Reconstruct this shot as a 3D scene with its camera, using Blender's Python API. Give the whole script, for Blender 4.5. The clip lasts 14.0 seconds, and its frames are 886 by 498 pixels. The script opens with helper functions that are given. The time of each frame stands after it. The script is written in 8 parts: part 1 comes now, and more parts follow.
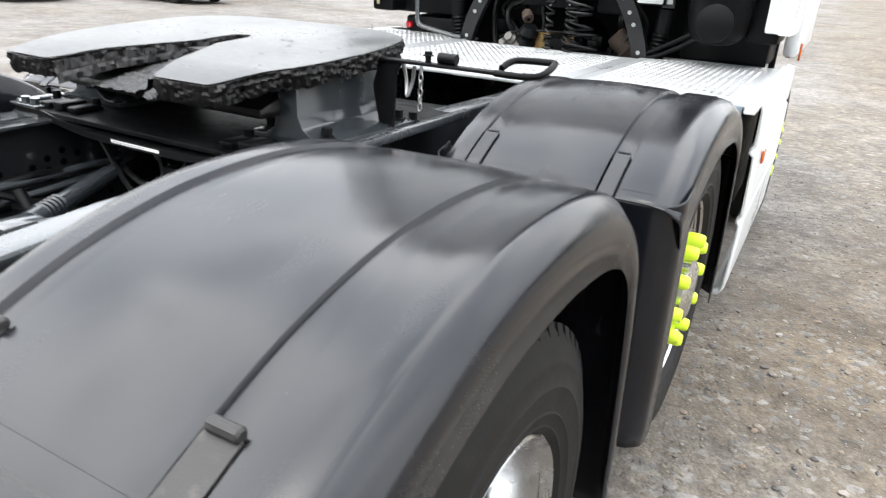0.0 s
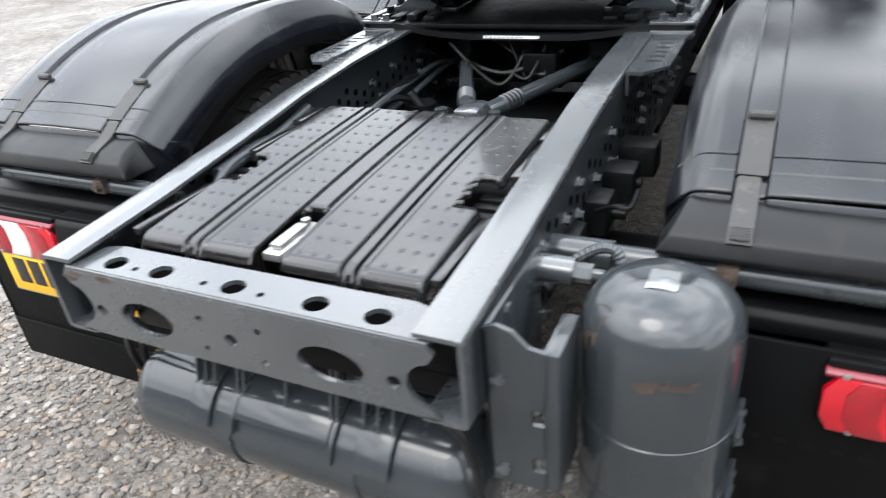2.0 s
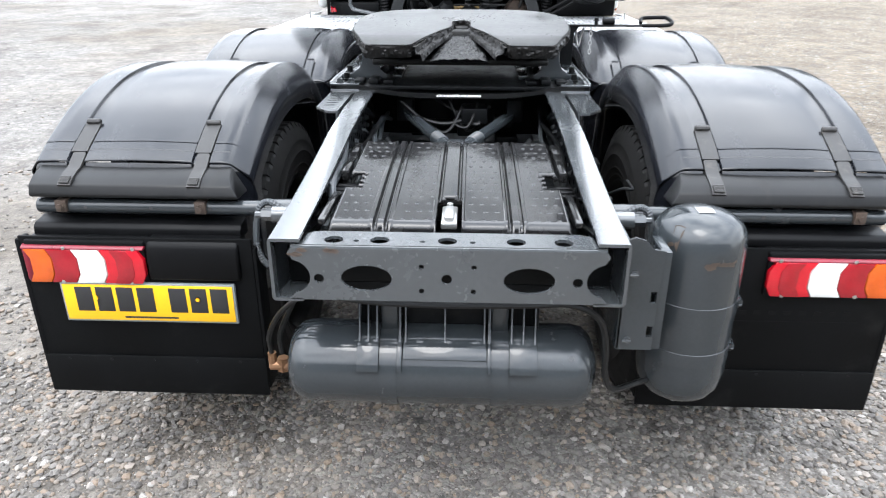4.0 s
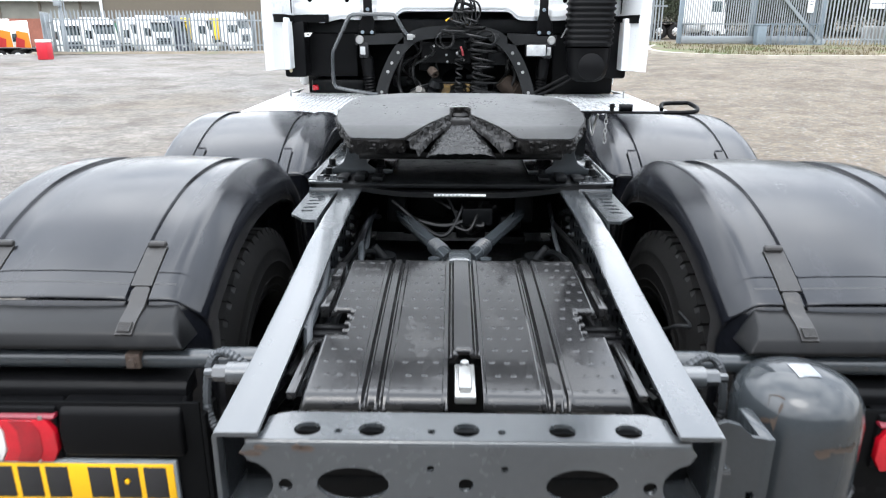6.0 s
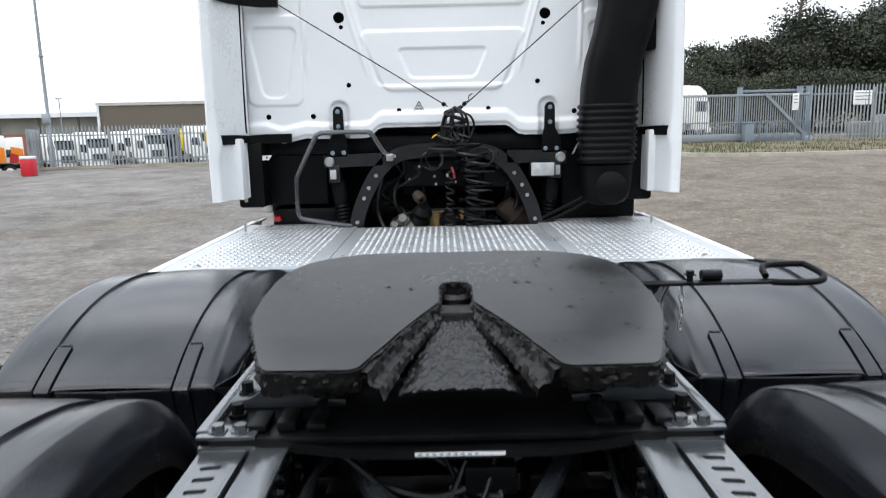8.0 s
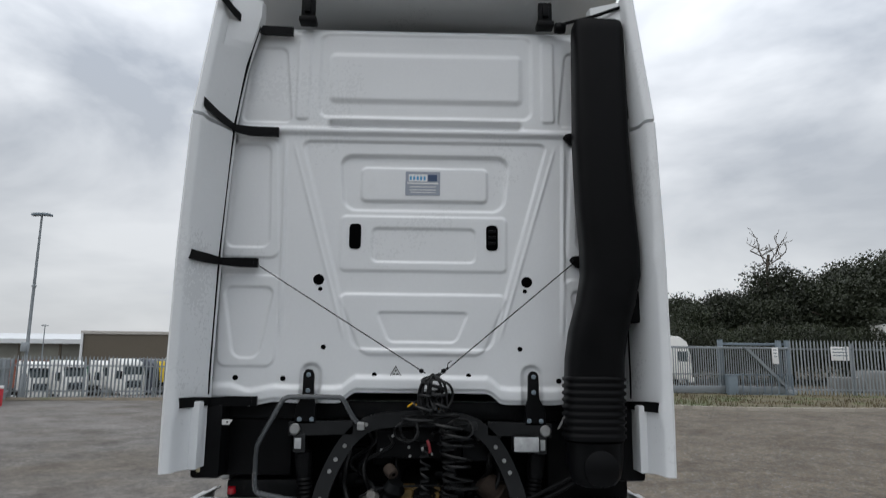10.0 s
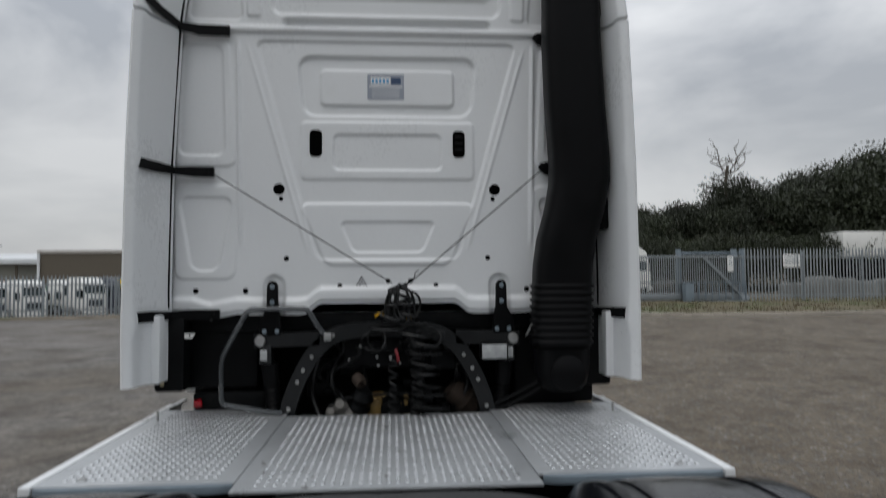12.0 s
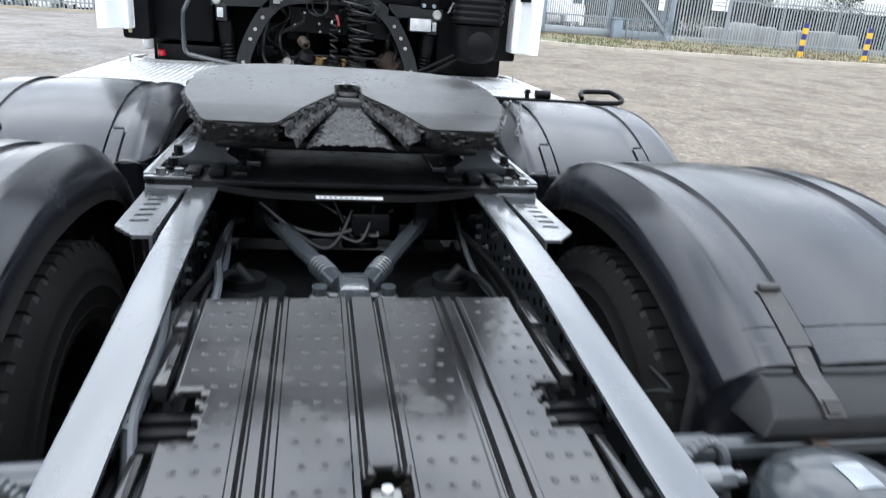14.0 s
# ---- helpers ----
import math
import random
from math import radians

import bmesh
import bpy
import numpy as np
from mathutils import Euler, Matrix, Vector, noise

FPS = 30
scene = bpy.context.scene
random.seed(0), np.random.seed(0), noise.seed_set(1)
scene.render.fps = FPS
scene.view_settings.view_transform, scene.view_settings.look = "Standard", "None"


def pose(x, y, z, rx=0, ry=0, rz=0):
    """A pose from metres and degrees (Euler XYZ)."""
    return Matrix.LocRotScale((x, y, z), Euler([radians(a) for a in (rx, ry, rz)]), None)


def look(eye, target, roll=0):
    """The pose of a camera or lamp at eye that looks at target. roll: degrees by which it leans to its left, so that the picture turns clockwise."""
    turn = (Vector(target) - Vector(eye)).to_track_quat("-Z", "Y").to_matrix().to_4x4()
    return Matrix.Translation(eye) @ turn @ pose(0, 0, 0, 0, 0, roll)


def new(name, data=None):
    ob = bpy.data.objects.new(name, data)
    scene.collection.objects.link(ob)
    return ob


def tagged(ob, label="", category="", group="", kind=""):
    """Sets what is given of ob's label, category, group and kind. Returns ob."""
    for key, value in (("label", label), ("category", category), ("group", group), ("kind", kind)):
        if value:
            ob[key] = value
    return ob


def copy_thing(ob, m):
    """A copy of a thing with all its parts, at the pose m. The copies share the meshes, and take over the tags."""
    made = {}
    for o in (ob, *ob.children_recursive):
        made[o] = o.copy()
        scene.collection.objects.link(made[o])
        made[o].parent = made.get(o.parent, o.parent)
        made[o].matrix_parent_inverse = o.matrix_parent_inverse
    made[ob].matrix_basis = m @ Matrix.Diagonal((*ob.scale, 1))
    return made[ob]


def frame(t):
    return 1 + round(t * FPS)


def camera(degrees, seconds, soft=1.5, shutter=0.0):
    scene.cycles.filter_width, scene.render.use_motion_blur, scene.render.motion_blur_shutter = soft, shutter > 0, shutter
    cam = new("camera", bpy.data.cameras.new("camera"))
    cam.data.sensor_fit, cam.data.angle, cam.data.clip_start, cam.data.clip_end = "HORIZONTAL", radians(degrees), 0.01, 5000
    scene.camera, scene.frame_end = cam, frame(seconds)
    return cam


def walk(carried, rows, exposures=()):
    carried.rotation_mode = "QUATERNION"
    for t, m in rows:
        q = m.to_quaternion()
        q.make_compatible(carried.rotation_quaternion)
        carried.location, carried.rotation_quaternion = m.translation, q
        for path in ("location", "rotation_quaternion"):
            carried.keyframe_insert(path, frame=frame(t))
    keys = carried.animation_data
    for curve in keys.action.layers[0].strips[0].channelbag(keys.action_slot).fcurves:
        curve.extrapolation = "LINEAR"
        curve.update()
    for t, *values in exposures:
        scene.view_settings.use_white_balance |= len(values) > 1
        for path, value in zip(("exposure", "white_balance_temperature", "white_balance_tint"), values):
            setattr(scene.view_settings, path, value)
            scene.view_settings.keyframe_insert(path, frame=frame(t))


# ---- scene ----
cam = camera(65.7, 14.0, soft=1.1, shutter=0.35)
PATH = [
    (0, (1.512, 0.222, 1.533), (0.640, 1.856, 0.778), 3.3),
    (0.5, (1.452, 0.154, 1.58), (0.524, 1.771, 0.856), 2.1),
    (1, (1.24, 0.032, 1.497), (0.346, 1.649, 0.73), 2.1),
    (1.5, (0.983, -0.322, 1.526), (0.128, 1.235, 0.608), -2.4),
    (2, (0.744, -0.647, 1.552), (-0.067, 0.896, 0.571), -5.8),
    (2.2, (0.627, -0.72, 1.522), (-0.144, 0.851, 0.553), -6.4),
    (4.3, (0.035, -1.523, 1.619), (-0.007, 0.324, 0.852), 0.5),
    (4.5, (0.039, -1.554, 1.626), (-0.018, 0.299, 0.876), 0.4),
    (5, (0.027, -1.493, 1.631), (-0.046, 0.382, 0.941), 0.3),
    (5.5, (-0.025, -1.231, 1.638), (-0.078, 0.659, 0.988), 0.4),
    (6, (-0.029, -0.959, 1.628), (-0.054, 0.942, 1.008), 0.2),
    (6.5, (0.025, -0.672, 1.644), (-0.05, 1.253, 1.106), -0.3),
    (7, (0.004, -0.414, 1.647), (-0.084, 1.526, 1.167), -0.3),
    (7.5, (-0.03, -0.124, 1.664), (-0.068, 1.834, 1.262), -0.4),
    (8, (-0.023, 0.084, 1.703), (-0.029, 2.055, 1.36), -1.3),
    (8.5, (0.001, 0.216, 1.768), (-0.011, 2.206, 1.569), -1.3),
    (9, (0.015, 0.278, 1.836), (0.027, 2.278, 1.832), 0.4),
    (9.2, (0.017, 0.279, 1.862), (0.04, 2.278, 1.925), 1.0),
    (11.3, (0.014, 0.395, 1.868), (0.095, 2.302, 2.473), -0.6),
    (11.5, (0.012, 0.396, 1.861), (0.094, 2.321, 2.397), -0.6),
    (12, (0.008, 0.429, 1.845), (0.157, 2.421, 1.939), -0.4),
    (12.5, (-0.014, 0.342, 1.791), (0.126, 2.33, 1.621), 0.6),
    (13, (-0.066, 0.151, 1.671), (0.131, 2.109, 1.312), 2.5),
    (13.5, (-0.087, -0.128, 1.608), (0.218, 1.77, 1.057), 4.8),
    (14, (-0.094, -0.454, 1.57), (0.274, 1.398, 0.91), 4.3),
]
EXPOSURES = [(0, 1.42, 6700, 10), (0.5, 1.2, 6550, 10), (1, 1.05, 6400, 10), (1.5, 1.5, 6450, 10), (2, 1.5, 6500, 10), (4.3, 1.65, 6300, 10), (5, 1.62, 6300, 10), (5.5, 1.48, 6300, 10), (6, 1.32, 6350, 10), (6.5, 1.06, 6350, 10), (7, 0.88, 6350, 10), (7.5, 0.7, 6350, 10), (8, 0.48, 6350, 10), (8.5, 0.2, 6350, 10), (9, 0.03, 6350, 10),
             (9.2, -0.03, 6350, 10), (10.4, -0.85, 6500, 10), (11.5, -1.08, 6550, 10), (12, -0.82, 6550, 10), (12.5, -0.42, 6500, 10), (13, -0.05, 6350, 10), (13.5, 0.55, 6250, 10), (14, 1.2, 6150, 10)]
walk(cam, [(t, look(eye, target, roll)) for t, eye, target, roll in PATH], EXPOSURES)

# ---- light ----
world = bpy.data.worlds.new("overcast_sky")
scene.world = world
world.use_nodes = True
wn, wl = world.node_tree.nodes, world.node_tree.links
wn.clear()
w_out = wn.new("ShaderNodeOutputWorld")
w_bg = wn.new("ShaderNodeBackground")
w_sky = wn.new("ShaderNodeTexSky")
w_sky.sky_type, w_sky.sun_disc = "NISHITA", False
w_sky.sun_elevation, w_sky.sun_rotation = radians(48), radians(200)
w_sky.air_density, w_sky.dust_density = 1.0, 3.0
w_tc = wn.new("ShaderNodeTexCoord")
w_map = wn.new("ShaderNodeMapping")
w_map.inputs["Scale"].default_value = (1.0, 1.0, 2.6)
w_noise = wn.new("ShaderNodeTexNoise")
w_noise.inputs["Scale"].default_value, w_noise.inputs["Detail"].default_value = 2.1, 6.0
w_noise.inputs["Roughness"].default_value, w_noise.inputs["Distortion"].default_value = 0.52, 0.4
w_ramp = wn.new("ShaderNodeValToRGB")
w_ramp.color_ramp.elements[0].position, w_ramp.color_ramp.elements[0].color = 0.38, (0.50, 0.525, 0.56, 1)
w_ramp.color_ramp.elements[1].position, w_ramp.color_ramp.elements[1].color = 0.62, (1.12, 1.11, 1.09, 1)
w_sep = wn.new("ShaderNodeSeparateXYZ")
w_hor = wn.new("ShaderNodeMapRange")
w_hor.inputs["From Min"].default_value, w_hor.inputs["From Max"].default_value = 0.0, 0.42
w_hor.inputs["To Min"].default_value, w_hor.inputs["To Max"].default_value = 0.6, 0.0
w_mixh = wn.new("ShaderNodeMixRGB")
w_mixh.inputs[2].default_value = (1.16, 1.125, 1.06, 1)
# an overcast sky is brighter overhead than low down
w_zen = wn.new("ShaderNodeMapRange")
w_zen.interpolation_type = "SMOOTHSTEP"
w_zen.inputs["From Min"].default_value, w_zen.inputs["From Max"].default_value = 0.12, 0.85
w_zen.inputs["To Min"].default_value, w_zen.inputs["To Max"].default_value = 1.04, 2.5
w_dome = wn.new("ShaderNodeMixRGB")
w_dome.blend_type = "MULTIPLY"
w_dome.inputs[0].default_value = 1.0
w_mul = wn.new("ShaderNodeMixRGB")
w_mul.blend_type = "MULTIPLY"
w_mul.inputs[0].default_value = 1.0
w_mul.inputs[2].default_value = (8.85, 9.2, 9.7, 1)
w_mix = wn.new("ShaderNodeMixRGB")
w_mix.inputs[0].default_value = 0.86
wl.new(w_tc.outputs["Generated"], w_map.inputs["Vector"])
wl.new(w_map.outputs[0], w_noise.inputs["Vector"])
wl.new(w_noise.outputs[0], w_ramp.inputs[0])
wl.new(w_tc.outputs["Generated"], w_sep.inputs[0])
wl.new(w_sep.outputs[2], w_hor.inputs[0])
wl.new(w_hor.outputs[0], w_mixh.inputs[0])
wl.new(w_ramp.outputs[0], w_mixh.inputs[1])
wl.new(w_sep.outputs[2], w_zen.inputs[0])
wl.new(w_mixh.outputs[0], w_dome.inputs[1])
wl.new(w_zen.outputs[0], w_dome.inputs[2])
wl.new(w_dome.outputs[0], w_mul.inputs[1])
wl.new(w_sky.outputs[0], w_mix.inputs[1])
wl.new(w_mul.outputs[0], w_mix.inputs[2])
wl.new(w_mix.outputs[0], w_bg.inputs[0])
w_bg.inputs[1].default_value = 0.118
wl.new(w_bg.outputs[0], w_out.inputs[0])

sun = new("sun", bpy.data.lights.new("sun", "SUN"))
sun.data.energy, sun.data.angle, sun.data.color = 0.45, radians(25), (1.0, 0.96, 0.9)
sun.matrix_world = look((0, 0, 30), (0 + 5, 14, 0))


# ---- materials ----
def surface(name, base, rough=0.5, metal=0.0, var=0.18, scale=3.0, grain=90.0, bump=0.15, second=None, second_at=0.58, second_scale=6.0, second_rough=None, coat=0.0, spec=0.5, soft=0.06, size=(1, 1, 1), by_object=0.0, sheen=0.0, spot=None):
    """A painted, worn or grained surface: base colour with broad and fine variation, gloss that varies, fine relief and a second coat in patches."""
    m = bpy.data.materials.new(name)
    m.use_nodes = True
    n, k = m.node_tree.nodes, m.node_tree.links
    b = n["Principled BSDF"]
    tc = n.new("ShaderNodeTexCoord")
    mp = n.new("ShaderNodeMapping")
    mp.inputs["Scale"].default_value = size
    k.new(tc.outputs["Object"], mp.inputs["Vector"])
    broad = n.new("ShaderNodeTexNoise")
    broad.inputs["Scale"].default_value, broad.inputs["Detail"].default_value = scale, 5
    fine = n.new("ShaderNodeTexNoise")
    fine.inputs["Scale"].default_value, fine.inputs["Detail"].default_value = grain, 4
    for t in (broad, fine):
        k.new(mp.outputs[0], t.inputs["Vector"])
    add = n.new("ShaderNodeMath")
    add.operation = "MULTIPLY_ADD"
    k.new(broad.outputs[0], add.inputs[0])
    add.inputs[1].default_value = 0.65
    half = n.new("ShaderNodeMath")
    half.operation = "MULTIPLY"
    half.inputs[1].default_value = 0.35
    k.new(fine.outputs[0], half.inputs[0])
    k.new(half.outputs[0], add.inputs[2])
    ramp = n.new("ShaderNodeMapRange")
    ramp.inputs["From Min"].default_value, ramp.inputs["From Max"].default_value = 0.3, 0.7
    ramp.inputs["To Min"].default_value, ramp.inputs["To Max"].default_value = 1 - var, 1 + var
    k.new(add.outputs[0], ramp.inputs[0])
    mul = n.new("ShaderNodeMixRGB")
    mul.blend_type = "MULTIPLY"
    mul.inputs[0].default_value = 1
    mul.inputs[1].default_value = (*base, 1)
    k.new(ramp.outputs[0], mul.inputs[2])
    colour = mul.outputs[0]
    if by_object:
        info = n.new("ShaderNodeObjectInfo")
        r2 = n.new("ShaderNodeMapRange")
        r2.inputs["To Min"].default_value, r2.inputs["To Max"].default_value = 1 - by_object, 1 + by_object
        k.new(info.outputs["Random"], r2.inputs[0])
        m2 = n.new("ShaderNodeMixRGB")
        m2.blend_type = "MULTIPLY"
        m2.inputs[0].default_value = 1
        k.new(colour, m2.inputs[1])
        k.new(r2.outputs[0], m2.inputs[2])
        colour = m2.outputs[0]
    rr = n.new("ShaderNodeMapRange")
    rr.inputs["From Min"].default_value, rr.inputs["From Max"].default_value = 0.3, 0.7
    rr.inputs["To Min"].default_value, rr.inputs["To Max"].default_value = max(rough - 0.1, 0.02), min(rough + 0.1, 1)
    k.new(add.outputs[0], rr.inputs[0])
    gloss = rr.outputs[0]
    if second:
        pat = n.new("ShaderNodeTexNoise")
        pat.inputs["Scale"].default_value, pat.inputs["Detail"].default_value, pat.inputs["Roughness"].default_value = second_scale, 7, 0.62
        k.new(mp.outputs[0], pat.inputs["Vector"])
        st = n.new("ShaderNodeMapRange")
        st.inputs["From Min"].default_value, st.inputs["From Max"].default_value = second_at, second_at + soft
        k.new(pat.outputs[0], st.inputs[0])
        if spot:
            far = n.new("ShaderNodeVectorMath")
            far.operation = "DISTANCE"
            k.new(tc.outputs["Object"], far.inputs[0])
            far.inputs[1].default_value = spot[:3]
            rag = n.new("ShaderNodeMath")
            rag.operation = "MULTIPLY_ADD"
            k.new(pat.outputs[0], rag.inputs[0])
            rag.inputs[1].default_value = 0.22
            k.new(far.outputs["Value"], rag.inputs[2])
            edge = n.new("ShaderNodeMapRange")
            edge.inputs["From Min"].default_value, edge.inputs["From Max"].default_value = spot[3] + 0.11, spot[3] * 0.35 + 0.11
            k.new(rag.outputs[0], edge.inputs[0])
            both = n.new("ShaderNodeMath")
            both.operation = "MAXIMUM"
            k.new(st.outputs[0], both.inputs[0])
            k.new(edge.outputs[0], both.inputs[1])
            st = both
        mx = n.new("ShaderNodeMixRGB")
        k.new(st.outputs[0], mx.inputs[0])
        k.new(colour, mx.inputs[1])
        mx.inputs[2].default_value = (*second, 1)
        colour = mx.outputs[0]
        if sheen:
            dull = n.new("ShaderNodeMapRange")
            dull.inputs["To Min"].default_value, dull.inputs["To Max"].default_value = sheen, sheen * 0.25
            k.new(st.outputs[0], dull.inputs[0])
            k.new(dull.outputs[0], b.inputs["Sheen Weight"])
        if second_rough is not None:
            mr = n.new("ShaderNodeMixRGB")
            k.new(st.outputs[0], mr.inputs[0])
            k.new(gloss, mr.inputs[1])
            mr.inputs[2].default_value = (second_rough,) * 3 + (1,)
            gloss = mr.outputs[0]
    k.new(colour, b.inputs["Base Color"])
    k.new(gloss, b.inputs["Roughness"])
    b.inputs["Metallic"].default_value = metal
    b.inputs["Specular IOR Level"].default_value = spec
    b.inputs["Sheen Weight"].default_value, b.inputs["Sheen Roughness"].default_value = sheen, 0.24
    b.inputs["Coat Weight"].default_value = coat
    b.inputs["Coat Roughness"].default_value = 0.12
    if bump:
        bp = n.new("ShaderNodeBump")
        bp.inputs["Strength"].default_value, bp.inputs["Distance"].default_value = bump, 0.004
        k.new(add.outputs[0], bp.inputs["Height"])
        k.new(bp.outputs[0], b.inputs["Normal"])
    return m


FENDER = surface("fender_plastic", (0.0058, 0.0065, 0.0088), 0.20, var=0.3, scale=4, grain=260, bump=0.03, spec=0.46, sheen=0.02, second=(0.0138, 0.0150, 0.0184), second_at=0.53, second_scale=3.2, second_rough=0.32, soft=0.22, size=(2.6, 1, 1))
BOX_PLASTIC = surface("dirty_black_plastic", (0.0050, 0.0052, 0.0056), 0.42, var=0.35, scale=5, grain=160, bump=0.08, spec=0.24, second=(0.012, 0.0117, 0.0114), second_at=0.56, second_scale=9, second_rough=0.6, soft=0.15, size=(2.5, 1, 1))
STRAP = surface("worn_rubber_strap", (0.0175, 0.0165, 0.016), 0.56, var=0.3, scale=14, grain=300, bump=0.3, second=(0.05, 0.044, 0.039), second_at=0.57, second_scale=30, soft=0.12)
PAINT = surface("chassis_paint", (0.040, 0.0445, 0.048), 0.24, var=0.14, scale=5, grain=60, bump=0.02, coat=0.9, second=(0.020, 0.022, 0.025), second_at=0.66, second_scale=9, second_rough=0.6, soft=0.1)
PAINT_TANK = surface("tank_paint", (0.025, 0.029, 0.032), 0.13, spec=0.5, var=0.14, scale=4, grain=120, bump=0.04, second=(0.018, 0.020, 0.022), second_at=0.60, second_scale=8, second_rough=0.5, soft=0.15)
RUST = surface("flaked_rust", (0.050, 0.034, 0.025), 0.85, var=0.5, scale=40, grain=200, bump=0.5)
DIRTY = surface("oily_chassis_metal", (0.0045, 0.005, 0.0055), 0.42, var=0.5, scale=12, grain=140, bump=0.4, second=(0.012, 0.0115, 0.011), second_at=0.56, second_scale=18, second_rough=0.7, soft=0.15, spec=0.12)
BLACK = surface("black_plastic", (0.0034, 0.0035, 0.0039), 0.42, var=0.2, scale=6, grain=220, bump=0.08, spec=0.10)
FLAP = surface("mudflap_rubber", (0.0024, 0.0026, 0.0029), 0.6, var=0.35, scale=5, grain=120, bump=0.15, second=(0.010, 0.010, 0.010), second_at=0.58, second_scale=7, soft=0.2, spec=0.09)
RUBBER = surface("tyre_rubber", (0.0065, 0.0062, 0.006), 0.68, var=0.3, scale=9, grain=150, bump=0.25, second=(0.017, 0.0155, 0.013), second_at=0.57, second_scale=8, soft=0.2, spec=0.3)
GREASE = surface("greased_plate", (0.014, 0.0145, 0.015), 0.33, metal=0.0, spec=0.4, sheen=0.62, var=0.5, scale=3, grain=45, bump=0.008, second=(0.007, 0.007, 0.0075), second_at=0.52, second_scale=5.0, second_rough=0.28, soft=0.25, spot=(0.36, 1.87, 1.30, 0.12))
GREASE_LUMPS = surface("lumpy_grey_grease", (0.006, 0.006, 0.0062), 0.33, var=0.6, scale=60, grain=260, bump=1.0, spec=0.4)
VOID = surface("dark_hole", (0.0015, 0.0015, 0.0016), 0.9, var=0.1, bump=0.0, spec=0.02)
FLAKE = surface("paint_flaked_to_rust", (0.040, 0.027, 0.019), 0.85, var=0.5, scale=60, grain=300, bump=0.5)
GREASE_EDGE = surface("thick_black_grease", (0.0052, 0.0047, 0.0044), 0.40, var=0.6, scale=30, grain=190, bump=1.0, spec=0.28)
STEEL = surface("bare_steel", (0.42, 0.42, 0.41), 0.38, metal=0.9, var=0.2, scale=14, grain=200, bump=0.1)
ALLOY = surface("polished_alloy", (0.70, 0.70, 0.70), 0.24, metal=1.0, var=0.10, scale=10, grain=90, bump=0.06, second=(0.45, 0.42, 0.38), second_at=0.60, second_scale=12, second_rough=0.5, soft=0.2)
DECK = surface("aluminium_tread_plate", (0.42, 0.435, 0.445), 0.34, metal=0.45, var=0.08, scale=5, grain=150, bump=0.05, second=(0.37, 0.375, 0.37), second_at=0.60, second_scale=6, second_rough=0.5, soft=0.2)
WHITE = surface("white_paint", (0.70, 0.715, 0.72), 0.33, var=0.03, scale=2, grain=60, bump=0.0, coat=0.25, second=(0.63, 0.64, 0.635), second_at=0.62, second_scale=2.2, soft=0.3)
TRAY = surface("wet_tray_plastic", (0.013, 0.013, 0.0135), 0.12, var=0.2, scale=6, grain=120, bump=0.012, second=(0.020, 0.0197, 0.0195), second_at=0.57, second_scale=7, second_rough=0.26, soft=0.04)
DROP = surface("wet_black_plastic", (0.0055, 0.0055, 0.006), 0.10, var=0.3, scale=20, grain=200, bump=0.02)
# rail paint with the webs' dim side light put into its colour
WEB = surface("shaded_rail_paint", (0.0125, 0.0145, 0.0165), 0.45, var=0.35, scale=8, grain=90, bump=0.1, spec=0.3, second=(0.026, 0.028, 0.030), second_at=0.58, second_scale=12, second_rough=0.65, soft=0.15)
DECK_STUD = surface("worn_bright_aluminium", (0.60, 0.61, 0.62), 0.28, metal=0.5, var=0.12, scale=8, grain=120, bump=0.04)
YELLOW = surface("reflective_yellow", (0.74, 0.40, 0.005), 0.35, var=0.05, bump=0.02)
LENS_RED = surface("red_lens", (0.42, 0.004, 0.013), 0.14, var=0.25, scale=18, grain=300, bump=0.10, coat=0.5)
LENS_DEEP = surface("deep_red_lens", (0.24, 0.004, 0.01), 0.14, var=0.2, scale=20, grain=300, bump=0.10, coat=0.5)
LENS_LID = surface("dull_red_plastic", (0.15, 0.006, 0.016), 0.35, var=0.25, scale=18, grain=300, bump=0.10)
LENS_AMBER = surface("amber_lens", (0.46, 0.075, 0.006), 0.14, var=0.2, scale=20, grain=300, bump=0.10, coat=0.5)
LENS_WHITE = surface("clear_lens", (0.62, 0.62, 0.60), 0.14, var=0.1, scale=20, grain=300, bump=0.10, coat=0.5)
LENS_GREY = surface("dusty_clear_lens", (0.36, 0.37, 0.37), 0.2, var=0.25, scale=30, grain=200, bump=0.1, coat=0.4)
NEON = surface("fluorescent_yellow_plastic", (0.66, 0.86, 0.04), 0.45, var=0.08, bump=0.05)
HOSE = surface("black_hose", (0.0055, 0.0058, 0.006), 0.38, var=0.2, bump=0.1, scale=20, spec=0.3)
GREYHOSE = surface("grey_corrugated_hose", (0.045, 0.050, 0.055), 0.4, var=0.25, bump=0.2, scale=20)
BRASS = surface("dirty_brass", (0.20, 0.11, 0.06), 0.45, metal=0.7, var=0.3, bump=0.2, scale=40)
CASTING = surface("oily_ochre_casting", (0.17, 0.105, 0.025), 0.5, var=0.5, scale=20, grain=120, bump=0.4, second=(0.02, 0.018, 0.015), second_at=0.5, second_scale=14, soft=0.2)
STICKER = surface("white_sticker", (0.75, 0.75, 0.74), 0.5, var=0.05, bump=0.02)
FOIL = surface("foil_label", (0.30, 0.31, 0.32), 0.16, metal=0.85, var=0.05, bump=0.01)
INK = surface("black_ink", (0.015, 0.015, 0.016), 0.5, var=0.05, bump=0.0)
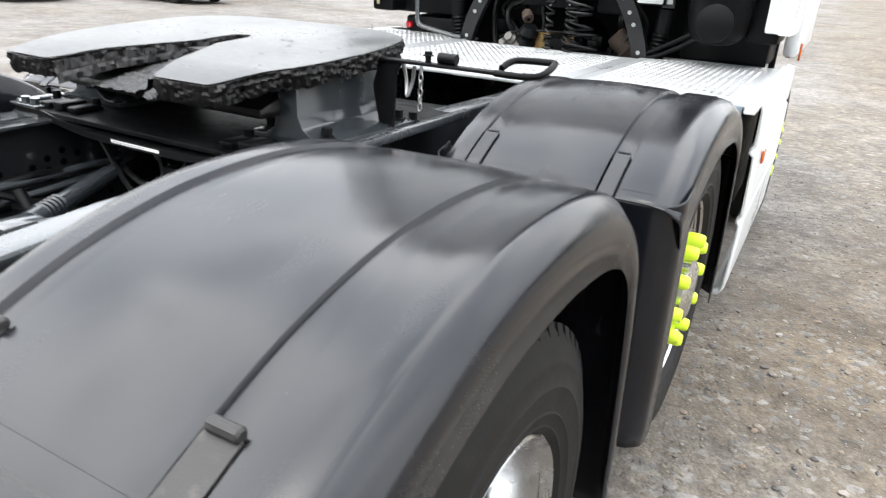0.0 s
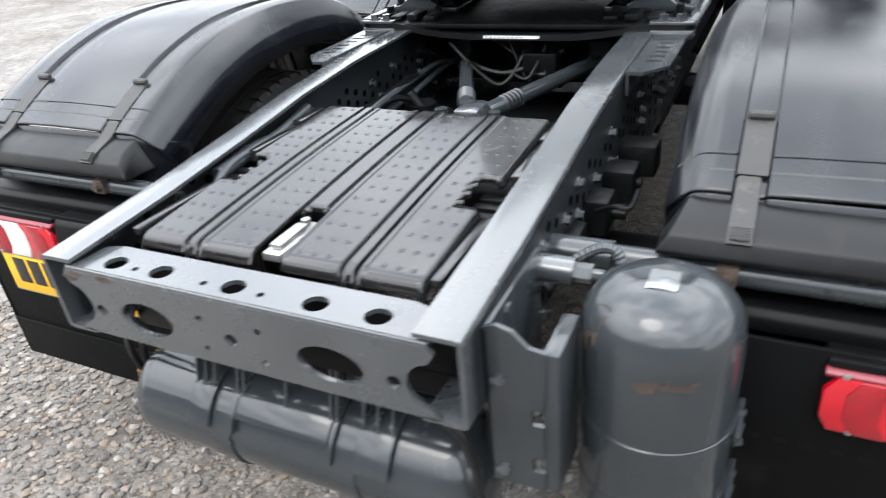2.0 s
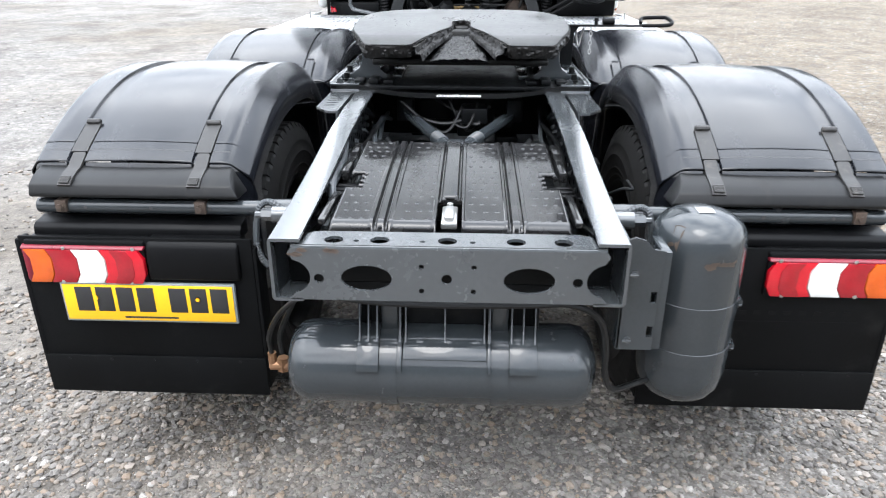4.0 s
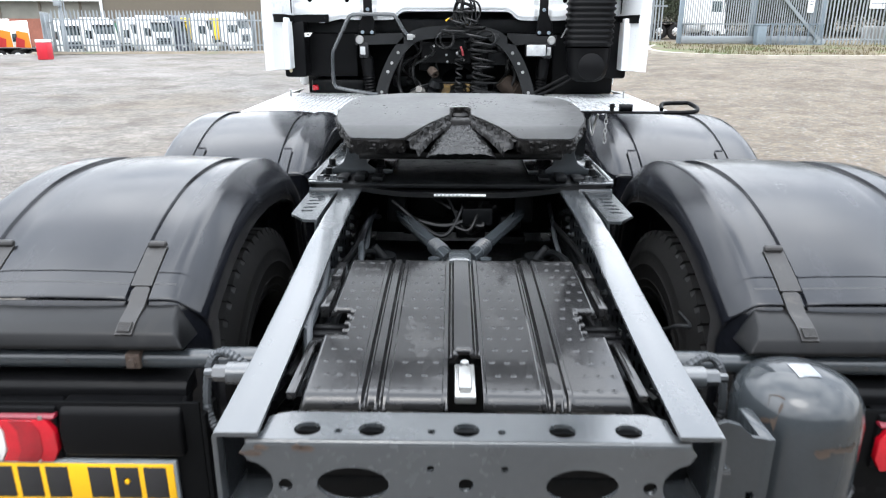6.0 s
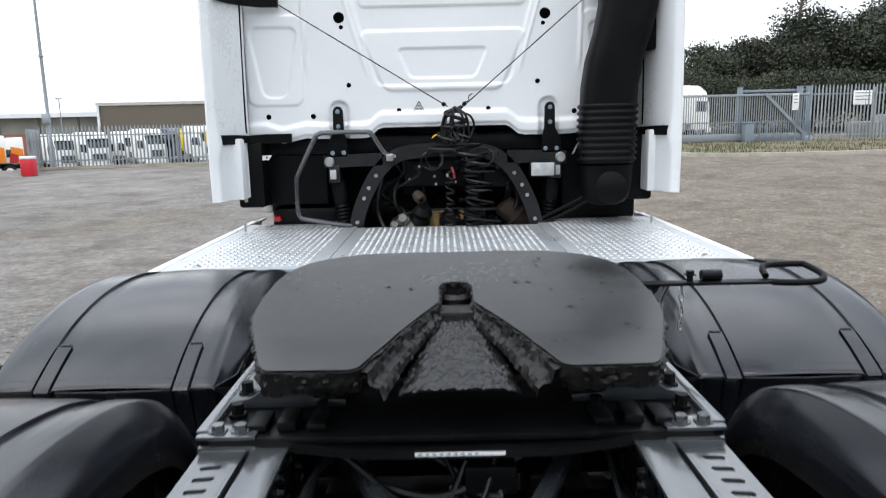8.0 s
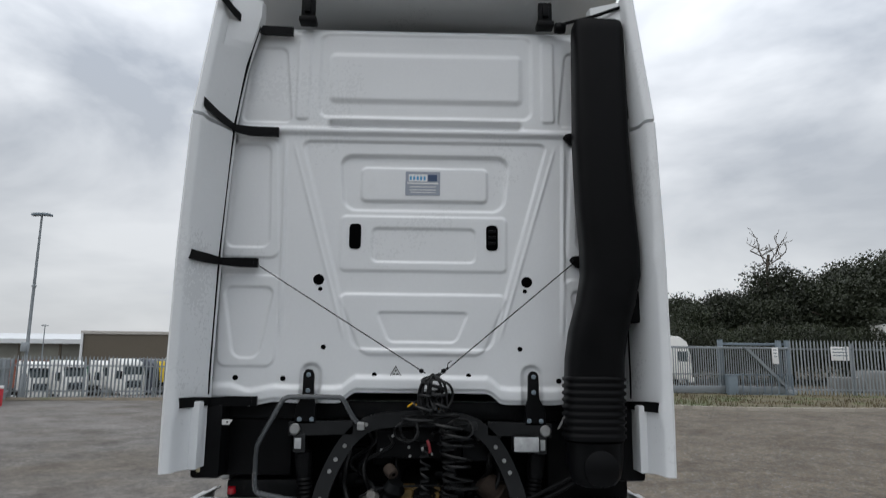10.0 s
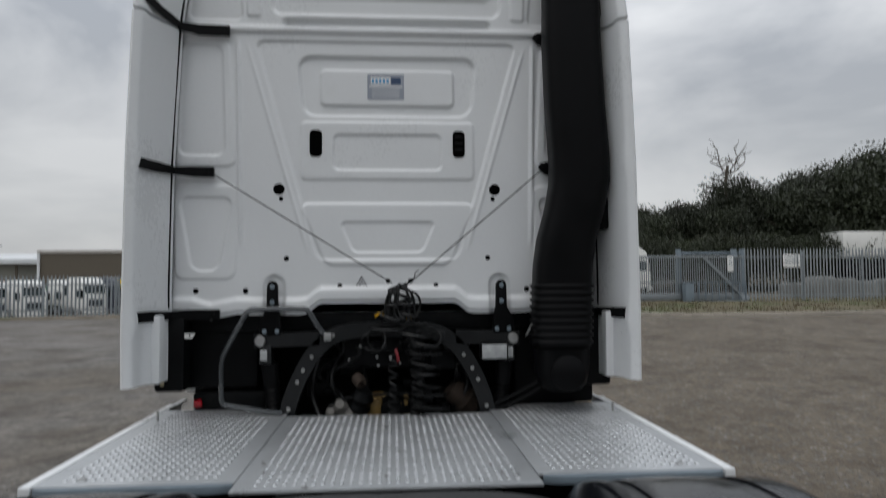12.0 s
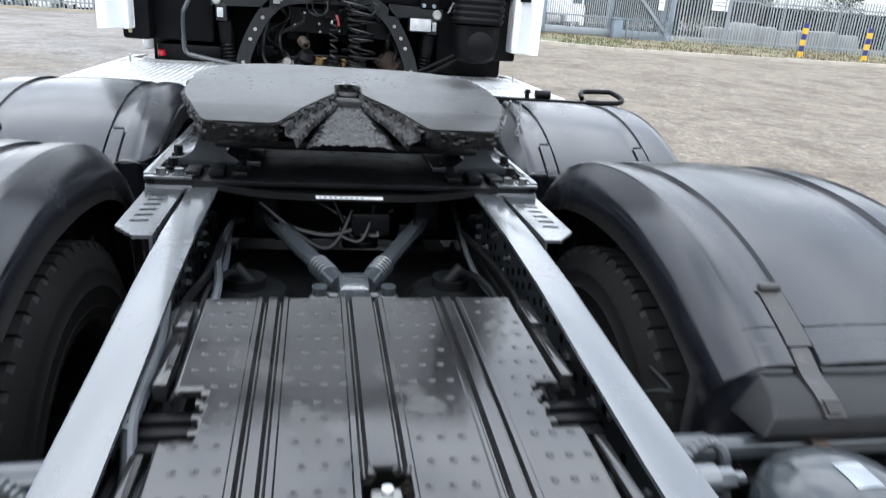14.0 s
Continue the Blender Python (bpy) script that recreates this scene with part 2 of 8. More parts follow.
GALV = surface("galvanised_steel", (0.25, 0.275, 0.29), 0.5, metal=0.35, var=0.12, scale=1.5, grain=30, bump=0.05, by_object=0.14)
GALV_DARK = surface("grey_blue_painted_steel", (0.16, 0.20, 0.23), 0.55, var=0.15, scale=2, grain=30, bump=0.05)
GLASS_DARK = surface("dark_windscreen", (0.03, 0.045, 0.05), 0.08, var=0.2, scale=0.8, grain=5, bump=0.0)
LEAF = surface("leaves", (0.021, 0.028, 0.011), 0.65, var=0.55, scale=0.55, grain=6, bump=0.0, second=(0.034, 0.031, 0.014), second_at=0.55, second_scale=0.35, soft=0.2, by_object=0.25)
CAST_PAINT = surface("grey_black_painted_casting", (0.0085, 0.0092, 0.0098), 0.42, var=0.3, scale=9, grain=120, bump=0.15, spec=0.35, second=(0.020, 0.021, 0.021), second_at=0.60, second_scale=14, second_rough=0.6, soft=0.15)
DIRTY_ALLOY = surface("dirty_cast_aluminium", (0.12, 0.115, 0.105), 0.55, metal=0.3, var=0.5, scale=25, grain=140, bump=0.6, second=(0.025, 0.022, 0.018), second_at=0.5, second_scale=16, soft=0.15)
BARK = surface("bark", (0.09, 0.075, 0.06), 0.9, var=0.4, scale=3, grain=30, bump=0.5)


def ground_material():
    """Damp, trodden gravel: pale and brown stones of two sizes in grey-brown grit, with paler dry stretches and brown mud."""
    m = bpy.data.materials.new("gravel_yard")
    m.use_nodes = True
    n, k = m.node_tree.nodes, m.node_tree.links
    b = n["Principled BSDF"]
    tc = n.new("ShaderNodeTexCoord")

    def noise_at(s, detail=6, rough=0.6):
        t = n.new("ShaderNodeTexNoise")
        t.inputs["Scale"].default_value, t.inputs["Detail"].default_value, t.inputs["Roughness"].default_value = s, detail, rough
        k.new(tc.outputs["Object"], t.inputs["Vector"])
        return t.outputs[0]

    def stones(s):
        t = n.new("ShaderNodeTexVoronoi")
        t.inputs["Scale"].default_value = s
        k.new(tc.outputs["Object"], t.inputs["Vector"])
        return t

    def mix(f, a, c):
        t = n.new("ShaderNodeMixRGB")
        k.new(f, t.inputs[0])
        for i, v in ((1, a), (2, c)):
            if isinstance(v, tuple):
                t.inputs[i].default_value = (*v, 1)
            else:
                k.new(v, t.inputs[i])
        return t.outputs[0]

    def ramp(v, lo, hi):
        t = n.new("ShaderNodeMapRange")
        t.inputs["From Min"].default_value, t.inputs["From Max"].default_value = lo, hi
        k.new(v, t.inputs[0])
        return t.outputs[0]

    big, small = stones(30), stones(75)
    hue = n.new("ShaderNodeSeparateColor")
    k.new(big.outputs["Color"], hue.inputs[0])
    hue2 = n.new("ShaderNodeSeparateColor")
    k.new(small.outputs["Color"], hue2.inputs[0])
    grit = mix(ramp(noise_at(240, 3), 0.3, 0.7), (0.065, 0.058, 0.050), (0.133, 0.122, 0.111))
    stone = mix(ramp(hue.outputs[0], 0.0, 1.0), (0.076, 0.072, 0.066), (0.202, 0.192, 0.180))
    stone2 = mix(ramp(hue2.outputs[1], 0.0, 1.0), (0.073, 0.068, 0.062), (0.194, 0.182, 0.170))
    c = mix(ramp(hue2.outputs[0], 0.45, 0.55), grit, stone2)
    c = mix(ramp(hue.outputs[1], 0.60, 0.66), c, stone)
    c = mix(ramp(noise_at(0.28), 0.44, 0.60), c, mix(ramp(noise_at(60), 0.35, 0.7), (0.085, 0.072, 0.056), (0.149, 0.130, 0.108)))
    c = mix(ramp(noise_at(0.12, 4), 0.45, 0.62), c, mix(ramp(noise_at(40), 0.3, 0.7), (0.126, 0.116, 0.105), (0.194, 0.182, 0.170)))
    # brown trodden earth on the far right of the vehicle
    place = n.new("ShaderNodeSeparateXYZ")
    k.new(tc.outputs["Object"], place.inputs[0])
    side = n.new("ShaderNodeMath")
    side.operation = "MULTIPLY_ADD"
    k.new(noise_at(0.33, 6), side.inputs[0])
    side.inputs[1].default_value = 7.0
    k.new(place.outputs[0], side.inputs[2])
    earth = mix(ramp(noise_at(45, 6, 0.7), 0.3, 0.7), (0.082, 0.064, 0.044), (0.156, 0.130, 0.098))
    c = mix(ramp(side.outputs[0], 4.2, 5.8), c, mix(ramp(hue.outputs[1], 0.80, 0.86), earth, stone))
    blotch = n.new("ShaderNodeMixRGB")
    blotch.blend_type = "MULTIPLY"
    blotch.inputs[0].default_value = 1.0
    tone = n.new("ShaderNodeMapRange")
    tone.inputs["From Min"].default_value, tone.inputs["From Max"].default_value = 0.32, 0.68
    tone.inputs["To Min"].default_value, tone.inputs["To Max"].default_value = 0.46, 1.44
    k.new(noise_at(11.0, 10, 0.8), tone.inputs[0])
    k.new(c, blotch.inputs[1])
    k.new(tone.outputs[0], blotch.inputs[2])
    c = blotch.outputs[0]
    patch = n.new("ShaderNodeMixRGB")
    patch.blend_type = "MULTIPLY"
    patch.inputs[0].default_value = 1.0
    worn = n.new("ShaderNodeMapRange")
    worn.inputs["From Min"].default_value, worn.inputs["From Max"].default_value = 0.34, 0.66
    worn.inputs["To Min"].default_value, worn.inputs["To Max"].default_value = 0.74, 1.42
    k.new(noise_at(2.2, 8, 0.78), worn.inputs[0])
    k.new(c, patch.inputs[1])
    k.new(worn.outputs[0], patch.inputs[2])
    c = patch.outputs[0]
    dark = n.new("ShaderNodeMixRGB")
    dark.blend_type = "MULTIPLY"
    k.new(ramp(noise_at(0.8, 7, 0.68), 0.47, 0.70), dark.inputs[0])
    k.new(c, dark.inputs[1])
    dark.inputs[2].default_value = (0.56, 0.52, 0.47, 1)
    k.new(dark.outputs[0], b.inputs["Base Color"])
    b.inputs["Roughness"].default_value = 0.8
    b.inputs["Specular IOR Level"].default_value = 0.3
    h = n.new("ShaderNodeMath")
    h.operation = "ADD"
    k.new(big.outputs["Distance"], h.inputs[0])
    k.new(small.outputs["Distance"], h.inputs[1])
    bp = n.new("ShaderNodeBump")
    bp.invert = True
    bp.inputs["Strength"].default_value, bp.inputs["Distance"].default_value = 0.7, 0.007
    k.new(h.outputs[0], bp.inputs["Height"])
    k.new(bp.outputs[0], b.inputs["Normal"])
    return m


GROUND = ground_material()


def stone_material():
    m = bpy.data.materials.new("loose_stone")
    m.use_nodes = True
    n, k = m.node_tree.nodes, m.node_tree.links
    g = n.new("ShaderNodeNewGeometry")
    r = n.new("ShaderNodeValToRGB")
    r.color_ramp.elements[0].color, r.color_ramp.elements[1].color = (0.072, 0.066, 0.061, 1), (0.262, 0.250, 0.232, 1)
    e = r.color_ramp.elements.new(0.55)
    e.color = (0.150, 0.138, 0.125, 1)
    e = r.color_ramp.elements.new(0.8)
    e.color = (0.168, 0.127, 0.093, 1)
    k.new(g.outputs["Random Per Island"], r.inputs[0])
    t = n.new("ShaderNodeTexNoise")
    t.inputs["Scale"].default_value = 180
    mx = n.new("ShaderNodeMixRGB")
    mx.blend_type = "OVERLAY"
    mx.inputs[0].default_value = 0.5
    k.new(r.outputs[0], mx.inputs[1])
    k.new(t.outputs[0], mx.inputs[2])
    k.new(mx.outputs[0], n["Principled BSDF"].inputs["Base Color"])
    n["Principled BSDF"].inputs["Roughness"].default_value = 0.75
    return m


STONE = stone_material()


# ---- mesh helpers ----
def finish(name, bm, material, parent=None, label="", smooth=35):
    bmesh.ops.recalc_face_normals(bm, faces=bm.faces)
    me = bpy.data.meshes.new(name)
    bm.to_mesh(me)
    bm.free()
    if smooth:
        me.shade_smooth()
        me.set_sharp_from_angle(angle=radians(smooth))
    me.materials.append(material)
    ob = new(name, me)
    if parent:
        ob.parent = parent
    if label:
        ob["label"] = label
    return ob


def part(name, bm, material, parent, label="", smooth=35):
    return finish(name, bm, material, parent, label, smooth)


def thing(name, at=(0, 0, 0)):
    ob = new(name)
    ob.location = at
    ob.empty_display_size = 0.2
    return ob


def sharp_bevel(bm, w, seg=2, angle=30, geom=None):
    es = [e for e in (geom or bm.edges) if e.is_valid and len(e.link_faces) == 2 and e.calc_face_angle(0) > radians(angle)]
    if es:
        bmesh.ops.bevel(bm, geom=es, offset=w, segments=seg, profile=0.5, affect="EDGES", clamp_overlap=True)


def box(x0, x1, y0, y1, z0, z1, bevel=0.0, bm=None, seg=2):
    tmp = bmesh.new()
    bmesh.ops.create_cube(tmp, size=1)
    for v in tmp.verts:
        v.co = Vector(((x0 + x1) / 2 + v.co.x * (x1 - x0), (y0 + y1) / 2 + v.co.y * (y1 - y0), (z0 + z1) / 2 + v.co.z * (z1 - z0)))
    if bevel:
        sharp_bevel(tmp, bevel, seg)
    return join(bm, tmp)


def join(bm, tmp):
    if bm is None:
        return tmp
    me = bpy.data.meshes.new("tmp")
    tmp.to_mesh(me)
    tmp.free()
    bm.from_mesh(me)
    bpy.data.meshes.remove(me)
    return bm


def basis(axis):
    w = Vector(axis).normalized()
    u = w.cross(Vector((0, 0, 1)) if abs(w.z) < 0.9 else Vector((1, 0, 0))).normalized()
    return u, w.cross(u), w


def lathe(profile, origin, axis, seg=24, bm=None, skip=None):
    """Turns (radius, height) pairs round an axis; skip(i, j) leaves faces out."""
    bm = bm or bmesh.new()
    u, v, w = basis(axis)
    o = Vector(origin)
    rings = []
    for r, h in profile:
        if r < 1e-5:
            rings.append([bm.verts.new(o + w * h)])
        else:
            rings.append([bm.verts.new(o + w * h + (u * math.cos(2 * math.pi * j / seg) + v * math.sin(2 * math.pi * j / seg)) * r) for j in range(seg)])
    for i in range(len(rings) - 1):
        a, c = rings[i], rings[i + 1]
        for j in range(seg):
            if skip and skip(i, j):
                continue
            q = (j + 1) % seg
            if len(a) == 1 and len(c) > 1:
                bm.faces.new((a[0], c[j], c[q]))
            elif len(c) == 1 and len(a) > 1:
                bm.faces.new((a[j], a[q], c[0]))
            elif len(a) > 1:
                bm.faces.new((a[j], a[q], c[q], c[j]))
    return bm


def rod(p0, p1, r, r2=None, seg=12, bm=None, cap=0.0):
    p0, p1 = Vector(p0), Vector(p1)
    h = (p1 - p0).length
    r2 = r if r2 is None else r2
    return lathe([(0, 0), (r - cap, 0), (r, cap), (r2, h - cap), (r2 - cap, h), (0, h)], p0, p1 - p0, seg, bm)


def curve_points(pts, n=6, closed=False):
    """Points on a smooth curve through pts."""
    P = [Vector(p) for p in pts]
    out = []
    m = len(P)
    for i in range(m if closed else m - 1):
        a, b, c, d = (P[(i - 1) % m], P[i], P[(i + 1) % m], P[(i + 2) % m]) if closed else (P[max(i - 1, 0)], P[i], P[i + 1], P[min(i + 2, m - 1)])
        for s in range(n):
            t = s / n
            out.append(0.5 * (2 * b + (c - a) * t + (2 * a - 5 * b + 4 * c - d) * t * t + (3 * b - a - 3 * c + d) * t ** 3))
    if not closed:
        out.append(P[-1])
    return out


def tube(pts, r, seg=8, n=6, bm=None, ribs=0.0, smooth_path=True):
    """A hose or bent bar through the points; ribs: depth of its corrugation."""
    bm = bm or bmesh.new()
    path = curve_points(pts, n) if smooth_path else [Vector(p) for p in pts]
    prev, up = None, None
    rings = []
    for i, p in enumerate(path):
        d = (path[min(i + 1, len(path) - 1)] - path[max(i - 1, 0)]).normalized()
        if up is None:
            up, _, _ = basis(d)
        up = (up - d * up.dot(d)).normalized()
        side = d.cross(up)
        rr = r + (ribs if i % 2 else 0)
        rings.append([bm.verts.new(p + (up * math.cos(2 * math.pi * j / seg) + side * math.sin(2 * math.pi * j / seg)) * rr) for j in range(seg)])
    for a, c in zip(rings, rings[1:]):
        for j in range(seg):
            bm.faces.new((a[j], a[(j + 1) % seg], c[(j + 1) % seg], c[j]))
    bm.faces.new(rings[0][::-1])
    bm.faces.new(rings[-1])
    return bm


def prism(pts, x0, x1, axis="x", bm=None, bevel=0.0, seg=2):
    """A polygon drawn in the plane across the axis, drawn out along it. x: (y, z); y: (x, z); z: (x, y)."""
    tmp = bmesh.new()

    def at(p, h):
        return {"x": (h, p[0], p[1]), "y": (p[0], h, p[1]), "z": (p[0], p[1], h)}[axis]

    a = [tmp.verts.new(at(p, x0)) for p in pts]
    c = [tmp.verts.new(at(p, x1)) for p in pts]
    tmp.faces.new(a)
    tmp.faces.new(c[::-1])
    for i in range(len(pts)):
        j = (i + 1) % len(pts)
        tmp.faces.new((a[i], c[i], c[j], a[j]))
    bmesh.ops.recalc_face_normals(tmp, faces=tmp.faces)
    if bevel:
        sharp_bevel(tmp, bevel, seg)
    return join(bm, tmp)


def holed(outline, holes, h0, h1, axis="z", bm=None):
    """A flat plate with holes through it, from closed 2D loops."""
    tmp = bmesh.new()

    def at(p, h):
        return Vector({"x": (h, p[0], p[1]), "y": (p[0], h, p[1]), "z": (p[0], p[1], h)}[axis])

    edges = []
    for loop in (outline, *holes):
        vs = [tmp.verts.new(at(p, h0)) for p in loop]
        edges += [tmp.edges.new((vs[i], vs[(i + 1) % len(vs)])) for i in range(len(vs))]
    bmesh.ops.triangle_fill(tmp, use_beauty=True, use_dissolve=False, edges=edges)
    g = bmesh.ops.extrude_face_region(tmp, geom=tmp.faces[:])
    shift = at((0, 0), h1 - h0) - at((0, 0), 0)
    bmesh.ops.translate(tmp, vec=shift, verts=[v for v in g["geom"] if isinstance(v, bmesh.types.BMVert)])
    return join(bm, tmp)


def oval(cx, cy, rx, ry=None, n=16):
    ry = ry or rx
    return [(cx + rx * math.cos(2 * math.pi * i / n), cy + ry * math.sin(2 * math.pi * i / n)) for i in range(n)]


def flip(bm):
    """The mirror image across the truck's middle."""
    for v in bm.verts:
        v.co.x = -v.co.x
    bmesh.ops.reverse_faces(bm, faces=bm.faces)
    return bm


def sided(bm, side):
    return bm if side > 0 else flip(bm)


def bolt(p, axis, r=0.011, h=0.012, bm=None):
    return lathe([(r * 1.5, 0), (r * 1.5, h * 0.25), (r, h * 0.25), (r, h), (0, h)], p, axis, 6, bm)


# ---- ground ----
def rise(y, x=0.0):
    return 0.0185 * max(0.0, y - 7.0) + 0.32 * min(1, max(0, (x - 3) / 5)) * min(1, max(0, (y - 12) / 10))


def land(x, y):
    """A yard that climbs gently ahead of the vehicle; beyond its far left edge the land falls away."""
    return rise(y, x) - (0.05 * max(0, y - 31) + 0.05 * max(0, -x - 17) * min(1, max(0, y - 24) / 8)) * min(1, max(0, -x - 5) / 4)


g = bmesh.new()
steps = [-900, -300, -120, -80, -60, -50, -44, -38, -34, -30, -27, -24, -21, -19, -17, -15, -13, -11, -9, -7, -5, 0, 3, 8, 15, 25, 40, 120, 300, 900]
steps_y = [-900, -300, -60, -10, 0, 7, 10, 12, 17, 22, 24, 26, 28, 30, 31, 33, 36, 40, 45, 50, 56, 62, 70, 80, 95, 120, 160, 250, 400, 900]
grid = [[g.verts.new((x, y, max(land(x, y), -6))) for x in steps] for y in steps_y]
for a, c in zip(grid, grid[1:]):
    for i in range(len(steps) - 1):
        g.faces.new((a[i], a[i + 1], c[i + 1], c[i]))
ground = finish("ground", g, GROUND, smooth=60)
tagged(ground, "grey-brown trodden gravel yard, damp in places", "ground", kind="structure")

# ---- the tractor unit ----
truck = thing("tractor_unit")
tagged(truck, "white three-axle tractor unit with dark chassis standing on gravel", "truck")


# frame rails: C-sections whose rear ends dip
def rail_top(y):
    return float(np.interp(y, (0, 0.25, 0.5, 0.75, 1.0, 1.4, 2.2, 2.6, 6), (1.000, 1.016, 1.040, 1.068, 1.084, 1.09, 1.085, 1.07, 1.07)))


def frame_rail(side):
    bm = bmesh.new()
    ys = [0, 0.12, 0.25, 0.4, 0.5, 0.6, 0.75, 0.9, 1.0, 1.2, 1.4, 2.2, 3.2, 4.8]
    rows = []
    for y in ys:
        t, b = rail_top(y), 0.84 - 0.05 * min(y / 0.8, 1)
        sec = [(0.342, t), (0.409, t), (0.414, t - 0.002), (0.417, t - 0.008), (0.417, b + 0.008), (0.413, b + 0.002), (0.407, b), (0.342, b), (0.342, b + 0.008), (0.409, b + 0.008), (0.409, t - 0.008), (0.342, t - 0.008)]
        rows.append([bm.verts.new((x, y, z)) for x, z in sec])
    for a, c in zip(rows, rows[1:]):
        for i in range(len(a)):
            j = (i + 1) % len(a)
            bm.faces.new((a[i], a[j], c[j], c[i]))
    bm.faces.new(rows[0])
    bm.faces.new(rows[-1][::-1])
    return part("frame_rail", sided(bm, side), PAINT, truck, smooth=25)


for side in (1, -1):
    rail = frame_rail(side)
    rnd = random.Random(5)
    # punched holes, their inner shade painted as black discs, and bolt heads along the web
    # thin sheets over the web, painted darker for its weak reflections
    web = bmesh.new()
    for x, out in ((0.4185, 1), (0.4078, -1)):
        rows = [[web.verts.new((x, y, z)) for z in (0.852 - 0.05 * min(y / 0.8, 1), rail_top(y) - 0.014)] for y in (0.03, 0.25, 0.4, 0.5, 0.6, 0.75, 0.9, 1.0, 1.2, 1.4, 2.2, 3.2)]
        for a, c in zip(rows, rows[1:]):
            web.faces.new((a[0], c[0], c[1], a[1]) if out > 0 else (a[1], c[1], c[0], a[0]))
    part("web_face", sided(web, side), WEB, rail, "rail paint darkened for the web's dim reflections", smooth=25)
    holes, bolts = bmesh.new(), bmesh.new()
    for k, y in enumerate(np.arange(0.14, 1.9, 0.047)):
        for z in (0.825, 0.86, 0.895, 0.93, 0.965):
            u = rnd.random()
            z += 0.017 * (k % 2)
            if z > rail_top(y) - 0.04:
                continue
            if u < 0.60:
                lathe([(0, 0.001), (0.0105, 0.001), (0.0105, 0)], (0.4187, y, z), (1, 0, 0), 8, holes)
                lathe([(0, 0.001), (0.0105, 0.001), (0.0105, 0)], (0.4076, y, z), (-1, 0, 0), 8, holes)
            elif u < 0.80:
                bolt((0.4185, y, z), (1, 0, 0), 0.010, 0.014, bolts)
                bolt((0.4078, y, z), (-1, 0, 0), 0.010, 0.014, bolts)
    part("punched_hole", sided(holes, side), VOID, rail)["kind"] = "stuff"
    part("bolt_head", sided(bolts, side), PAINT, rail, smooth=20)["kind"] = "stuff"

# rear cross-member, a bent plate with round and oval openings
arc = [(0.372 - 0.050 * math.cos(a), 0.905 + 0.044 * math.sin(a)) for a in np.linspace(-1.35, 1.35, 9)]
half = [(0.372, 0.845), (0.372, 0.850)] + arc + [(0.372, 0.966), (0.364, 0.978)]
outline = half + [(-x, z) for x, z in half[::-1]]
holes = [oval(sx * 0.190, 0.903, 0.060, 0.033, 24) for sx in (1, -1)]
holes += [oval(sx * 0.302, 0.901, 0.012) for sx in (1, -1)] + [oval(-0.002, 0.904, 0.0125)]
holes += [oval(sx * 0.061, 0.904 + d, 0.0065, n=10) for sx in (1, -1) for d in (0.031, -0.031)]
bm = holed(outline, holes, 0.0, 0.008, "y")
sheet = [(-0.364, 0.004), (0.364, 0.004), (0.352, 0.018), (0.341, 0.030), (0.341, 0.072), (0.325, 0.082), (0.305, 0.088), (-0.305, 0.088), (-0.325, 0.082), (-0.341, 0.072), (-0.341, 0.030), (-0.352, 0.018)]
tops = [oval(x, 0.036, 0.0225, 0.0205, 18) for x in (-0.268, -0.160, -0.002, 0.158, 0.268)] + [oval(x, 0.030, 0.007, n=10) for x in (-0.215, -0.060, 0.057)]
tmp = holed(sheet, tops, 0.978, 0.986, "z")
join(bm, tmp)
rod((-0.362, 0.009, 0.9775), (0.362, 0.009, 0.9775), 0.0085, seg=10, bm=bm)
cross = part("rear_crossmember", bm, PAINT, truck, smooth=25)
bm = bmesh.new()
rnd = random.Random(3)
for cx, cz, w in ((-0.352, 0.962, 0.022), (-0.338, 0.972, 0.016), (-0.262, 0.970, 0.016), (-0.278, 0.974, 0.012)):
    n = 11
    prism([(cx + w * (0.55 + 0.5 * rnd.random()) * math.cos(2 * math.pi * i / n), cz + 0.006 * (0.5 + 0.7 * rnd.random()) * math.sin(2 * math.pi * i / n)) for i in range(n)], -0.0006, 0.003, "y", bm)
part("rust_patch", bm, RUST, cross, "flaked rust on the edge")["kind"] = "stuff"
# inside: second crossmember, web plates
bm = box(-0.40, 0.40, 0.10, 0.118, 0.845, 0.94, 0.004)
part("inner_web", bm, DIRTY, truck)
for y in (1.72, 2.6):
    part("inner_crossmember", box(-0.405, 0.405, y, y + 0.1, 0.82, 1.02, 0.02), DIRTY, truck)

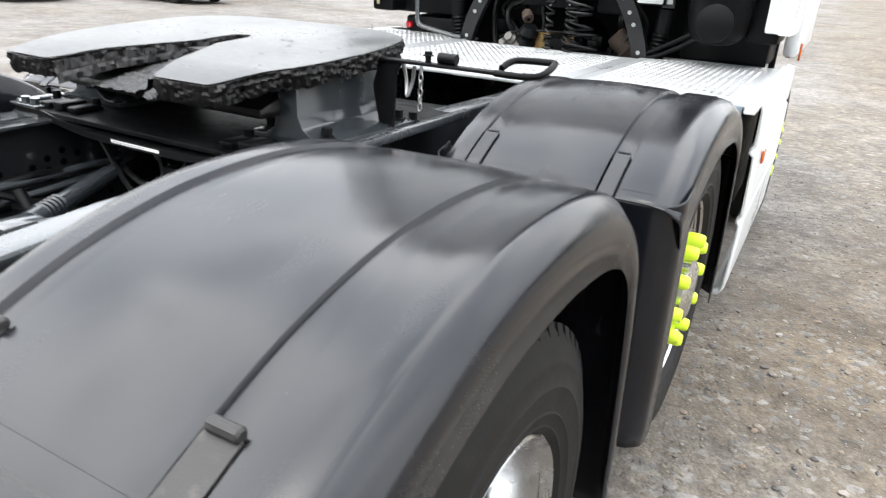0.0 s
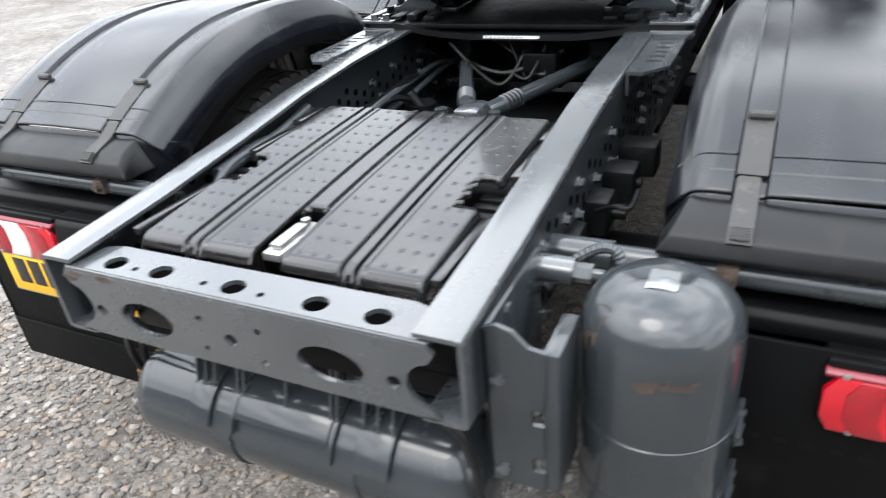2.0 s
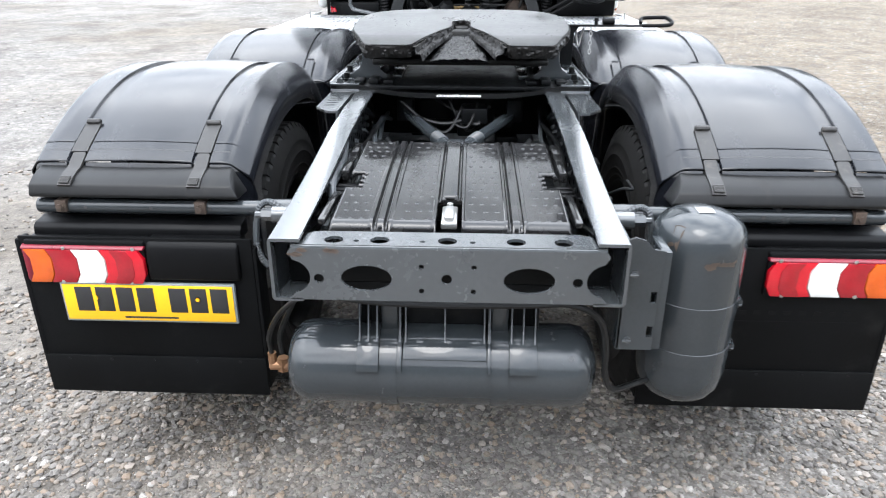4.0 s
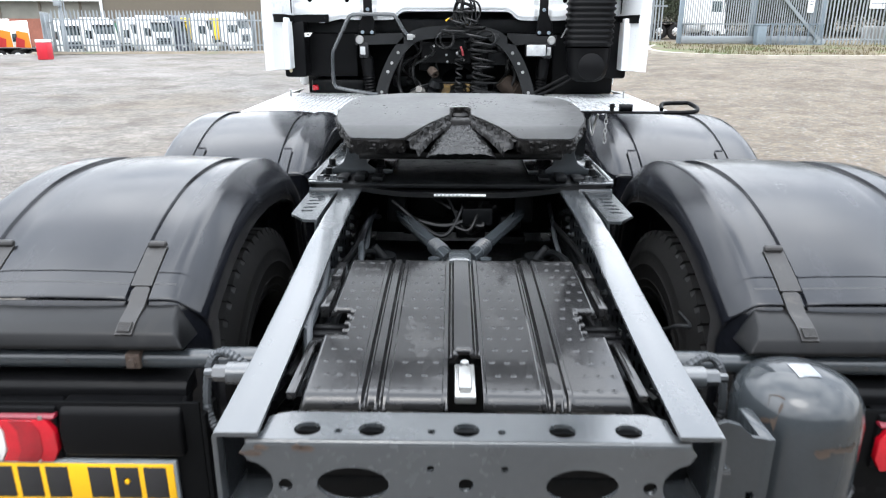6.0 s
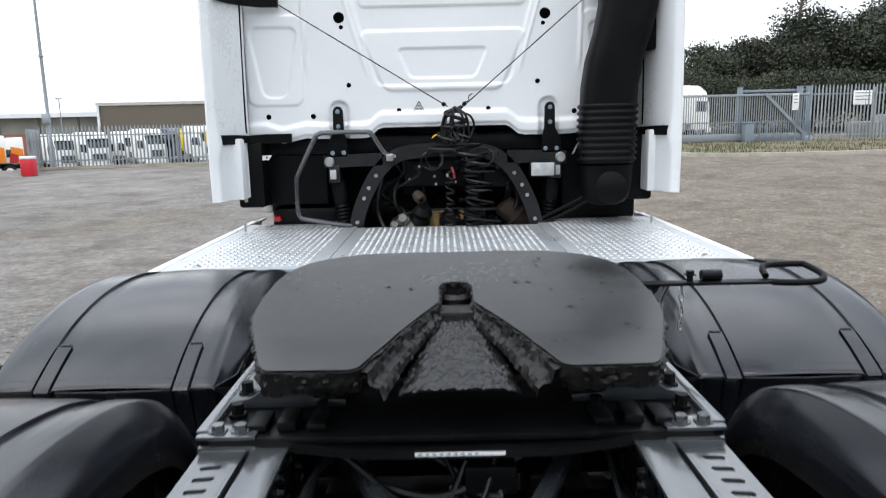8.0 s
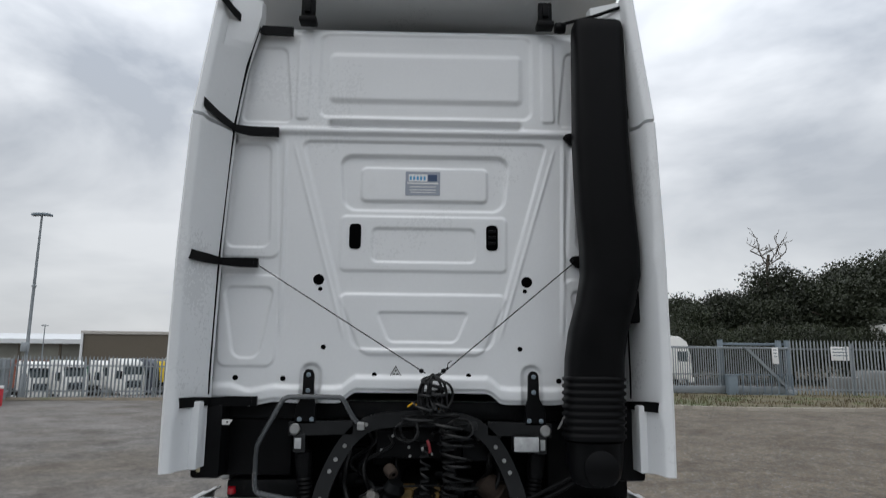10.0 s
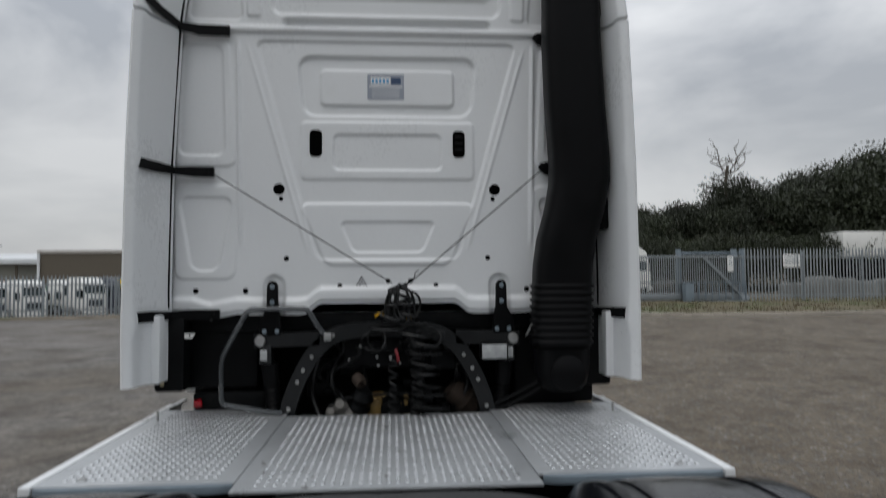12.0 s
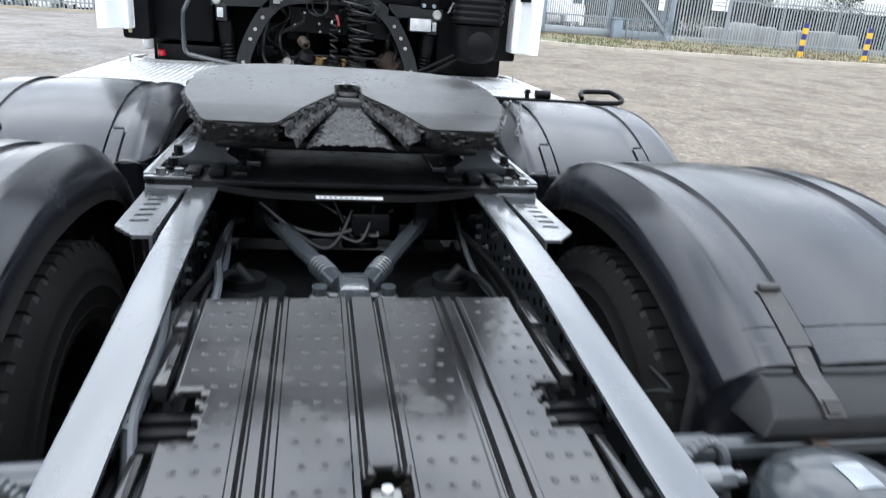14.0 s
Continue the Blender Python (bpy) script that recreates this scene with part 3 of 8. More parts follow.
# tray between the rails
def tray():
    thg = thing("equipment_cover")
    thg.parent = truck
    half = 0.302
    nx, ny = 243, 60
    bm = bmesh.new()
    xs = np.linspace(-half, half, nx)
    ys = np.linspace(0.115, 0.790, ny)

    def height(x, y):
        z = 0.994 + 0.034 * (y - 0.115) / 0.67 + 0.006 * math.sin((y - 0.115) / 0.67 * math.pi)
        for gx, gap_to in ((-0.170, 0.014), (-0.004, 0.025), (0.163, 0.014)):
            d = abs(abs(x - gx) - gap_to)
            if d < 0.0045:
                z -= 0.008 * min(1, (0.0045 - d) / 0.002)
            elif abs(x - gx) < gap_to + 0.014:
                z += 0.0025
        z -= 0.02 * max(0, (abs(x) - (half - 0.012)) / 0.012) ** 2 + 0.02 * max(0, (0.135 - y) / 0.02) ** 2 + 0.012 * max(0, (y - 0.777) / 0.013) ** 2
        return z

    grid = [[bm.verts.new((x, y, height(x, y))) for x in xs] for y in ys]

    def gap(x, y):
        bite = 0.008 * math.sin(y * 190)
        return (abs(x) > 0.252 + bite and 0.36 < y < 0.475) or (abs(x + 0.002) < 0.031 and y < 0.285 - 8 * x * x)

    for j in range(ny - 1):
        for i in range(nx - 1):
            if not gap((xs[i] + xs[i + 1]) / 2, (ys[j] + ys[j + 1]) / 2):
                bm.faces.new((grid[j][i], grid[j][i + 1], grid[j + 1][i + 1], grid[j + 1][i]))
    bmesh.ops.delete(bm, geom=[v for v in bm.verts if not v.link_faces], context="VERTS")
    body = part("cover_panel", bm, TRAY, thg)
    sol = body.modifiers.new("thickness", "SOLIDIFY")
    sol.thickness, sol.offset = 0.012, -1
    bm = bmesh.new()
    rows = np.arange(0.15, 0.775, 0.047)
    for k, y in enumerate(rows):
        for gx0, gx1 in ((-0.29, -0.205), (-0.135, -0.040), (0.033, 0.128), (0.198, 0.285)):
            for m in range(3):
                x = gx0 + 0.012 + (gx1 - gx0) * (m + (0.5 if k % 2 else 0.2)) / 3.2
                if gap(x, y) or x > gx1:
                    continue
                lathe([(0.0075, 0), (0.005, 0.0016), (0, 0.0018)], (x, y, height(x, y) - 0.0004), (0, 0, 1), 6, bm)
    part("grip_stud", bm, DROP, thg)["kind"] = "stuff"
    for sx in (1, -1):
        for x1, y0, y1, z1 in ((0.326, 0.13, 0.345, 1.0), (0.330, 0.49, 0.665, 1.016), (0.334, 0.67, 0.775, 1.024)):
            part("edge_strip", sided(box(0.308, x1, y0, y1, 0.985, z1, 0.003), sx), TRAY, thg)
        for j in range(3):
            part("catch", sided(box(0.258, 0.345, 0.372 + 0.036 * j, 0.396 + 0.036 * j, 0.955, 0.984, 0.006), sx), BLACK, thg)
    bm = box(-0.022, 0.018, 0.135, 0.262, 0.975, 0.992, 0.004)
    box(-0.014, 0.010, 0.15, 0.235, 0.992, 1.003, 0.004, bm)
    lathe([(0.0, 0.02), (0.008, 0.02), (0.008, 0)], (-0.002, 0.245, 0.985), (0, 0, 1), 12, bm)
    part("latch", bm, STEEL, thg, "bare metal latch")
    return thg


tray()

# suspension V-rod
vrod = thing("v_rod")
vrod.parent = truck
bm = box(-0.042, 0.034, 0.975, 1.085, 0.86, 0.965, 0.016)
part("bush_block", bm, PAINT, vrod)
for sx in (1, -1):
    p0, p1 = Vector((sx * 0.03 - 0.004, 1.06, 0.935)), Vector((sx * 0.235, 1.53, 0.965))
    bm = rod(p0, p0.lerp(p1, 0.12), 0.025, 0.025, 14)
    for i in range(5):
        q = p0.lerp(p1, 0.12 + 0.03 * i)
        rod(q, q + (p1 - p0) * 0.016, 0.028, seg=14, bm=bm, cap=0.004)
    rod(p0.lerp(p1, 0.26), p1, 0.023, seg=14, bm=bm)
    part("arm", bm, PAINT_TANK, vrod)
    bm = box(sx * 0.235 - 0.035, sx * 0.235 + 0.035, 1.50, 1.60, 0.93, 1.03, 0.01)
    part("bracket", bm, DIRTY, vrod)
    bm = lathe([(0, 0), (0.024, 0), (0.024, 0.05), (0.018, 0.055), (0.018, 0.075), (0, 0.078)], (sx * 0.078 - 0.004, 1.0, 0.885), (0, 0, 1), 14)
    rod((sx * 0.03, 1.02, 0.925), (sx * 0.085, 1.02, 0.925), 0.012, bm=bm)
    part("clamp_bolt", bm, PAINT_TANK, vrod)

# axle, final drive, air bellows, cables in the dark between the rails
bm = rod((-0.95, 1.056, 0.52), (0.95, 1.056, 0.52), 0.085, seg=20)
lathe([(0, -0.2), (0.12, -0.18), (0.2, -0.06), (0.21, 0.05), (0.12, 0.2), (0.06, 0.42), (0, 0.42)], (0, 1.056, 0.56), (0, 1, 0.02), 24, bm)
lathe([(0, -0.05), (0.1, -0.03), (0.16, 0.06), (0.1, 0.2), (0.055, 0.27), (0.055, 0.32), (0, 0.33)], (0, 1.10, 0.56), (0, 0, 1), 20, bm)
part("rear_axle", bm, DIRTY, truck)
bm = rod((-0.95, 2.43, 0.60), (0.95, 2.43, 0.60), 0.07, seg=16)
part("lift_axle", bm, DIRTY, truck)
bm = rod((0, 1.5, 0.62), (0, 4.5, 0.85), 0.055, seg=16)
part("propeller_shaft", bm, DIRTY, truck)
for sx in (1, -1):
    bm = lathe([(0, 0), (0.10, 0), (0.125, 0.02), (0.13, 0.06), (0.115, 0.09), (0.13, 0.12), (0.125, 0.17), (0.10, 0.20), (0.05, 0.21), (0.05, 0.235), (0, 0.235)], (sx * 0.265, 1.22, 0.66), (0, 0, 1), 24)
    part("air_bellows", bm, DIRTY, truck)
    bm = tube([(sx * 0.27, 1.22, 0.89), (sx * 0.30, 1.15, 0.93), (sx * 0.33, 1.05, 0.93), (sx * 0.345, 0.9, 0.90)], 0.010, bm=None)
    rod((sx * 0.25, 1.2, 0.88), (sx * 0.29, 1.2, 0.93), 0.018, bm=bm)
    part("bellows_pipe", bm, DIRTY, truck)
bm = prism([(0.86, 0.78), (0.92, 0.835), (1.30, 0.835), (1.46, 0.80), (1.70, 0.80), (1.70, 0.70), (0.90, 0.70)], -0.40, 0.40, "x", bevel=0.012)
part("suspension_cradle", bm, DIRTY, truck)
for y in (0.95, 2.0, 3.0):
    part("under_plate", box(-0.40, 0.40, y + 0.75, y + 1.72, 0.66, 0.70, 0.01), DIRTY, truck)
rnd = random.Random(11)
for k, (x0, n, matl, r) in enumerate(((-0.36, 4, HOSE, 0.011), (0.37, 4, HOSE, 0.009), (-0.33, 2, GREYHOSE, 0.010), (0.345, 1, GREYHOSE, 0.008))):
    for i in range(n):
        pts = []
        y = 0.22 + 0.12 * rnd.random()
        while y < 1.75:
            pts.append((x0 + rnd.uniform(-0.025, 0.025), y, 0.90 + 0.05 * rnd.random() - 0.02 * i))
            y += rnd.uniform(0.16, 0.3)
        part("cable", tube(pts, r, 7, 5), matl, truck)
bm = tube([(-0.352, 0.40, 0.99), (-0.350, 0.55, 1.0), (-0.356, 0.62, 0.985), (-0.352, 0.70, 0.97), (-0.345, 0.80, 0.98), (-0.315, 0.88, 0.93), (-0.27, 0.92, 0.86)], 0.015, 10, 14, ribs=0.003)
part("corrugated_hose", bm, GREYHOSE, truck)
bm = tube([(-0.348, 0.34, 0.88), (-0.335, 0.36, 0.96), (-0.345, 0.44, 1.0), (-0.348, 0.62, 1.005), (-0.365, 0.78, 1.02)], 0.011, 10, 10)
part("corrugated_hose", bm, GREYHOSE, truck)
for k in range(6):
    a = 1.42 + 0.06 * rnd.random()
    w = rnd.uniform(0.08, 0.2)
    bm = tube([(rnd.uniform(-0.25, 0), a, 0.97 + rnd.uniform(-0.03, 0.08)), (rnd.uniform(-0.12, 0.1), a - 0.03, 0.90 + rnd.uniform(0, 0.06)), (rnd.uniform(0.0, 0.25), a + 0.02, 0.98 + rnd.uniform(-0.05, 0.07))], 0.006 + 0.004 * rnd.random(), 7, 8)
    part("cable", bm, HOSE, truck)
for k in range(16):
    x, y, z = rnd.uniform(-0.3, 0.3), rnd.uniform(1.45, 2.2), rnd.uniform(0.78, 0.98)
    s = rnd.uniform(0.03, 0.08)
    part("valve_block", box(x - s, x + s, y - s, y + s, z - s * 0.6, z + s * 0.6, 0.01), DIRTY, truck)
# damper and fixing clutter outside the rails
for sx in (1, -1):
    bm = rod((0.417, 0.30, 0.945), (0.487, 0.30, 0.945), 0.024, seg=14)
    rod((0.487, 0.30, 0.945), (0.517, 0.30, 0.945), 0.017, seg=6, bm=bm)
    rod((0.517, 0.30, 0.945), (0.535, 0.30, 0.945), 0.010, seg=8, bm=bm)
    part("mounting_stud", sided(bm, sx), PAINT, truck)
    for k in range(4):
        bm = box(0.417, 0.45 + 0.02 * k, 0.45 + 0.16 * k, 0.53 + 0.16 * k, 0.84, 0.92, 0.008)
        rod((0.45, 0.49 + 0.16 * k, 0.88), (0.50, 0.49 + 0.16 * k, 0.88), 0.012, bm=bm)
        part("side_bracket", sided(bm, sx), DIRTY, truck)
    bm = tube([(0.43, 0.32, 0.89), (0.47, 0.36, 0.93), (0.52, 0.375, 0.955), (0.55, 0.37, 0.93), (0.56, 0.355, 0.84), (0.545, 0.345, 0.79), (0.53, 0.35, 0.77)], 0.0085, 8, 12, ribs=0.002)
    part("lamp_cable", sided(bm, sx), GREYHOSE, truck)
    if sx > 0:
        bm = tube([(0.46, 0.55, 0.93), (0.50, 0.52, 0.96), (0.53, 0.52, 0.96), (0.53, 0.6, 0.96)], 0.005)
        part("wire_loop", bm, DIRTY, truck)

# fifth wheel
fifth = thing("fifth_wheel")
fifth.parent = truck
FW_Y, FW_Z = -0.030, 0.038


def fifth_plate():
    """The greasy coupling plate: rounded front, V-shaped mouth to the rear, rear ends sloping down."""
    half = [(0.0, 2.100), (0.16, 2.100), (0.27, 2.085), (0.365, 2.04), (0.425, 1.965), (0.452, 1.86), (0.456, 1.74), (0.452, 1.63), (0.438, 1.535), (0.406, 1.43), (0.372, 1.328), (0.352, 1.306), (0.205, 1.304), (0.186, 1.312), (0.142, 1.40), (0.096, 1.515), (0.056, 1.605), (0.041, 1.64), (0.041, 1.755), (0.031, 1.785), (0.012, 1.795)]
    right = [(p.x, p.y) for p in curve_points([(x, y, 0) for x, y in half[:12]], 4)]
    right += half[12:]
    loop = right + [(-x, y) for x, y in right[::-1] if x > 1e-4]
    fine = []
    for a, c in zip(loop, loop[1:] + loop[:1]):
        d = math.hypot(c[0] - a[0], c[1] - a[1])
        n = max(1, int(d / 0.005))
        fine += [(a[0] + (c[0] - a[0]) * i / n, a[1] + (c[1] - a[1]) * i / n) for i in range(n)]
    return [(x, y + FW_Y) for x, y in fine]


def plate_z(y):
    """The plate tips down a little to the rear and its mouth's ends bend down further."""
    return 1.252 + FW_Z + 0.074 * (y - 1.274) - 0.012 * max(0, (1.42 - y) / 0.14) ** 1.6


loop = fifth_plate()
bm = bmesh.new()
vs = [bm.verts.new((x, y, 0)) for x, y in loop]
bmesh.ops.triangle_fill(bm, use_beauty=True, edges=[bm.edges.new((vs[i], vs[(i + 1) % len(vs)])) for i in range(len(vs))])
for cut in np.arange(1.29, 1.45, 0.02):
    bmesh.ops.bisect_plane(bm, geom=bm.verts[:] + bm.edges[:] + bm.faces[:], plane_co=(0, cut, 0), plane_no=(0, 1, 0))
for v in bm.verts:
    v.co.z = plate_z(v.co.y)
part("top_plate", bm, GREASE, fifth, "dark greased steel, worn grey where the trailer slides", smooth=60)
# ragged greasy rim round the plate: old grease squeezed out in torn layers
bm = bmesh.new()
rows = []
for i, (x, y) in enumerate(loop):
    a, c = loop[i - 1], loop[(i + 1) % len(loop)]
    nx, ny = a[1] - c[1], c[0] - a[0]
    q = math.hypot(nx, ny) or 1
    nx, ny = nx / q, ny / q
    z = plate_z(y)
    calm = 0.45 if y < 1.31 + FW_Y else 1.0
    depth = 0.046 + 0.010 * calm * noise.noise(Vector((x * 22, y * 22, 1.0))) + 0.008 * calm * noise.noise(Vector((x * 75, y * 75, 6.0)))
    row = [bm.verts.new((x - nx * 0.007, y - ny * 0.007, z - 0.0025))]
    for j in range(8):
        f = j / 7
        p = Vector((x, y, 3 * f * depth))
        torn = 0.010 * noise.noise(p * 34) + 0.010 * noise.noise(p * 85 + Vector((3, 1, 2))) + 0.008 * noise.noise(p * 190) + 0.004 * noise.noise(p * 330)
        out = 0.004 + calm * torn * (0.55 + 0.9 * f * (1.2 - f)) - 0.010 * f * f
        row.append(bm.verts.new((x + nx * out, y + ny * out, z - 0.004 - depth * f + 0.003 * noise.noise(p * 240))))
    row.append(bm.verts.new((x - nx * 0.05, y - ny * 0.05, z - depth + 0.004)))
    rows.append(row)
for i in range(len(rows)):
    a, c = rows[i], rows[(i + 1) % len(rows)]
    for j in range(len(a) - 1):
        bm.faces.new((a[j], a[j + 1], c[j + 1], c[j]))
part("greasy_rim", bm, GREASE_EDGE, fifth, "thick black grease hanging in ragged lumps", smooth=28)
# black smears where the grease was wiped off towards one corner
rnd = random.Random(52)
bm = bmesh.new()
for k in range(42):
    x, y = rnd.gauss(0.340, 0.06), rnd.gauss(1.87, 0.10)
    if k > 25:
        x, y = rnd.choice((-1, 1)) * rnd.uniform(0.1, 0.4), rnd.uniform(1.45, 2.0)
    if x * x / 0.19 + (y - 1.70) ** 2 / 0.12 > 0.95:
        continue
    r = rnd.uniform(0.0015, 0.006)
    ring = [bm.verts.new((x + r * rnd.uniform(0.6, 1.5) * math.cos(2 * math.pi * i / 8), y + 1.5 * r * rnd.uniform(0.5, 1.3) * math.sin(2 * math.pi * i / 8), plate_z(y) + 0.0015 + 0.000005 * k)) for i in range(8)]
    bm.faces.new(ring)
part("grease_smear", bm, GREASE_EDGE, fifth, smooth=0)["kind"] = "stuff"
# jaw, throat and mouth floor
bm = bmesh.new()
grid = []
for j in range(70):
    y = 1.345 + 0.32 * j / 69
    w = float(np.interp(y, (1.34, 1.44, 1.54, 1.61, 1.67), (0.118, 0.100, 0.072, 0.050, 0.044)))
    row = []
    for i in range(45):
        x = w * (-1 + 2 * i / 44)
        q = Vector((x, y, 0))
        lump = 0.003 * noise.noise(q * 38) + 0.005 * noise.noise(q * 110) + 0.004 * noise.noise(q * 230)
        row.append(bm.verts.new((x, y, 1.182 + 0.066 * min(1, (y - 1.345) / 0.28) + lump - 0.012 * (abs(x) / w) ** 4)))
    grid.append(row)
for a, c in zip(grid, grid[1:]):
    for i in range(44):
        bm.faces.new((a[i], a[i + 1], c[i + 1], c[i]))
low = [bm.verts.new((v.co.x, v.co.y + 0.03, 1.165)) for v in grid[0]]
for i in range(44):
    bm.faces.new((low[i], low[i + 1], grid[0][i + 1], grid[0][i]))
part("mouth_floor", bm, GREASE_LUMPS, fifth, smooth=50).location = (0, FW_Y, FW_Z)
bm = box(-0.055, 0.055, 1.66, 1.86, 1.15, 1.23, 0.02)
lathe([(0.040, 0), (0.040, 0.05), (0.032, 0.06), (0.032, 0)], (0, 1.76, 1.21), (0, 0, 1), 20, bm)
box(-0.042, 0.042, 1.605, 1.675, 1.20, 1.262, 0.010, bm)
part("locking_jaw", bm, GREASE_EDGE, fifth).location = (0, FW_Y, FW_Z)
# two torn ledges step down from the plate into the mouth
for sx in (1, -1):
    bm = bmesh.new()
    rows = []
    for i in range(70):
        f = i / 69
        x0, y0 = 0.046 + 0.146 * f ** 0.92, 1.632 - 0.318 * f
        top = plate_z(y0 + FW_Y) - FW_Z
        row = []
        for j, (inn, dz) in enumerate(((-0.012, -0.006), (0.004, -0.009), (0.022, -0.012), (0.025, -0.026), (0.030, -0.034), (0.048, -0.037), (0.055, -0.045), (0.058, -0.060))):
            p = Vector((x0, y0, 0.03 * j + sx))
            rag = 0.004 * noise.noise(p * 45) + 0.005 * noise.noise(p * 120) + 0.003 * noise.noise(p * 260)
            k = 0.35 if j == 0 else 1
            row.append(bm.verts.new((sx * max(x0 - (inn * (0.35 + 0.65 * f) + rag * k) * 0.9, 0.012), y0 - (inn + rag * k) * 0.35, top + dz * (0.6 + 0.4 * f) + rag * 0.5 * k)))
        rows.append(row)
    for a, c in zip(rows, rows[1:]):
        for j in range(7):
            bm.faces.new((a[j], a[j + 1], c[j + 1], c[j]) if sx > 0 else (c[j], c[j + 1], a[j + 1], a[j]))
    part("mouth_lip", bm, GREASE_EDGE, fifth, smooth=30).location = (0, FW_Y, FW_Z)
bm = prism([(1.46, 1.14), (1.46, 1.165), (1.56, 1.195), (2.04, 1.235), (2.07, 1.19), (1.9, 1.15), (1.55, 1.14)], -0.36, 0.36, "x", bevel=0.01)
part("underside", bm, GREASE_EDGE, fifth).location = (0, FW_Y, FW_Z)
# pedestals with flared feet
for sx in (1, -1):
    prof = [(0.245, 1.112), (0.50, 1.112), (0.50, 1.128), (0.455, 1.136), (0.425, 1.155), (0.412, 1.185), (0.410, 1.265), (0.36, 1.275), (0.345, 1.20), (0.335, 1.15), (0.31, 1.132), (0.245, 1.128)]
    bm = prism(prof, 1.50, 1.90, "y", bevel=0.004)
    part("pedestal", sided(bm, sx), PAINT_TANK, fifth)
    for y in (1.46, 1.54, 1.86, 1.94):
        for x in (0.29, 0.47):
            part("pedestal_bolt", sided(bolt((x, y, 1.112 + (0.018 if 1.5 < y < 1.9 else 0)), (0, 0, 1), 0.013, 0.030, bmesh.new()), sx), DIRTY, fifth)
# mounting plate with its raised rails
bm = prism([(1.362, 1.092), (1.362, 1.106), (1.40, 1.110), (2.16, 1.110), (2.16, 1.092)], -0.522, 0.522, "x", bevel=0.003)
part("mounting_plate", bm, DIRTY, fifth)
for sx in (1, -1):
    bm = box(0.50, 0.53, 1.37, 2.2, 1.096, 1.122, 0.006)
    part("plate_edge", sided(bm, sx), PAINT, fifth)
    bm = box(0.405, 0.524, 1.352, 1.41, 1.068, 1.094, 0.006)
    box(0.405, 0.524, 1.350, 1.412, 1.108, 1.117, 0.003, bm)
    for x in (0.44, 0.485):
        bolt((x, 1.375, 1.117), (0, 0, 1), 0.013, 0.016, bm)
    part("clamp", sided(bm, sx), PAINT, fifth)
    holes_ = [[(0.455, 1.065 + 0.043 * i - 0.006), (0.487, 1.065 + 0.043 * i - 0.010), (0.492, 1.065 + 0.043 * i), (0.487, 1.065 + 0.043 * i + 0.006), (0.455, 1.065 + 0.043 * i + 0.010), (0.450, 1.065 + 0.043 * i + 0.003)] for i in range(6)]
    bm = holed([(0.430, 0.965), (0.462, 0.965), (0.512, 1.030), (0.515, 1.355), (0.430, 1.355)], holes_, 1.080, 1.088, "z")
    box(0.424, 0.4305, 0.965, 1.355, 1.03, 1.088, 0.0, bm)
    part("slotted_angle", sided(bm, sx), PAINT, fifth, smooth=25)
    for k in range(3):
        bm = box(0.27 + 0.06 * k, 0.31 + 0.06 * k, 1.38, 1.46, 1.110, 1.126 + 0.006 * (k % 2), 0.005)
        part("shim", sided(bm, sx), DIRTY, fifth)
# rear stiffener bar with a white data label
bm = bmesh.new()
pts = curve_points([(-0.50, 1.357, 1.103), (-0.40, 1.356, 1.100), (-0.30, 1.354, 1.084), (-0.18, 1.352, 1.072), (0.0, 1.352, 1.070), (0.18, 1.352, 1.072), (0.30, 1.354, 1.084), (0.40, 1.356, 1.100), (0.50, 1.357, 1.103)], 4)
rows = [[bm.verts.new((p.x, p.y, p.z + dz)) if k == 0 else bm.verts.new((p.x, p.y + 0.045, p.z + dz)) for k, dz in ((0, 0.008), (1, 0.008), (1, -0.010), (0, -0.010))] for p in pts]
for a, c in zip(rows, rows[1:]):
    for i in range(4):
        bm.faces.new((a[i], a[(i + 1) % 4], c[(i + 1) % 4], c[i]))
bm.faces.new(rows[0]), bm.faces.new(rows[-1][::-1])
bar = part("stiffener_bar", bm, HOSE, fifth, smooth=30)
label = part("data_label", box(-0.092, 0.088, 1.3505, 1.353, 1.0665, 1.0745), STICKER, bar, "white data label")
bm = bmesh.new()
for k in range(9):
    box(-0.085 + 0.014 * k, -0.077 + 0.014 * k, 1.3500, 1.3506, 1.0690, 1.0722, bm=bm)
part("label_print", bm, GALV_DARK, bar)
# release handle lying over the right fender
handle = thing("release_handle", (-0.036, 0.008, 0.032))
handle.parent = truck
bm = prism([(1.765, 1.268), (1.765, 1.276), (1.800, 1.276), (1.800, 1.268)], 0.44, 0.86, "x", bevel=0.002)
part("pull_bar", bm, BLACK, handle)
bm = rod((0.635, 1.785, 1.276), (0.635, 1.785, 1.300), 0.008, seg=8)
bolt((0.635, 1.785, 1.292), (0, 0, 1), 0.010, 0.012, bm)
rod((0.665, 1.79, 1.290), (0.715, 1.79, 1.290), 0.014, seg=12, bm=bm)
part("pivot_pin", bm, DIRTY, handle)
bm = tube(curve_points([(0.835, 1.765, 1.274), (0.893, 1.745, 1.276), (0.948, 1.745, 1.280), (0.965, 1.775, 1.290), (0.958, 1.835, 1.300), (0.944, 1.852, 1.302), (0.866, 1.852, 1.300), (0.842, 1.835, 1.294), (0.835, 1.80, 1.282)], 5, closed=False), 0.0085, 10, 1, smooth_path=False)
part("grip", bm, BLACK, handle)
bm = tube([(0.55, 1.80, 1.27), (0.555, 1.81, 1.22), (0.565, 1.80, 1.18), (0.575, 1.81, 1.22), (0.585, 1.80, 1.262)], 0.005, 6, 6)
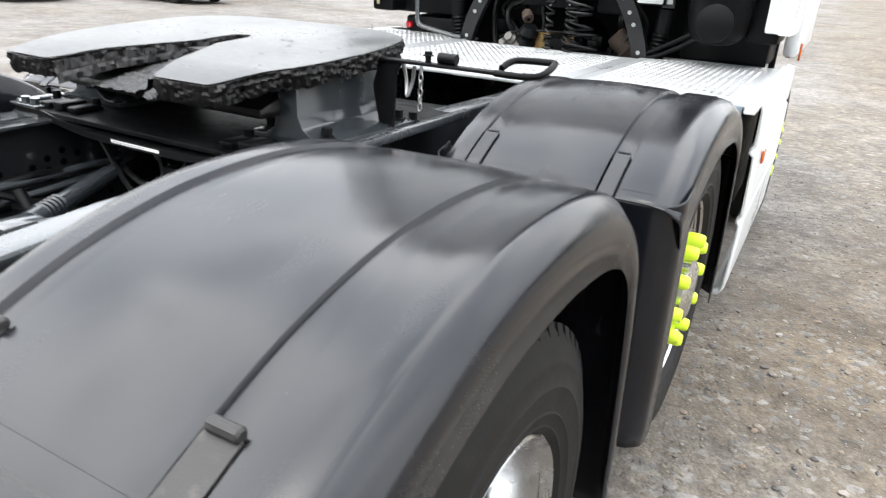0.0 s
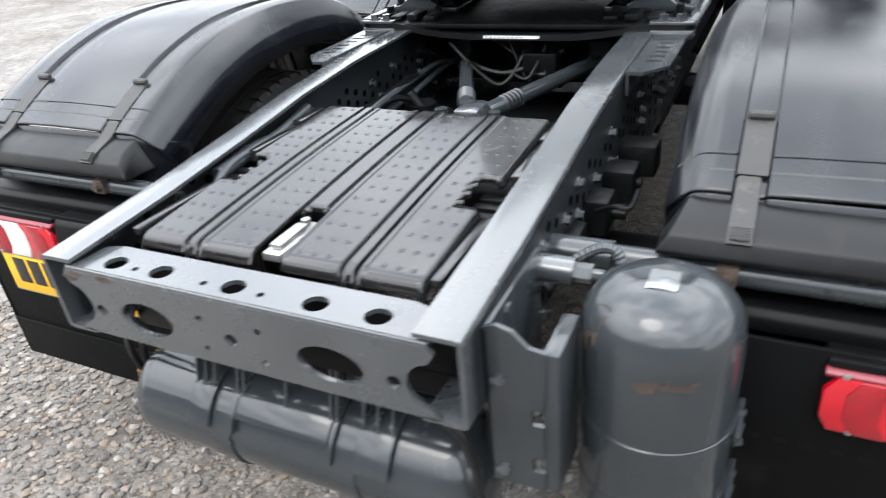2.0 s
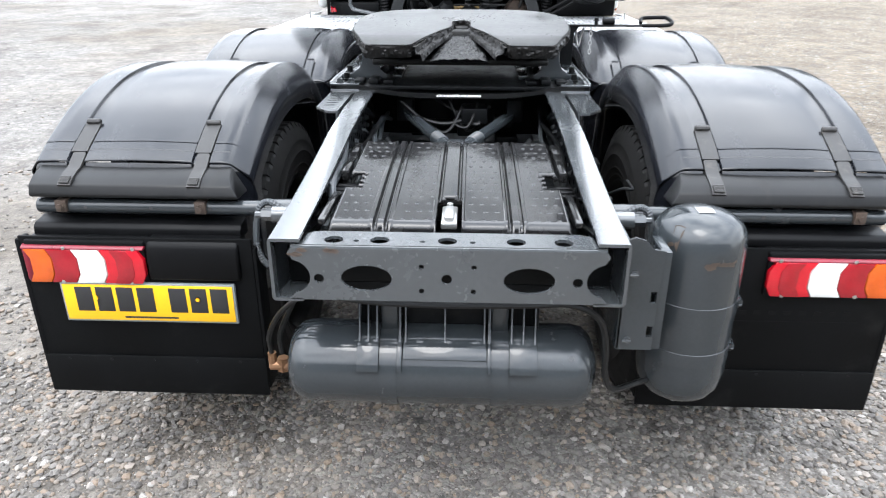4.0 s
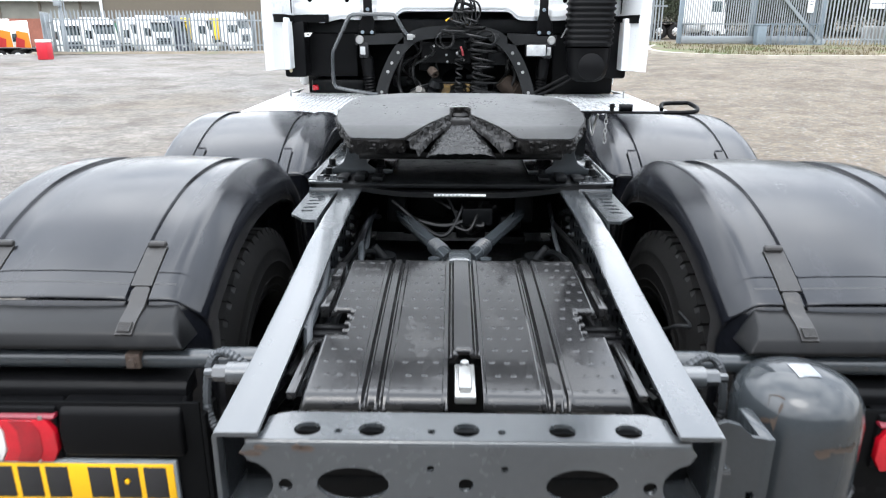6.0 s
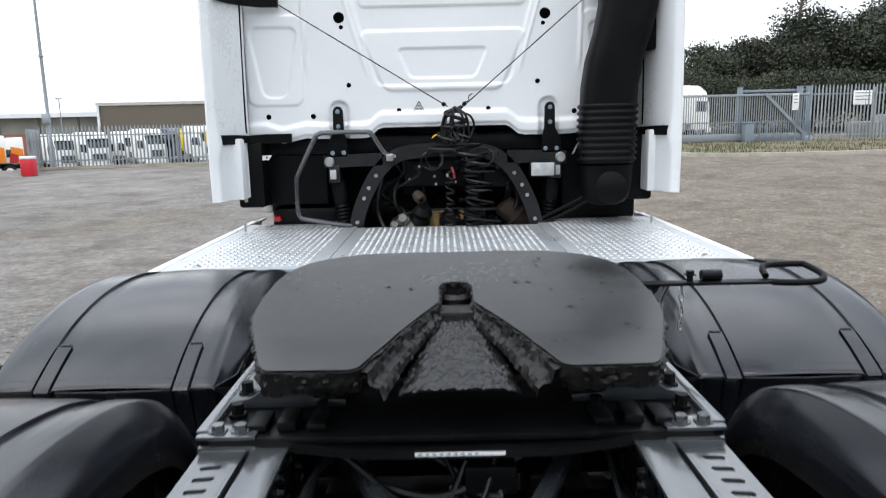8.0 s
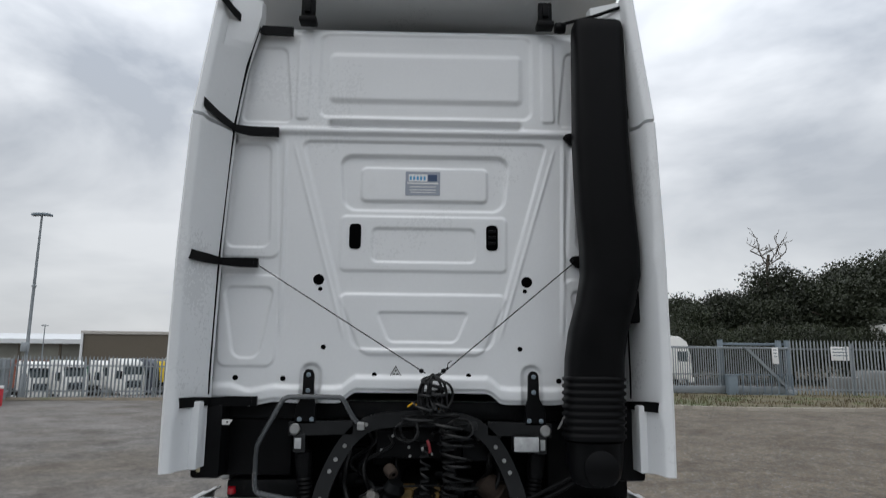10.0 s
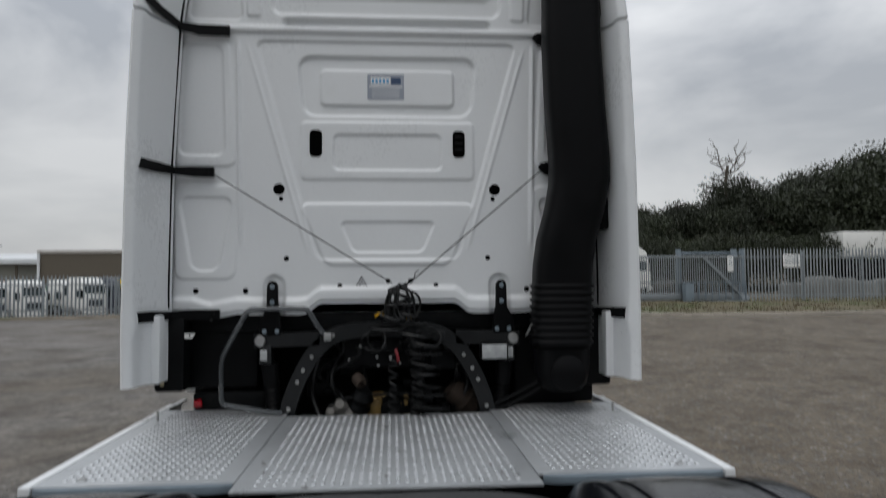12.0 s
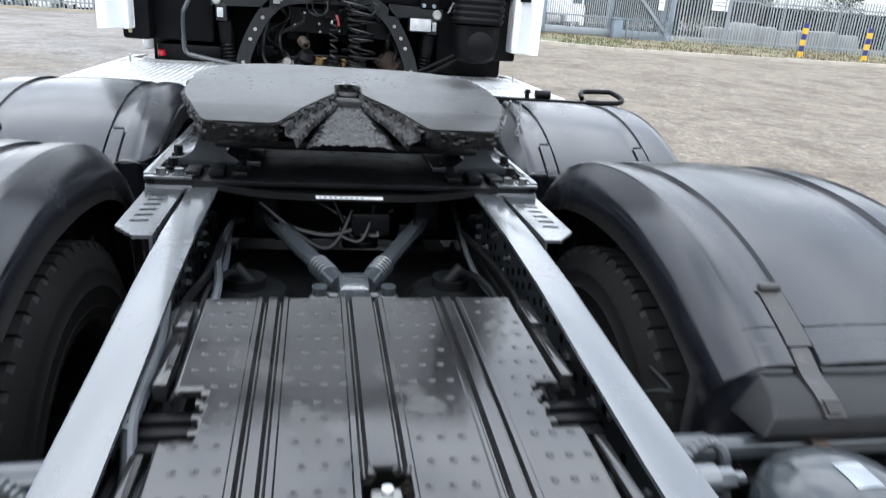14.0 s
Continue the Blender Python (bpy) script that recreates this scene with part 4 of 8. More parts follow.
part("safety_clip", bm, STEEL, handle)
bm = prism([(0.50, 1.07), (0.535, 1.07), (0.54, 1.24), (0.56, 1.268), (0.49, 1.268), (0.47, 1.20)], 1.775, 1.79, "y", bevel=0.002)
part("handle_bracket", bm, DIRTY, handle)
# short chain hanging from the bar
for k in range(6):
    z = 1.255 - 0.019 * k
    link = tube([(0.615 + 0.006 * math.cos(t) * (1 if k % 2 else 0), 1.785 + 0.006 * math.cos(t) * (0 if k % 2 else 1), z + 0.012 * math.sin(t)) for t in np.linspace(0, 2 * math.pi, 11)], 0.002, 6, 1, smooth_path=False)
    part("chain_link", link, STEEL, handle)

# fenders -----------------------------------------------------------------
SECTION = [(0.598, 0.135), (0.598, 0.068), (0.605, 0.054), (0.641, 0.009), (0.652, 0.002), (0.675, 0.0), (0.702, 0.0), (0.706, 0.008), (0.712, 0.009), (0.748, 0.009), (0.754, 0.008), (0.758, 0.0), (0.80, -0.003), (0.92, -0.006), (1.04, -0.003), (1.070, 0.0), (1.074, 0.008), (1.080, 0.009), (1.116, 0.009), (1.122, 0.008), (1.126, 0.0), (1.165, 0.0), (1.206, 0.002), (1.217, 0.008), (1.246, 0.040), (1.251, 0.050), (1.253, 0.062), (1.254, 0.128)]


def sweep(path, section, n=5, shrink=0.0):
    """The fender's cross-section carried along its side view; offsets go in towards the wheel."""
    bm = bmesh.new()
    P = curve_points([(0, y, z) for y, z in path], n)
    rows = []
    for i, p in enumerate(P):
        d = (P[min(i + 1, len(P) - 1)] - P[max(i - 1, 0)]).normalized()
        nrm = Vector((0, -d.z, d.y))
        rows.append([bm.verts.new((x, p.y - nrm.y * (o + shrink), p.z - nrm.z * (o + shrink))) for x, o in section])
    for a, c in zip(rows, rows[1:]):
        for j in range(len(section) - 1):
            bm.faces.new((a[j], a[j + 1], c[j + 1], c[j]))
    return bm


def strap_mesh(path, x, w=0.0215, ribs=False, thick=1.0):
    bm = bmesh.new()
    P = curve_points([(0, y, z) for y, z in path], 4)
    rows = []
    for i, p in enumerate(P):
        d = (P[min(i + 1, len(P) - 1)] - P[max(i - 1, 0)]).normalized()
        nrm = Vector((0, -d.z, d.y))
        t = (0.010 if i else 0.014) * thick
        ww = w * (0.8 if i == 0 else 1)
        rows.append([bm.verts.new((x + s * ww, p.y + nrm.y * o, p.z + nrm.z * o)) for s, o in ((-1, -0.004), (-1, t * 0.7), (-0.8, t), (0.8, t), (1, t * 0.7), (1, -0.004))])
    for a, c in zip(rows, rows[1:]):
        for j in range(6):
            bm.faces.new((a[j], a[(j + 1) % 6], c[(j + 1) % 6], c[j]))
    bm.faces.new(rows[0]), bm.faces.new(rows[-1][::-1])
    if ribs:
        for k in range(5):
            e = P[-1].lerp(P[-6], 0.08 + 0.17 * k)
            rod((x - w * 0.75, e.y, e.z + 0.009), (x + w * 0.75, e.y, e.z + 0.009), 0.003, seg=6, bm=bm)
    else:
        q = P[1]
        rod((x - w * 0.9, q.y, q.z + 0.008 * thick), (x + w * 0.9, q.y, q.z + 0.008 * thick), 0.009 * thick, seg=10, bm=bm, cap=0.003)
    return bm


REAR_TOP = [(0.449, 1.044), (0.50, 1.074), (0.592, 1.121), (0.72, 1.173), (0.88, 1.212), (1.056, 1.225), (1.22, 1.216), (1.36, 1.190), (1.48, 1.142), (1.575, 1.068), (1.635, 0.985)]
REAR_BACK = [(0.430, 0.600), (0.430, 0.80), (0.432, 0.95), (0.440, 1.02), (0.449, 1.042)]
REAR_FRONT = [(1.638, 0.982), (1.680, 0.83), (1.715, 0.62), (1.738, 0.42), (1.745, 0.20)]
MID_TOP = [(1.850, 1.008), (1.955, 1.068), (2.10, 1.128), (2.27, 1.167), (2.448, 1.179), (2.63, 1.166), (2.79, 1.128), (2.91, 1.070), (3.00, 0.99), (3.045, 0.905)]
MID_BACK = [(1.880, 0.30), (1.895, 0.55), (1.880, 0.80), (1.862, 0.95), (1.850, 1.005)]
MID_FRONT = [(3.047, 0.902), (3.10, 0.72), (3.135, 0.50), (3.14, 0.30)]
MID_TOP, MID_BACK, MID_FRONT = ([(y - 0.045, z + 0.037) for y, z in p] for p in (MID_TOP, MID_BACK, MID_FRONT))


# the middle fenders carry their flat top further out
SECTION_WIDE = SECTION[:-7] + [(1.205, 0.001), (1.244, 0.009), (1.268, 0.030), (1.278, 0.044), (1.282, 0.058), (1.284, 0.135)]


def fender(side, top, back, front, ends, rear):
    shape = SECTION if rear else SECTION_WIDE
    f = thing("fender")
    f.parent = truck
    for name, path, n, shrink in (("top_panel", top, 5, 0), ("rear_panel", back, 4, 0.004), ("front_panel", front, 4, 0.004)):
        ob = part(name, sided(sweep(path, shape, n, shrink), side), FENDER, f, smooth=40)
        s = ob.modifiers.new("thickness", "SOLIDIFY")
        s.thickness, s.offset = 0.004, 0
    # rolled seam where the panels meet: two thin beads across the panel
    d = Vector((0, top[1][0] - top[0][0], top[1][1] - top[0][1])).normalized()
    for k, high, matl in ((0.042 if rear else 0.0, 0.0025, INK), (0.078 if rear else 0.034, 0.0032, FENDER)):
        seam = [(top[0][0] + d.y * k, top[0][1] + d.z * k), (top[0][0] + d.y * (k + 0.005), top[0][1] + d.z * (k + 0.005))]
        part("seam", sided(sweep(seam, [(x, o - high) for x, o in shape[2:-3]], 2), side), matl, f, smooth=40)
    upper, tongue = ends
    for x in (0.730, 1.098):
        part("strap", sided(strap_mesh(upper, x, 0.0235 if rear else 0.019, False, 1.0 if rear else 0.5), side), STRAP if rear else FENDER, f, "dusty worn rubber strap" if rear else "black rubber strap")
        part("strap_tongue", sided(strap_mesh(tongue, x - 0.004, 0.0185, True), side), STRAP if rear else FENDER, f, "dusty ribbed rubber tongue" if rear else "black ribbed rubber tongue")
    return f


rear_strap = [(0.594, 1.121), (0.581, 1.116), (0.56, 1.105), (0.53, 1.090), (0.50, 1.074), (0.482, 1.063)], [(0.478, 1.062), (0.456, 1.046), (0.432, 1.031), (0.405, 1.022), (0.380, 1.011), (0.362, 0.998)]
mid_strap = [(1.992, 1.086), (1.975, 1.078), (1.94, 1.060), (1.90, 1.037), (1.862, 1.014), (1.848, 1.002)], [(1.846, 1.000), (1.852, 0.975), (1.862, 0.95), (1.868, 0.925), (1.874, 0.90), (1.878, 0.87)]
mid_strap = tuple([(y - 0.045, z + 0.037) for y, z in p] for p in mid_strap)
for side in (1, -1):
    f = fender(side, REAR_TOP, REAR_BACK, REAR_FRONT, rear_strap, True)
    bm = prism([(0.452, 1.034), (0.436, 1.030), (0.395, 1.018), (0.366, 1.000), (0.356, 0.972), (0.360, 0.964), (0.452, 0.960)], 0.602, 1.200, "x", bevel=0.006)
    for v in bm.verts:
        if v.co.x < 0.64:
            v.co.x += 0.03 * max(0, (v.co.z - 0.97) / 0.05)
    part("bumper_box", sided(bm, side), BOX_PLASTIC, f)
    bm = prism([(0.425, 0.892), (0.372, 0.884), (0.360, 0.872), (0.358, 0.848), (0.425, 0.842)], 0.605, 1.212, "x", bevel=0.004)
    part("lower_ledge", sided(bm, side), BLACK, f)
    f2 = fender(side, MID_TOP, MID_BACK, MID_FRONT, mid_strap, False)
    # carrier tube with clamps
    bm = rod((0.417, 0.392, 0.930), (0.53, 0.392, 0.930), 0.027, seg=16)
    rod((0.53, 0.392, 0.930), (1.197, 0.392, 0.930), 0.022, seg=16, bm=bm, cap=0.003)
    t = part("carrier_tube", sided(bm, side), PAINT_TANK, truck)
    for x in (0.715, 1.118):
        bm = box(x - 0.016, x + 0.016, 0.362, 0.400, 0.918, 0.954, 0.003)
        bolt((x, 0.362, 0.936), (0, -1, 0), 0.009, 0.010, bm)
        part("clamp", sided(bm, side), RUST, t, "rusty clamp")
    # black discs paint the shade inside the tube's drilled holes
    bm = bmesh.new()
    for x in (0.69, 0.86, 1.05):
        lathe([(0, 0.001), (0.005, 0.001), (0.005, 0)], (x, 0.3705, 0.932), (0, -1, 0), 10, bm)
    part("drilled_hole", sided(bm, side), INK, t)["kind"] = "stuff"
    # mudflap
    flap = part("mudflap", sided(box(0.566, 1.240, 0.322, 0.332, 0.455, 0.86, 0.003), side), FLAP, truck, "black rubber mudflap")
    bm = box(0.560, 1.246, 0.316, 0.326, 0.338, 0.470, 0.004)
    part("flap_extension", sided(bm, side), FLAP, flap)
    for x in np.linspace(0.64, 1.17, 5):
        part("rivet", sided(bolt((x, 0.316, 0.458), (0, -1, 0), 0.004, 0.002), side), DIRTY, flap)
    part("side_edge", sided(box(1.235, 1.25, 0.32, 0.37, 0.36, 0.85, 0.004), side), FLAP, flap)
    part("side_edge", sided(box(0.556, 0.570, 0.325, 0.40, 0.36, 0.83, 0.004), side), FLAP, flap)
    if side > 0:
        bm = bmesh.new()
        rnd = random.Random(8)
        for k in range(9):
            box(0.78 + 0.042 * k, 0.80 + 0.042 * k, 0.3214, 0.323, 0.655, 0.668, bm=bm)
        box(0.77, 1.16, 0.3214, 0.323, 0.632, 0.635, bm=bm)
        part("faded_print", bm, BLACK, flap)
    # rear lamp: amber, red, white and red fields in one housing
    lamp = thing("rear_lamp")
    lamp.parent = truck
    bm = box(0.872, 1.222, 0.312, 0.385, 0.722, 0.852, 0.008)
    part("housing", sided(bm, side), BLACK, lamp)
    zs = (0.724, 0.752, 0.80, 0.828)

    def field(x0, x1, name, matl, y=0.3005):
        a = [(x0 + c, z) for c, z in zip((0.014, 0, 0, 0.016), zs)]
        b = [(x1 + c, z) for c, z in zip((0.014, 0, 0, 0.016), zs)]
        bm = prism(a + b[::-1], y, 0.325, "y", bevel=0.003)
        part(name, sided(bm, side), matl, lamp)

    field(0.874, 0.985, "tail_lens", LENS_RED)
    field(0.987, 1.066, "reverse_lens", LENS_WHITE)
    field(1.068, 1.140, "brake_lens", LENS_DEEP)
    field(1.142, 1.204, "turn_lens", LENS_AMBER)
    bm = prism([(0.3015, 0.828), (0.303, 0.833), (0.312, 0.838), (0.385, 0.838), (0.385, 0.826)], 0.872, 1.226, "x", bevel=0.002)
    box(1.204, 1.226, 0.303, 0.38, 0.724, 0.832, 0.008, bm)
    part("lid", sided(bm, side), LENS_LID, lamp, "dull dark red lamp edge")
    field(0.905, 0.955, "tail_bulb", LENS_DEEP, 0.2985)
    bm = bmesh.new()
    for x in (0.90, 1.10):
        bolt((x, 0.3008, 0.833), (0, -1, 0), 0.004, 0.002, bm)
        bolt((x + 0.02, 0.3008, 0.7275), (0, -1, 0), 0.004, 0.002, bm)
    part("screw", sided(bm, side), STEEL, lamp)["kind"] = "stuff"
    if side > 0:
        bm = tube([(0.872, 0.345, 0.80), (0.84, 0.35, 0.80), (0.80, 0.36, 0.79), (0.76, 0.37, 0.79)], 0.010, 8, 5)
        part("plug", bm, HOSE, lamp)
        part("plug_collar", rod((0.858, 0.346, 0.802), (0.871, 0.346, 0.802), 0.013), YELLOW, lamp)
    else:
        bm = prism([(0.304, 0.735), (0.302, 0.80), (0.312, 0.842), (0.33, 0.856), (0.39, 0.858), (0.39, 0.735)], -0.868, -0.602, "x", bevel=0.010, seg=3)
        part("plate_lamp_cover", bm, BLACK, lamp)

# number plate on the left flap, its characters as plain bars
plate = thing("number_plate")
plate.parent = truck
part("surround", box(-1.139, -0.624, 0.306, 0.320, 0.596, 0.724, 0.004), GALV, plate)
part("face", box(-1.132, -0.631, 0.3035, 0.310, 0.603, 0.718, 0.002), YELLOW, plate)
x = -1.096
for k in range(7):
    part("character_bar", box(x, x + 0.050, 0.3025, 0.3045, 0.632, 0.711, 0.001), INK, plate)
    x += 0.061 + (0.033 if k == 3 else 0)
part("small_print_bar", box(-0.96, -0.80, 0.3027, 0.3045, 0.611, 0.617), INK, plate)
bm = bmesh.new()
for x in (-1.035, -0.735):
    bolt((x, 0.3035, 0.676), (0, -1, 0), 0.006, 0.004, bm)
part("fixing_cap", bm, YELLOW, plate)

# air tanks ---------------------------------------------------------------
tank = thing("air_tank")
tank.parent = truck
R = 0.112
c = (0, 0.155, 0.580)
bm = lathe([(0, -0.415), (0.045, -0.410), (0.085, -0.396), (0.105, -0.375), (R, -0.345), (R, 0.345), (0.105, 0.375), (0.085, 0.396), (0.045, 0.410), (0, 0.415)], (-0.022, c[1], c[2]), (1, 0, 0), 36)
part("shell", bm, PAINT_TANK, tank, smooth=40)
for x in (-0.155, 0.133):
    bm = lathe([(R + 0.0005, -0.022), (R + 0.004, -0.022), (R + 0.004, 0.022), (R + 0.0005, 0.022)], (x, c[1], c[2]), (1, 0, 0), 36)
    box(x - 0.022, x + 0.022, 0.13, 0.18, 0.68, 0.80, 0.003, bm)
    part("band", bm, PAINT_TANK, tank)


def saddle(x0, x1, low):
    """A pressed strip lying on the tank's upper front, with its upright flange."""
    arc_ = [(c[1] - (R + d) * math.sin(a), c[2] + (R + d) * math.cos(a)) for d, aa in ((0.004, np.linspace(0.0, low, 9)), (0.014, np.linspace(low, 0.0, 9))) for a in aa]
    return prism(arc_, x0, x1, "x", bevel=0.002)


for x0, x1, low in ((-0.235, -0.178, 1.25), (-0.132, -0.118, 1.25), (-0.116, 0.098, 0.98), (0.100, 0.110, 1.25), (0.156, 0.228, 1.25)):
    sd = part("saddle", saddle(x0, x1, low), PAINT_TANK, tank)
    for x in (x0 + 0.006, (x0 + x1) / 2, x1 - 0.006)[:: 1 if x1 - x0 > 0.05 else 2]:
        part("gusset", prism([(0.150, 0.80), (0.118, 0.80), (0.088, 0.69), (0.062, 0.655), (0.150, 0.70)], x - 0.002, x + 0.002, "x"), PAINT, sd)
part("upright_flange", box(-0.24, 0.235, 0.146, 0.154, 0.69, 0.80, 0.002), DIRTY, tank)
part("hanger", box(-0.36, 0.36, 0.10, 0.22, 0.79, 0.845, 0.006), DIRTY, tank)
bm = rod((-0.437, 0.150, 0.56), (-0.490, 0.150, 0.56), 0.014, seg=10)
rod((-0.455, 0.150, 0.585), (-0.455, 0.150, 0.545), 0.016, seg=6, bm=bm)
rod((-0.484, 0.150, 0.555), (-0.484, 0.150, 0.600), 0.012, seg=8, bm=bm)
part("fitting", bm, BRASS, tank, "dirty brass fitting")
bm = tube([(-0.484, 0.150, 0.60), (-0.482, 0.14, 0.66), (-0.44, 0.12, 0.74), (-0.36, 0.09, 0.82), (-0.34, 0.09, 0.85)], 0.0075, 8, 8)
part("air_hose", bm, HOSE, tank)
bm = tube([(-0.455, 0.150, 0.60), (-0.455, 0.15, 0.66), (-0.41, 0.15, 0.76), (-0.37, 0.15, 0.84)], 0.0075, 8, 8)
part("air_hose", bm, HOSE, tank)
bm = tube([(-0.30, 0.05, 0.84), (-0.20, 0.04, 0.822), (0.0, 0.04, 0.815), (0.2, 0.04, 0.82), (0.30, 0.045, 0.82), (0.37, 0.05, 0.78), (0.395, 0.055, 0.70), (0.40, 0.06, 0.62), (0.43, 0.09, 0.55), (0.49, 0.14, 0.53), (0.56, 0.18, 0.53)], 0.0085, 8, 8)
part("air_hose", bm, HOSE, tank)

vt = thing("upright_air_tank")
vt.parent = truck
vc = (0.640, 0.222)
VR = 0.118
bm = lathe([(0, 0.455), (0.03, 0.457), (0.065, 0.468), (0.095, 0.490), (0.112, 0.520), (VR, 0.560), (VR, 0.925), (0.113, 0.958), (0.098, 0.983), (0.070, 1.000), (0.035, 1.009), (0, 1.011)], (vc[0], vc[1], 0), (0, 0, 1), 40)
body = part("shell", bm, PAINT_TANK, vt, smooth=40)
bm = bmesh.new()
rnd = random.Random(21)


def chip(bm, ang, z, w, h, r):
    n = 12
    ring = []
    for i in range(n):
        t = 2 * math.pi * i / n
        k = 0.55 + 0.6 * rnd.random()
        a = ang + w * k * math.cos(t) / r
        ring.append(bm.verts.new((vc[0] + (r + 0.0008) * math.sin(a), vc[1] - (r + 0.0008) * math.cos(a), z + h * k * math.sin(t))))
    bm.faces.new(ring)


for ang, z, w, h in ((0.0, 0.900, 0.017, 0.014), (0.10, 0.908, 0.014, 0.006), (0.22, 0.906, 0.012, 0.007), (0.33, 0.905, 0.013, 0.006), (0.46, 0.903, 0.013, 0.008), (0.55, 0.909, 0.008, 0.004), (-0.95, 0.925, 0.010, 0.017), (-0.88, 0.942, 0.008, 0.006)):
    chip(bm, ang, z, w, h, VR)
part("rust_chip", bm, FLAKE, vt, "patches where paint flaked to rust", smooth=0)["kind"] = "stuff"
bm = bmesh.new()
for k in range(9):
    a = 2 * math.pi * k / 9
    rr = 0.011 * (0.7 + 0.6 * rnd.random())
    u = Vector((0.565 + rr * math.cos(a), 0.150 + 1.5 * rr * math.sin(a), 0))
    d = math.hypot(u.x - vc[0], u.y - vc[1])
    u.z = float(np.interp(d, (0, 0.035, 0.07, 0.098, 0.113, 0.118), (1.011, 1.009, 1.0, 0.983, 0.958, 0.925))) + 0.0015
    bm.verts.new(u)
bm.faces.new(bm.verts[:])
part("rust_chip", bm, FLAKE, vt, smooth=0)
bm = bmesh.new()
dome = lambda x, y: float(np.interp(math.hypot(x - vc[0], y - vc[1]), (0, 0.035, 0.07, 0.098, 0.113, 0.118), (1.011, 1.009, 1.0, 0.983, 0.958, 0.925))) + 0.0015
grid = [[bm.verts.new((x, y, dome(x, y))) for x in np.linspace(0.618, 0.660, 8)] for y in np.linspace(0.188, 0.238, 8)]
for a, c in zip(grid, grid[1:]):
    for i in range(7):
        bm.faces.new((a[i], a[i + 1], c[i + 1], c[i]))
part("sticker", bm, FOIL, vt, "small blank shiny foil sticker", smooth=60)
for z in (0.762, 0.628):
    bm = lathe([(VR + 0.0005, -0.020), (VR + 0.0022, -0.019), (VR + 0.0022, 0.019), (VR + 0.0005, 0.020)], (vc[0], vc[1], z), (0, 0, 1), 40)
    rod((vc[0] + VR + 0.006, vc[1] - 0.03, z + 0.0), (vc[0] + VR + 0.006, vc[1] + 0.05, z + 0.01), 0.006, bm=bm)
    for k in range(3):
        bolt((vc[0] + VR + 0.004, vc[1] - 0.02 + 0.02 * k, z + 0.012 * (k - 1)), (1, 0, 0), 0.006, 0.010, bm)
    part("band", bm, PAINT_TANK, vt)
outline = [(0.421, 0.69), (0.508, 0.69), (0.508, 0.727), (0.490, 0.727), (0.490, 0.757), (0.508, 0.757), (0.508, 0.822), (0.490, 0.822), (0.490, 0.852), (0.508, 0.852), (0.514, 0.958), (0.487, 0.962), (0.463, 0.985), (0.440, 0.992), (0.421, 0.985)]
bm = prism(outline, 0.060, 0.068, "y")
box(0.505, 0.530, 0.064, 0.17, 0.69, 0.955, 0.003, bm)
box(0.418, 0.428, 0.060, 0.30, 0.69, 0.985, 0.003, bm)
part("bracket", bm, PAINT_TANK, vt, smooth=25)
for z in (0.72, 0.90):
    bm = bolt((0.445, 0.060, z), (0, -1, 0), 0.007, 0.012, bmesh.new())
    rod((0.432, 0.052, z), (0.452, 0.052, z), 0.005, seg=8, bm=bm)
    part("fixing_bolt", bm, PAINT, vt)
part("drain_valve", lathe([(0, -0.03), (0.010, -0.03), (0.014, -0.012), (0.010, 0.005), (0, 0.005)], (vc[0], vc[1], 0.46), (0, 0, 1), 12), STEEL, vt)


# wheels ------------------------------------------------------------------
def tyre_mesh(w, R=0.505):
    h = w / 2
    prof = [(0.290, -h * 0.72), (0.300, -h * 0.80), (0.318, -h * 0.90), (0.322, -h * 0.935), (0.326, -h * 0.925), (0.345, -h * 0.965), (0.349, -h * 0.985), (0.353, -h * 0.97), (0.395, -h), (0.400, -h * 1.015), (0.404, -h * 0.995), (0.437, -h * 0.97), (0.441, -h * 0.975), (0.446, -h * 0.965), (0.470, -h * 0.90), (0.492, -h * 0.84), (0.501, -h * 0.76)]
    for gx in (-0.48, -0.16, 0.16, 0.48):
        prof += [(R, (gx - 0.035) * w), (R - 0.014, (gx - 0.030) * w), (R - 0.014, (gx + 0.030) * w), (R, (gx + 0.035) * w)] if abs(gx) < 0.4 else []
    prof += [(0.501, h * 0.76), (0.492, h * 0.84), (0.470, h * 0.90), (0.446, h * 0.965), (0.441, h * 0.975), (0.437, h * 0.97), (0.404, h * 0.995), (0.400, h * 1.015), (0.395, h), (0.353, h * 0.97), (0.349, h * 0.985), (0.345, h * 0.965), (0.326, h * 0.925), (0.322, h * 0.935), (0.318, h * 0.90), (0.300, h * 0.80), (0.290, h * 0.72)]
    bm = lathe(prof, (0, 0, 0), (1, 0, 0), 64)
    lugs = bmesh.new()
    for k in range(58):
        a = 2 * math.pi * k / 58
        for s in (-1, 1):
            ca, sa = math.cos(a), math.sin(a)
            vs = []
            for da, r0, x in ((-0.033, 0.486, h * 0.865), (0.033, 0.486, h * 0.865), (0.033, 0.509, h * 0.80), (-0.033, 0.509, h * 0.80), (-0.033, 0.509, h * 0.50), (0.033, 0.509, h * 0.50)):
                vs.append(lugs.verts.new((s * x, r0 * math.cos(a + da), r0 * math.sin(a + da))))
            for f in ((0, 1, 2, 3), (3, 2, 5, 4), (0, 3, 4), (1, 5, 2)):
                lugs.faces.new([vs[i] for i in f])
    return bm, lugs


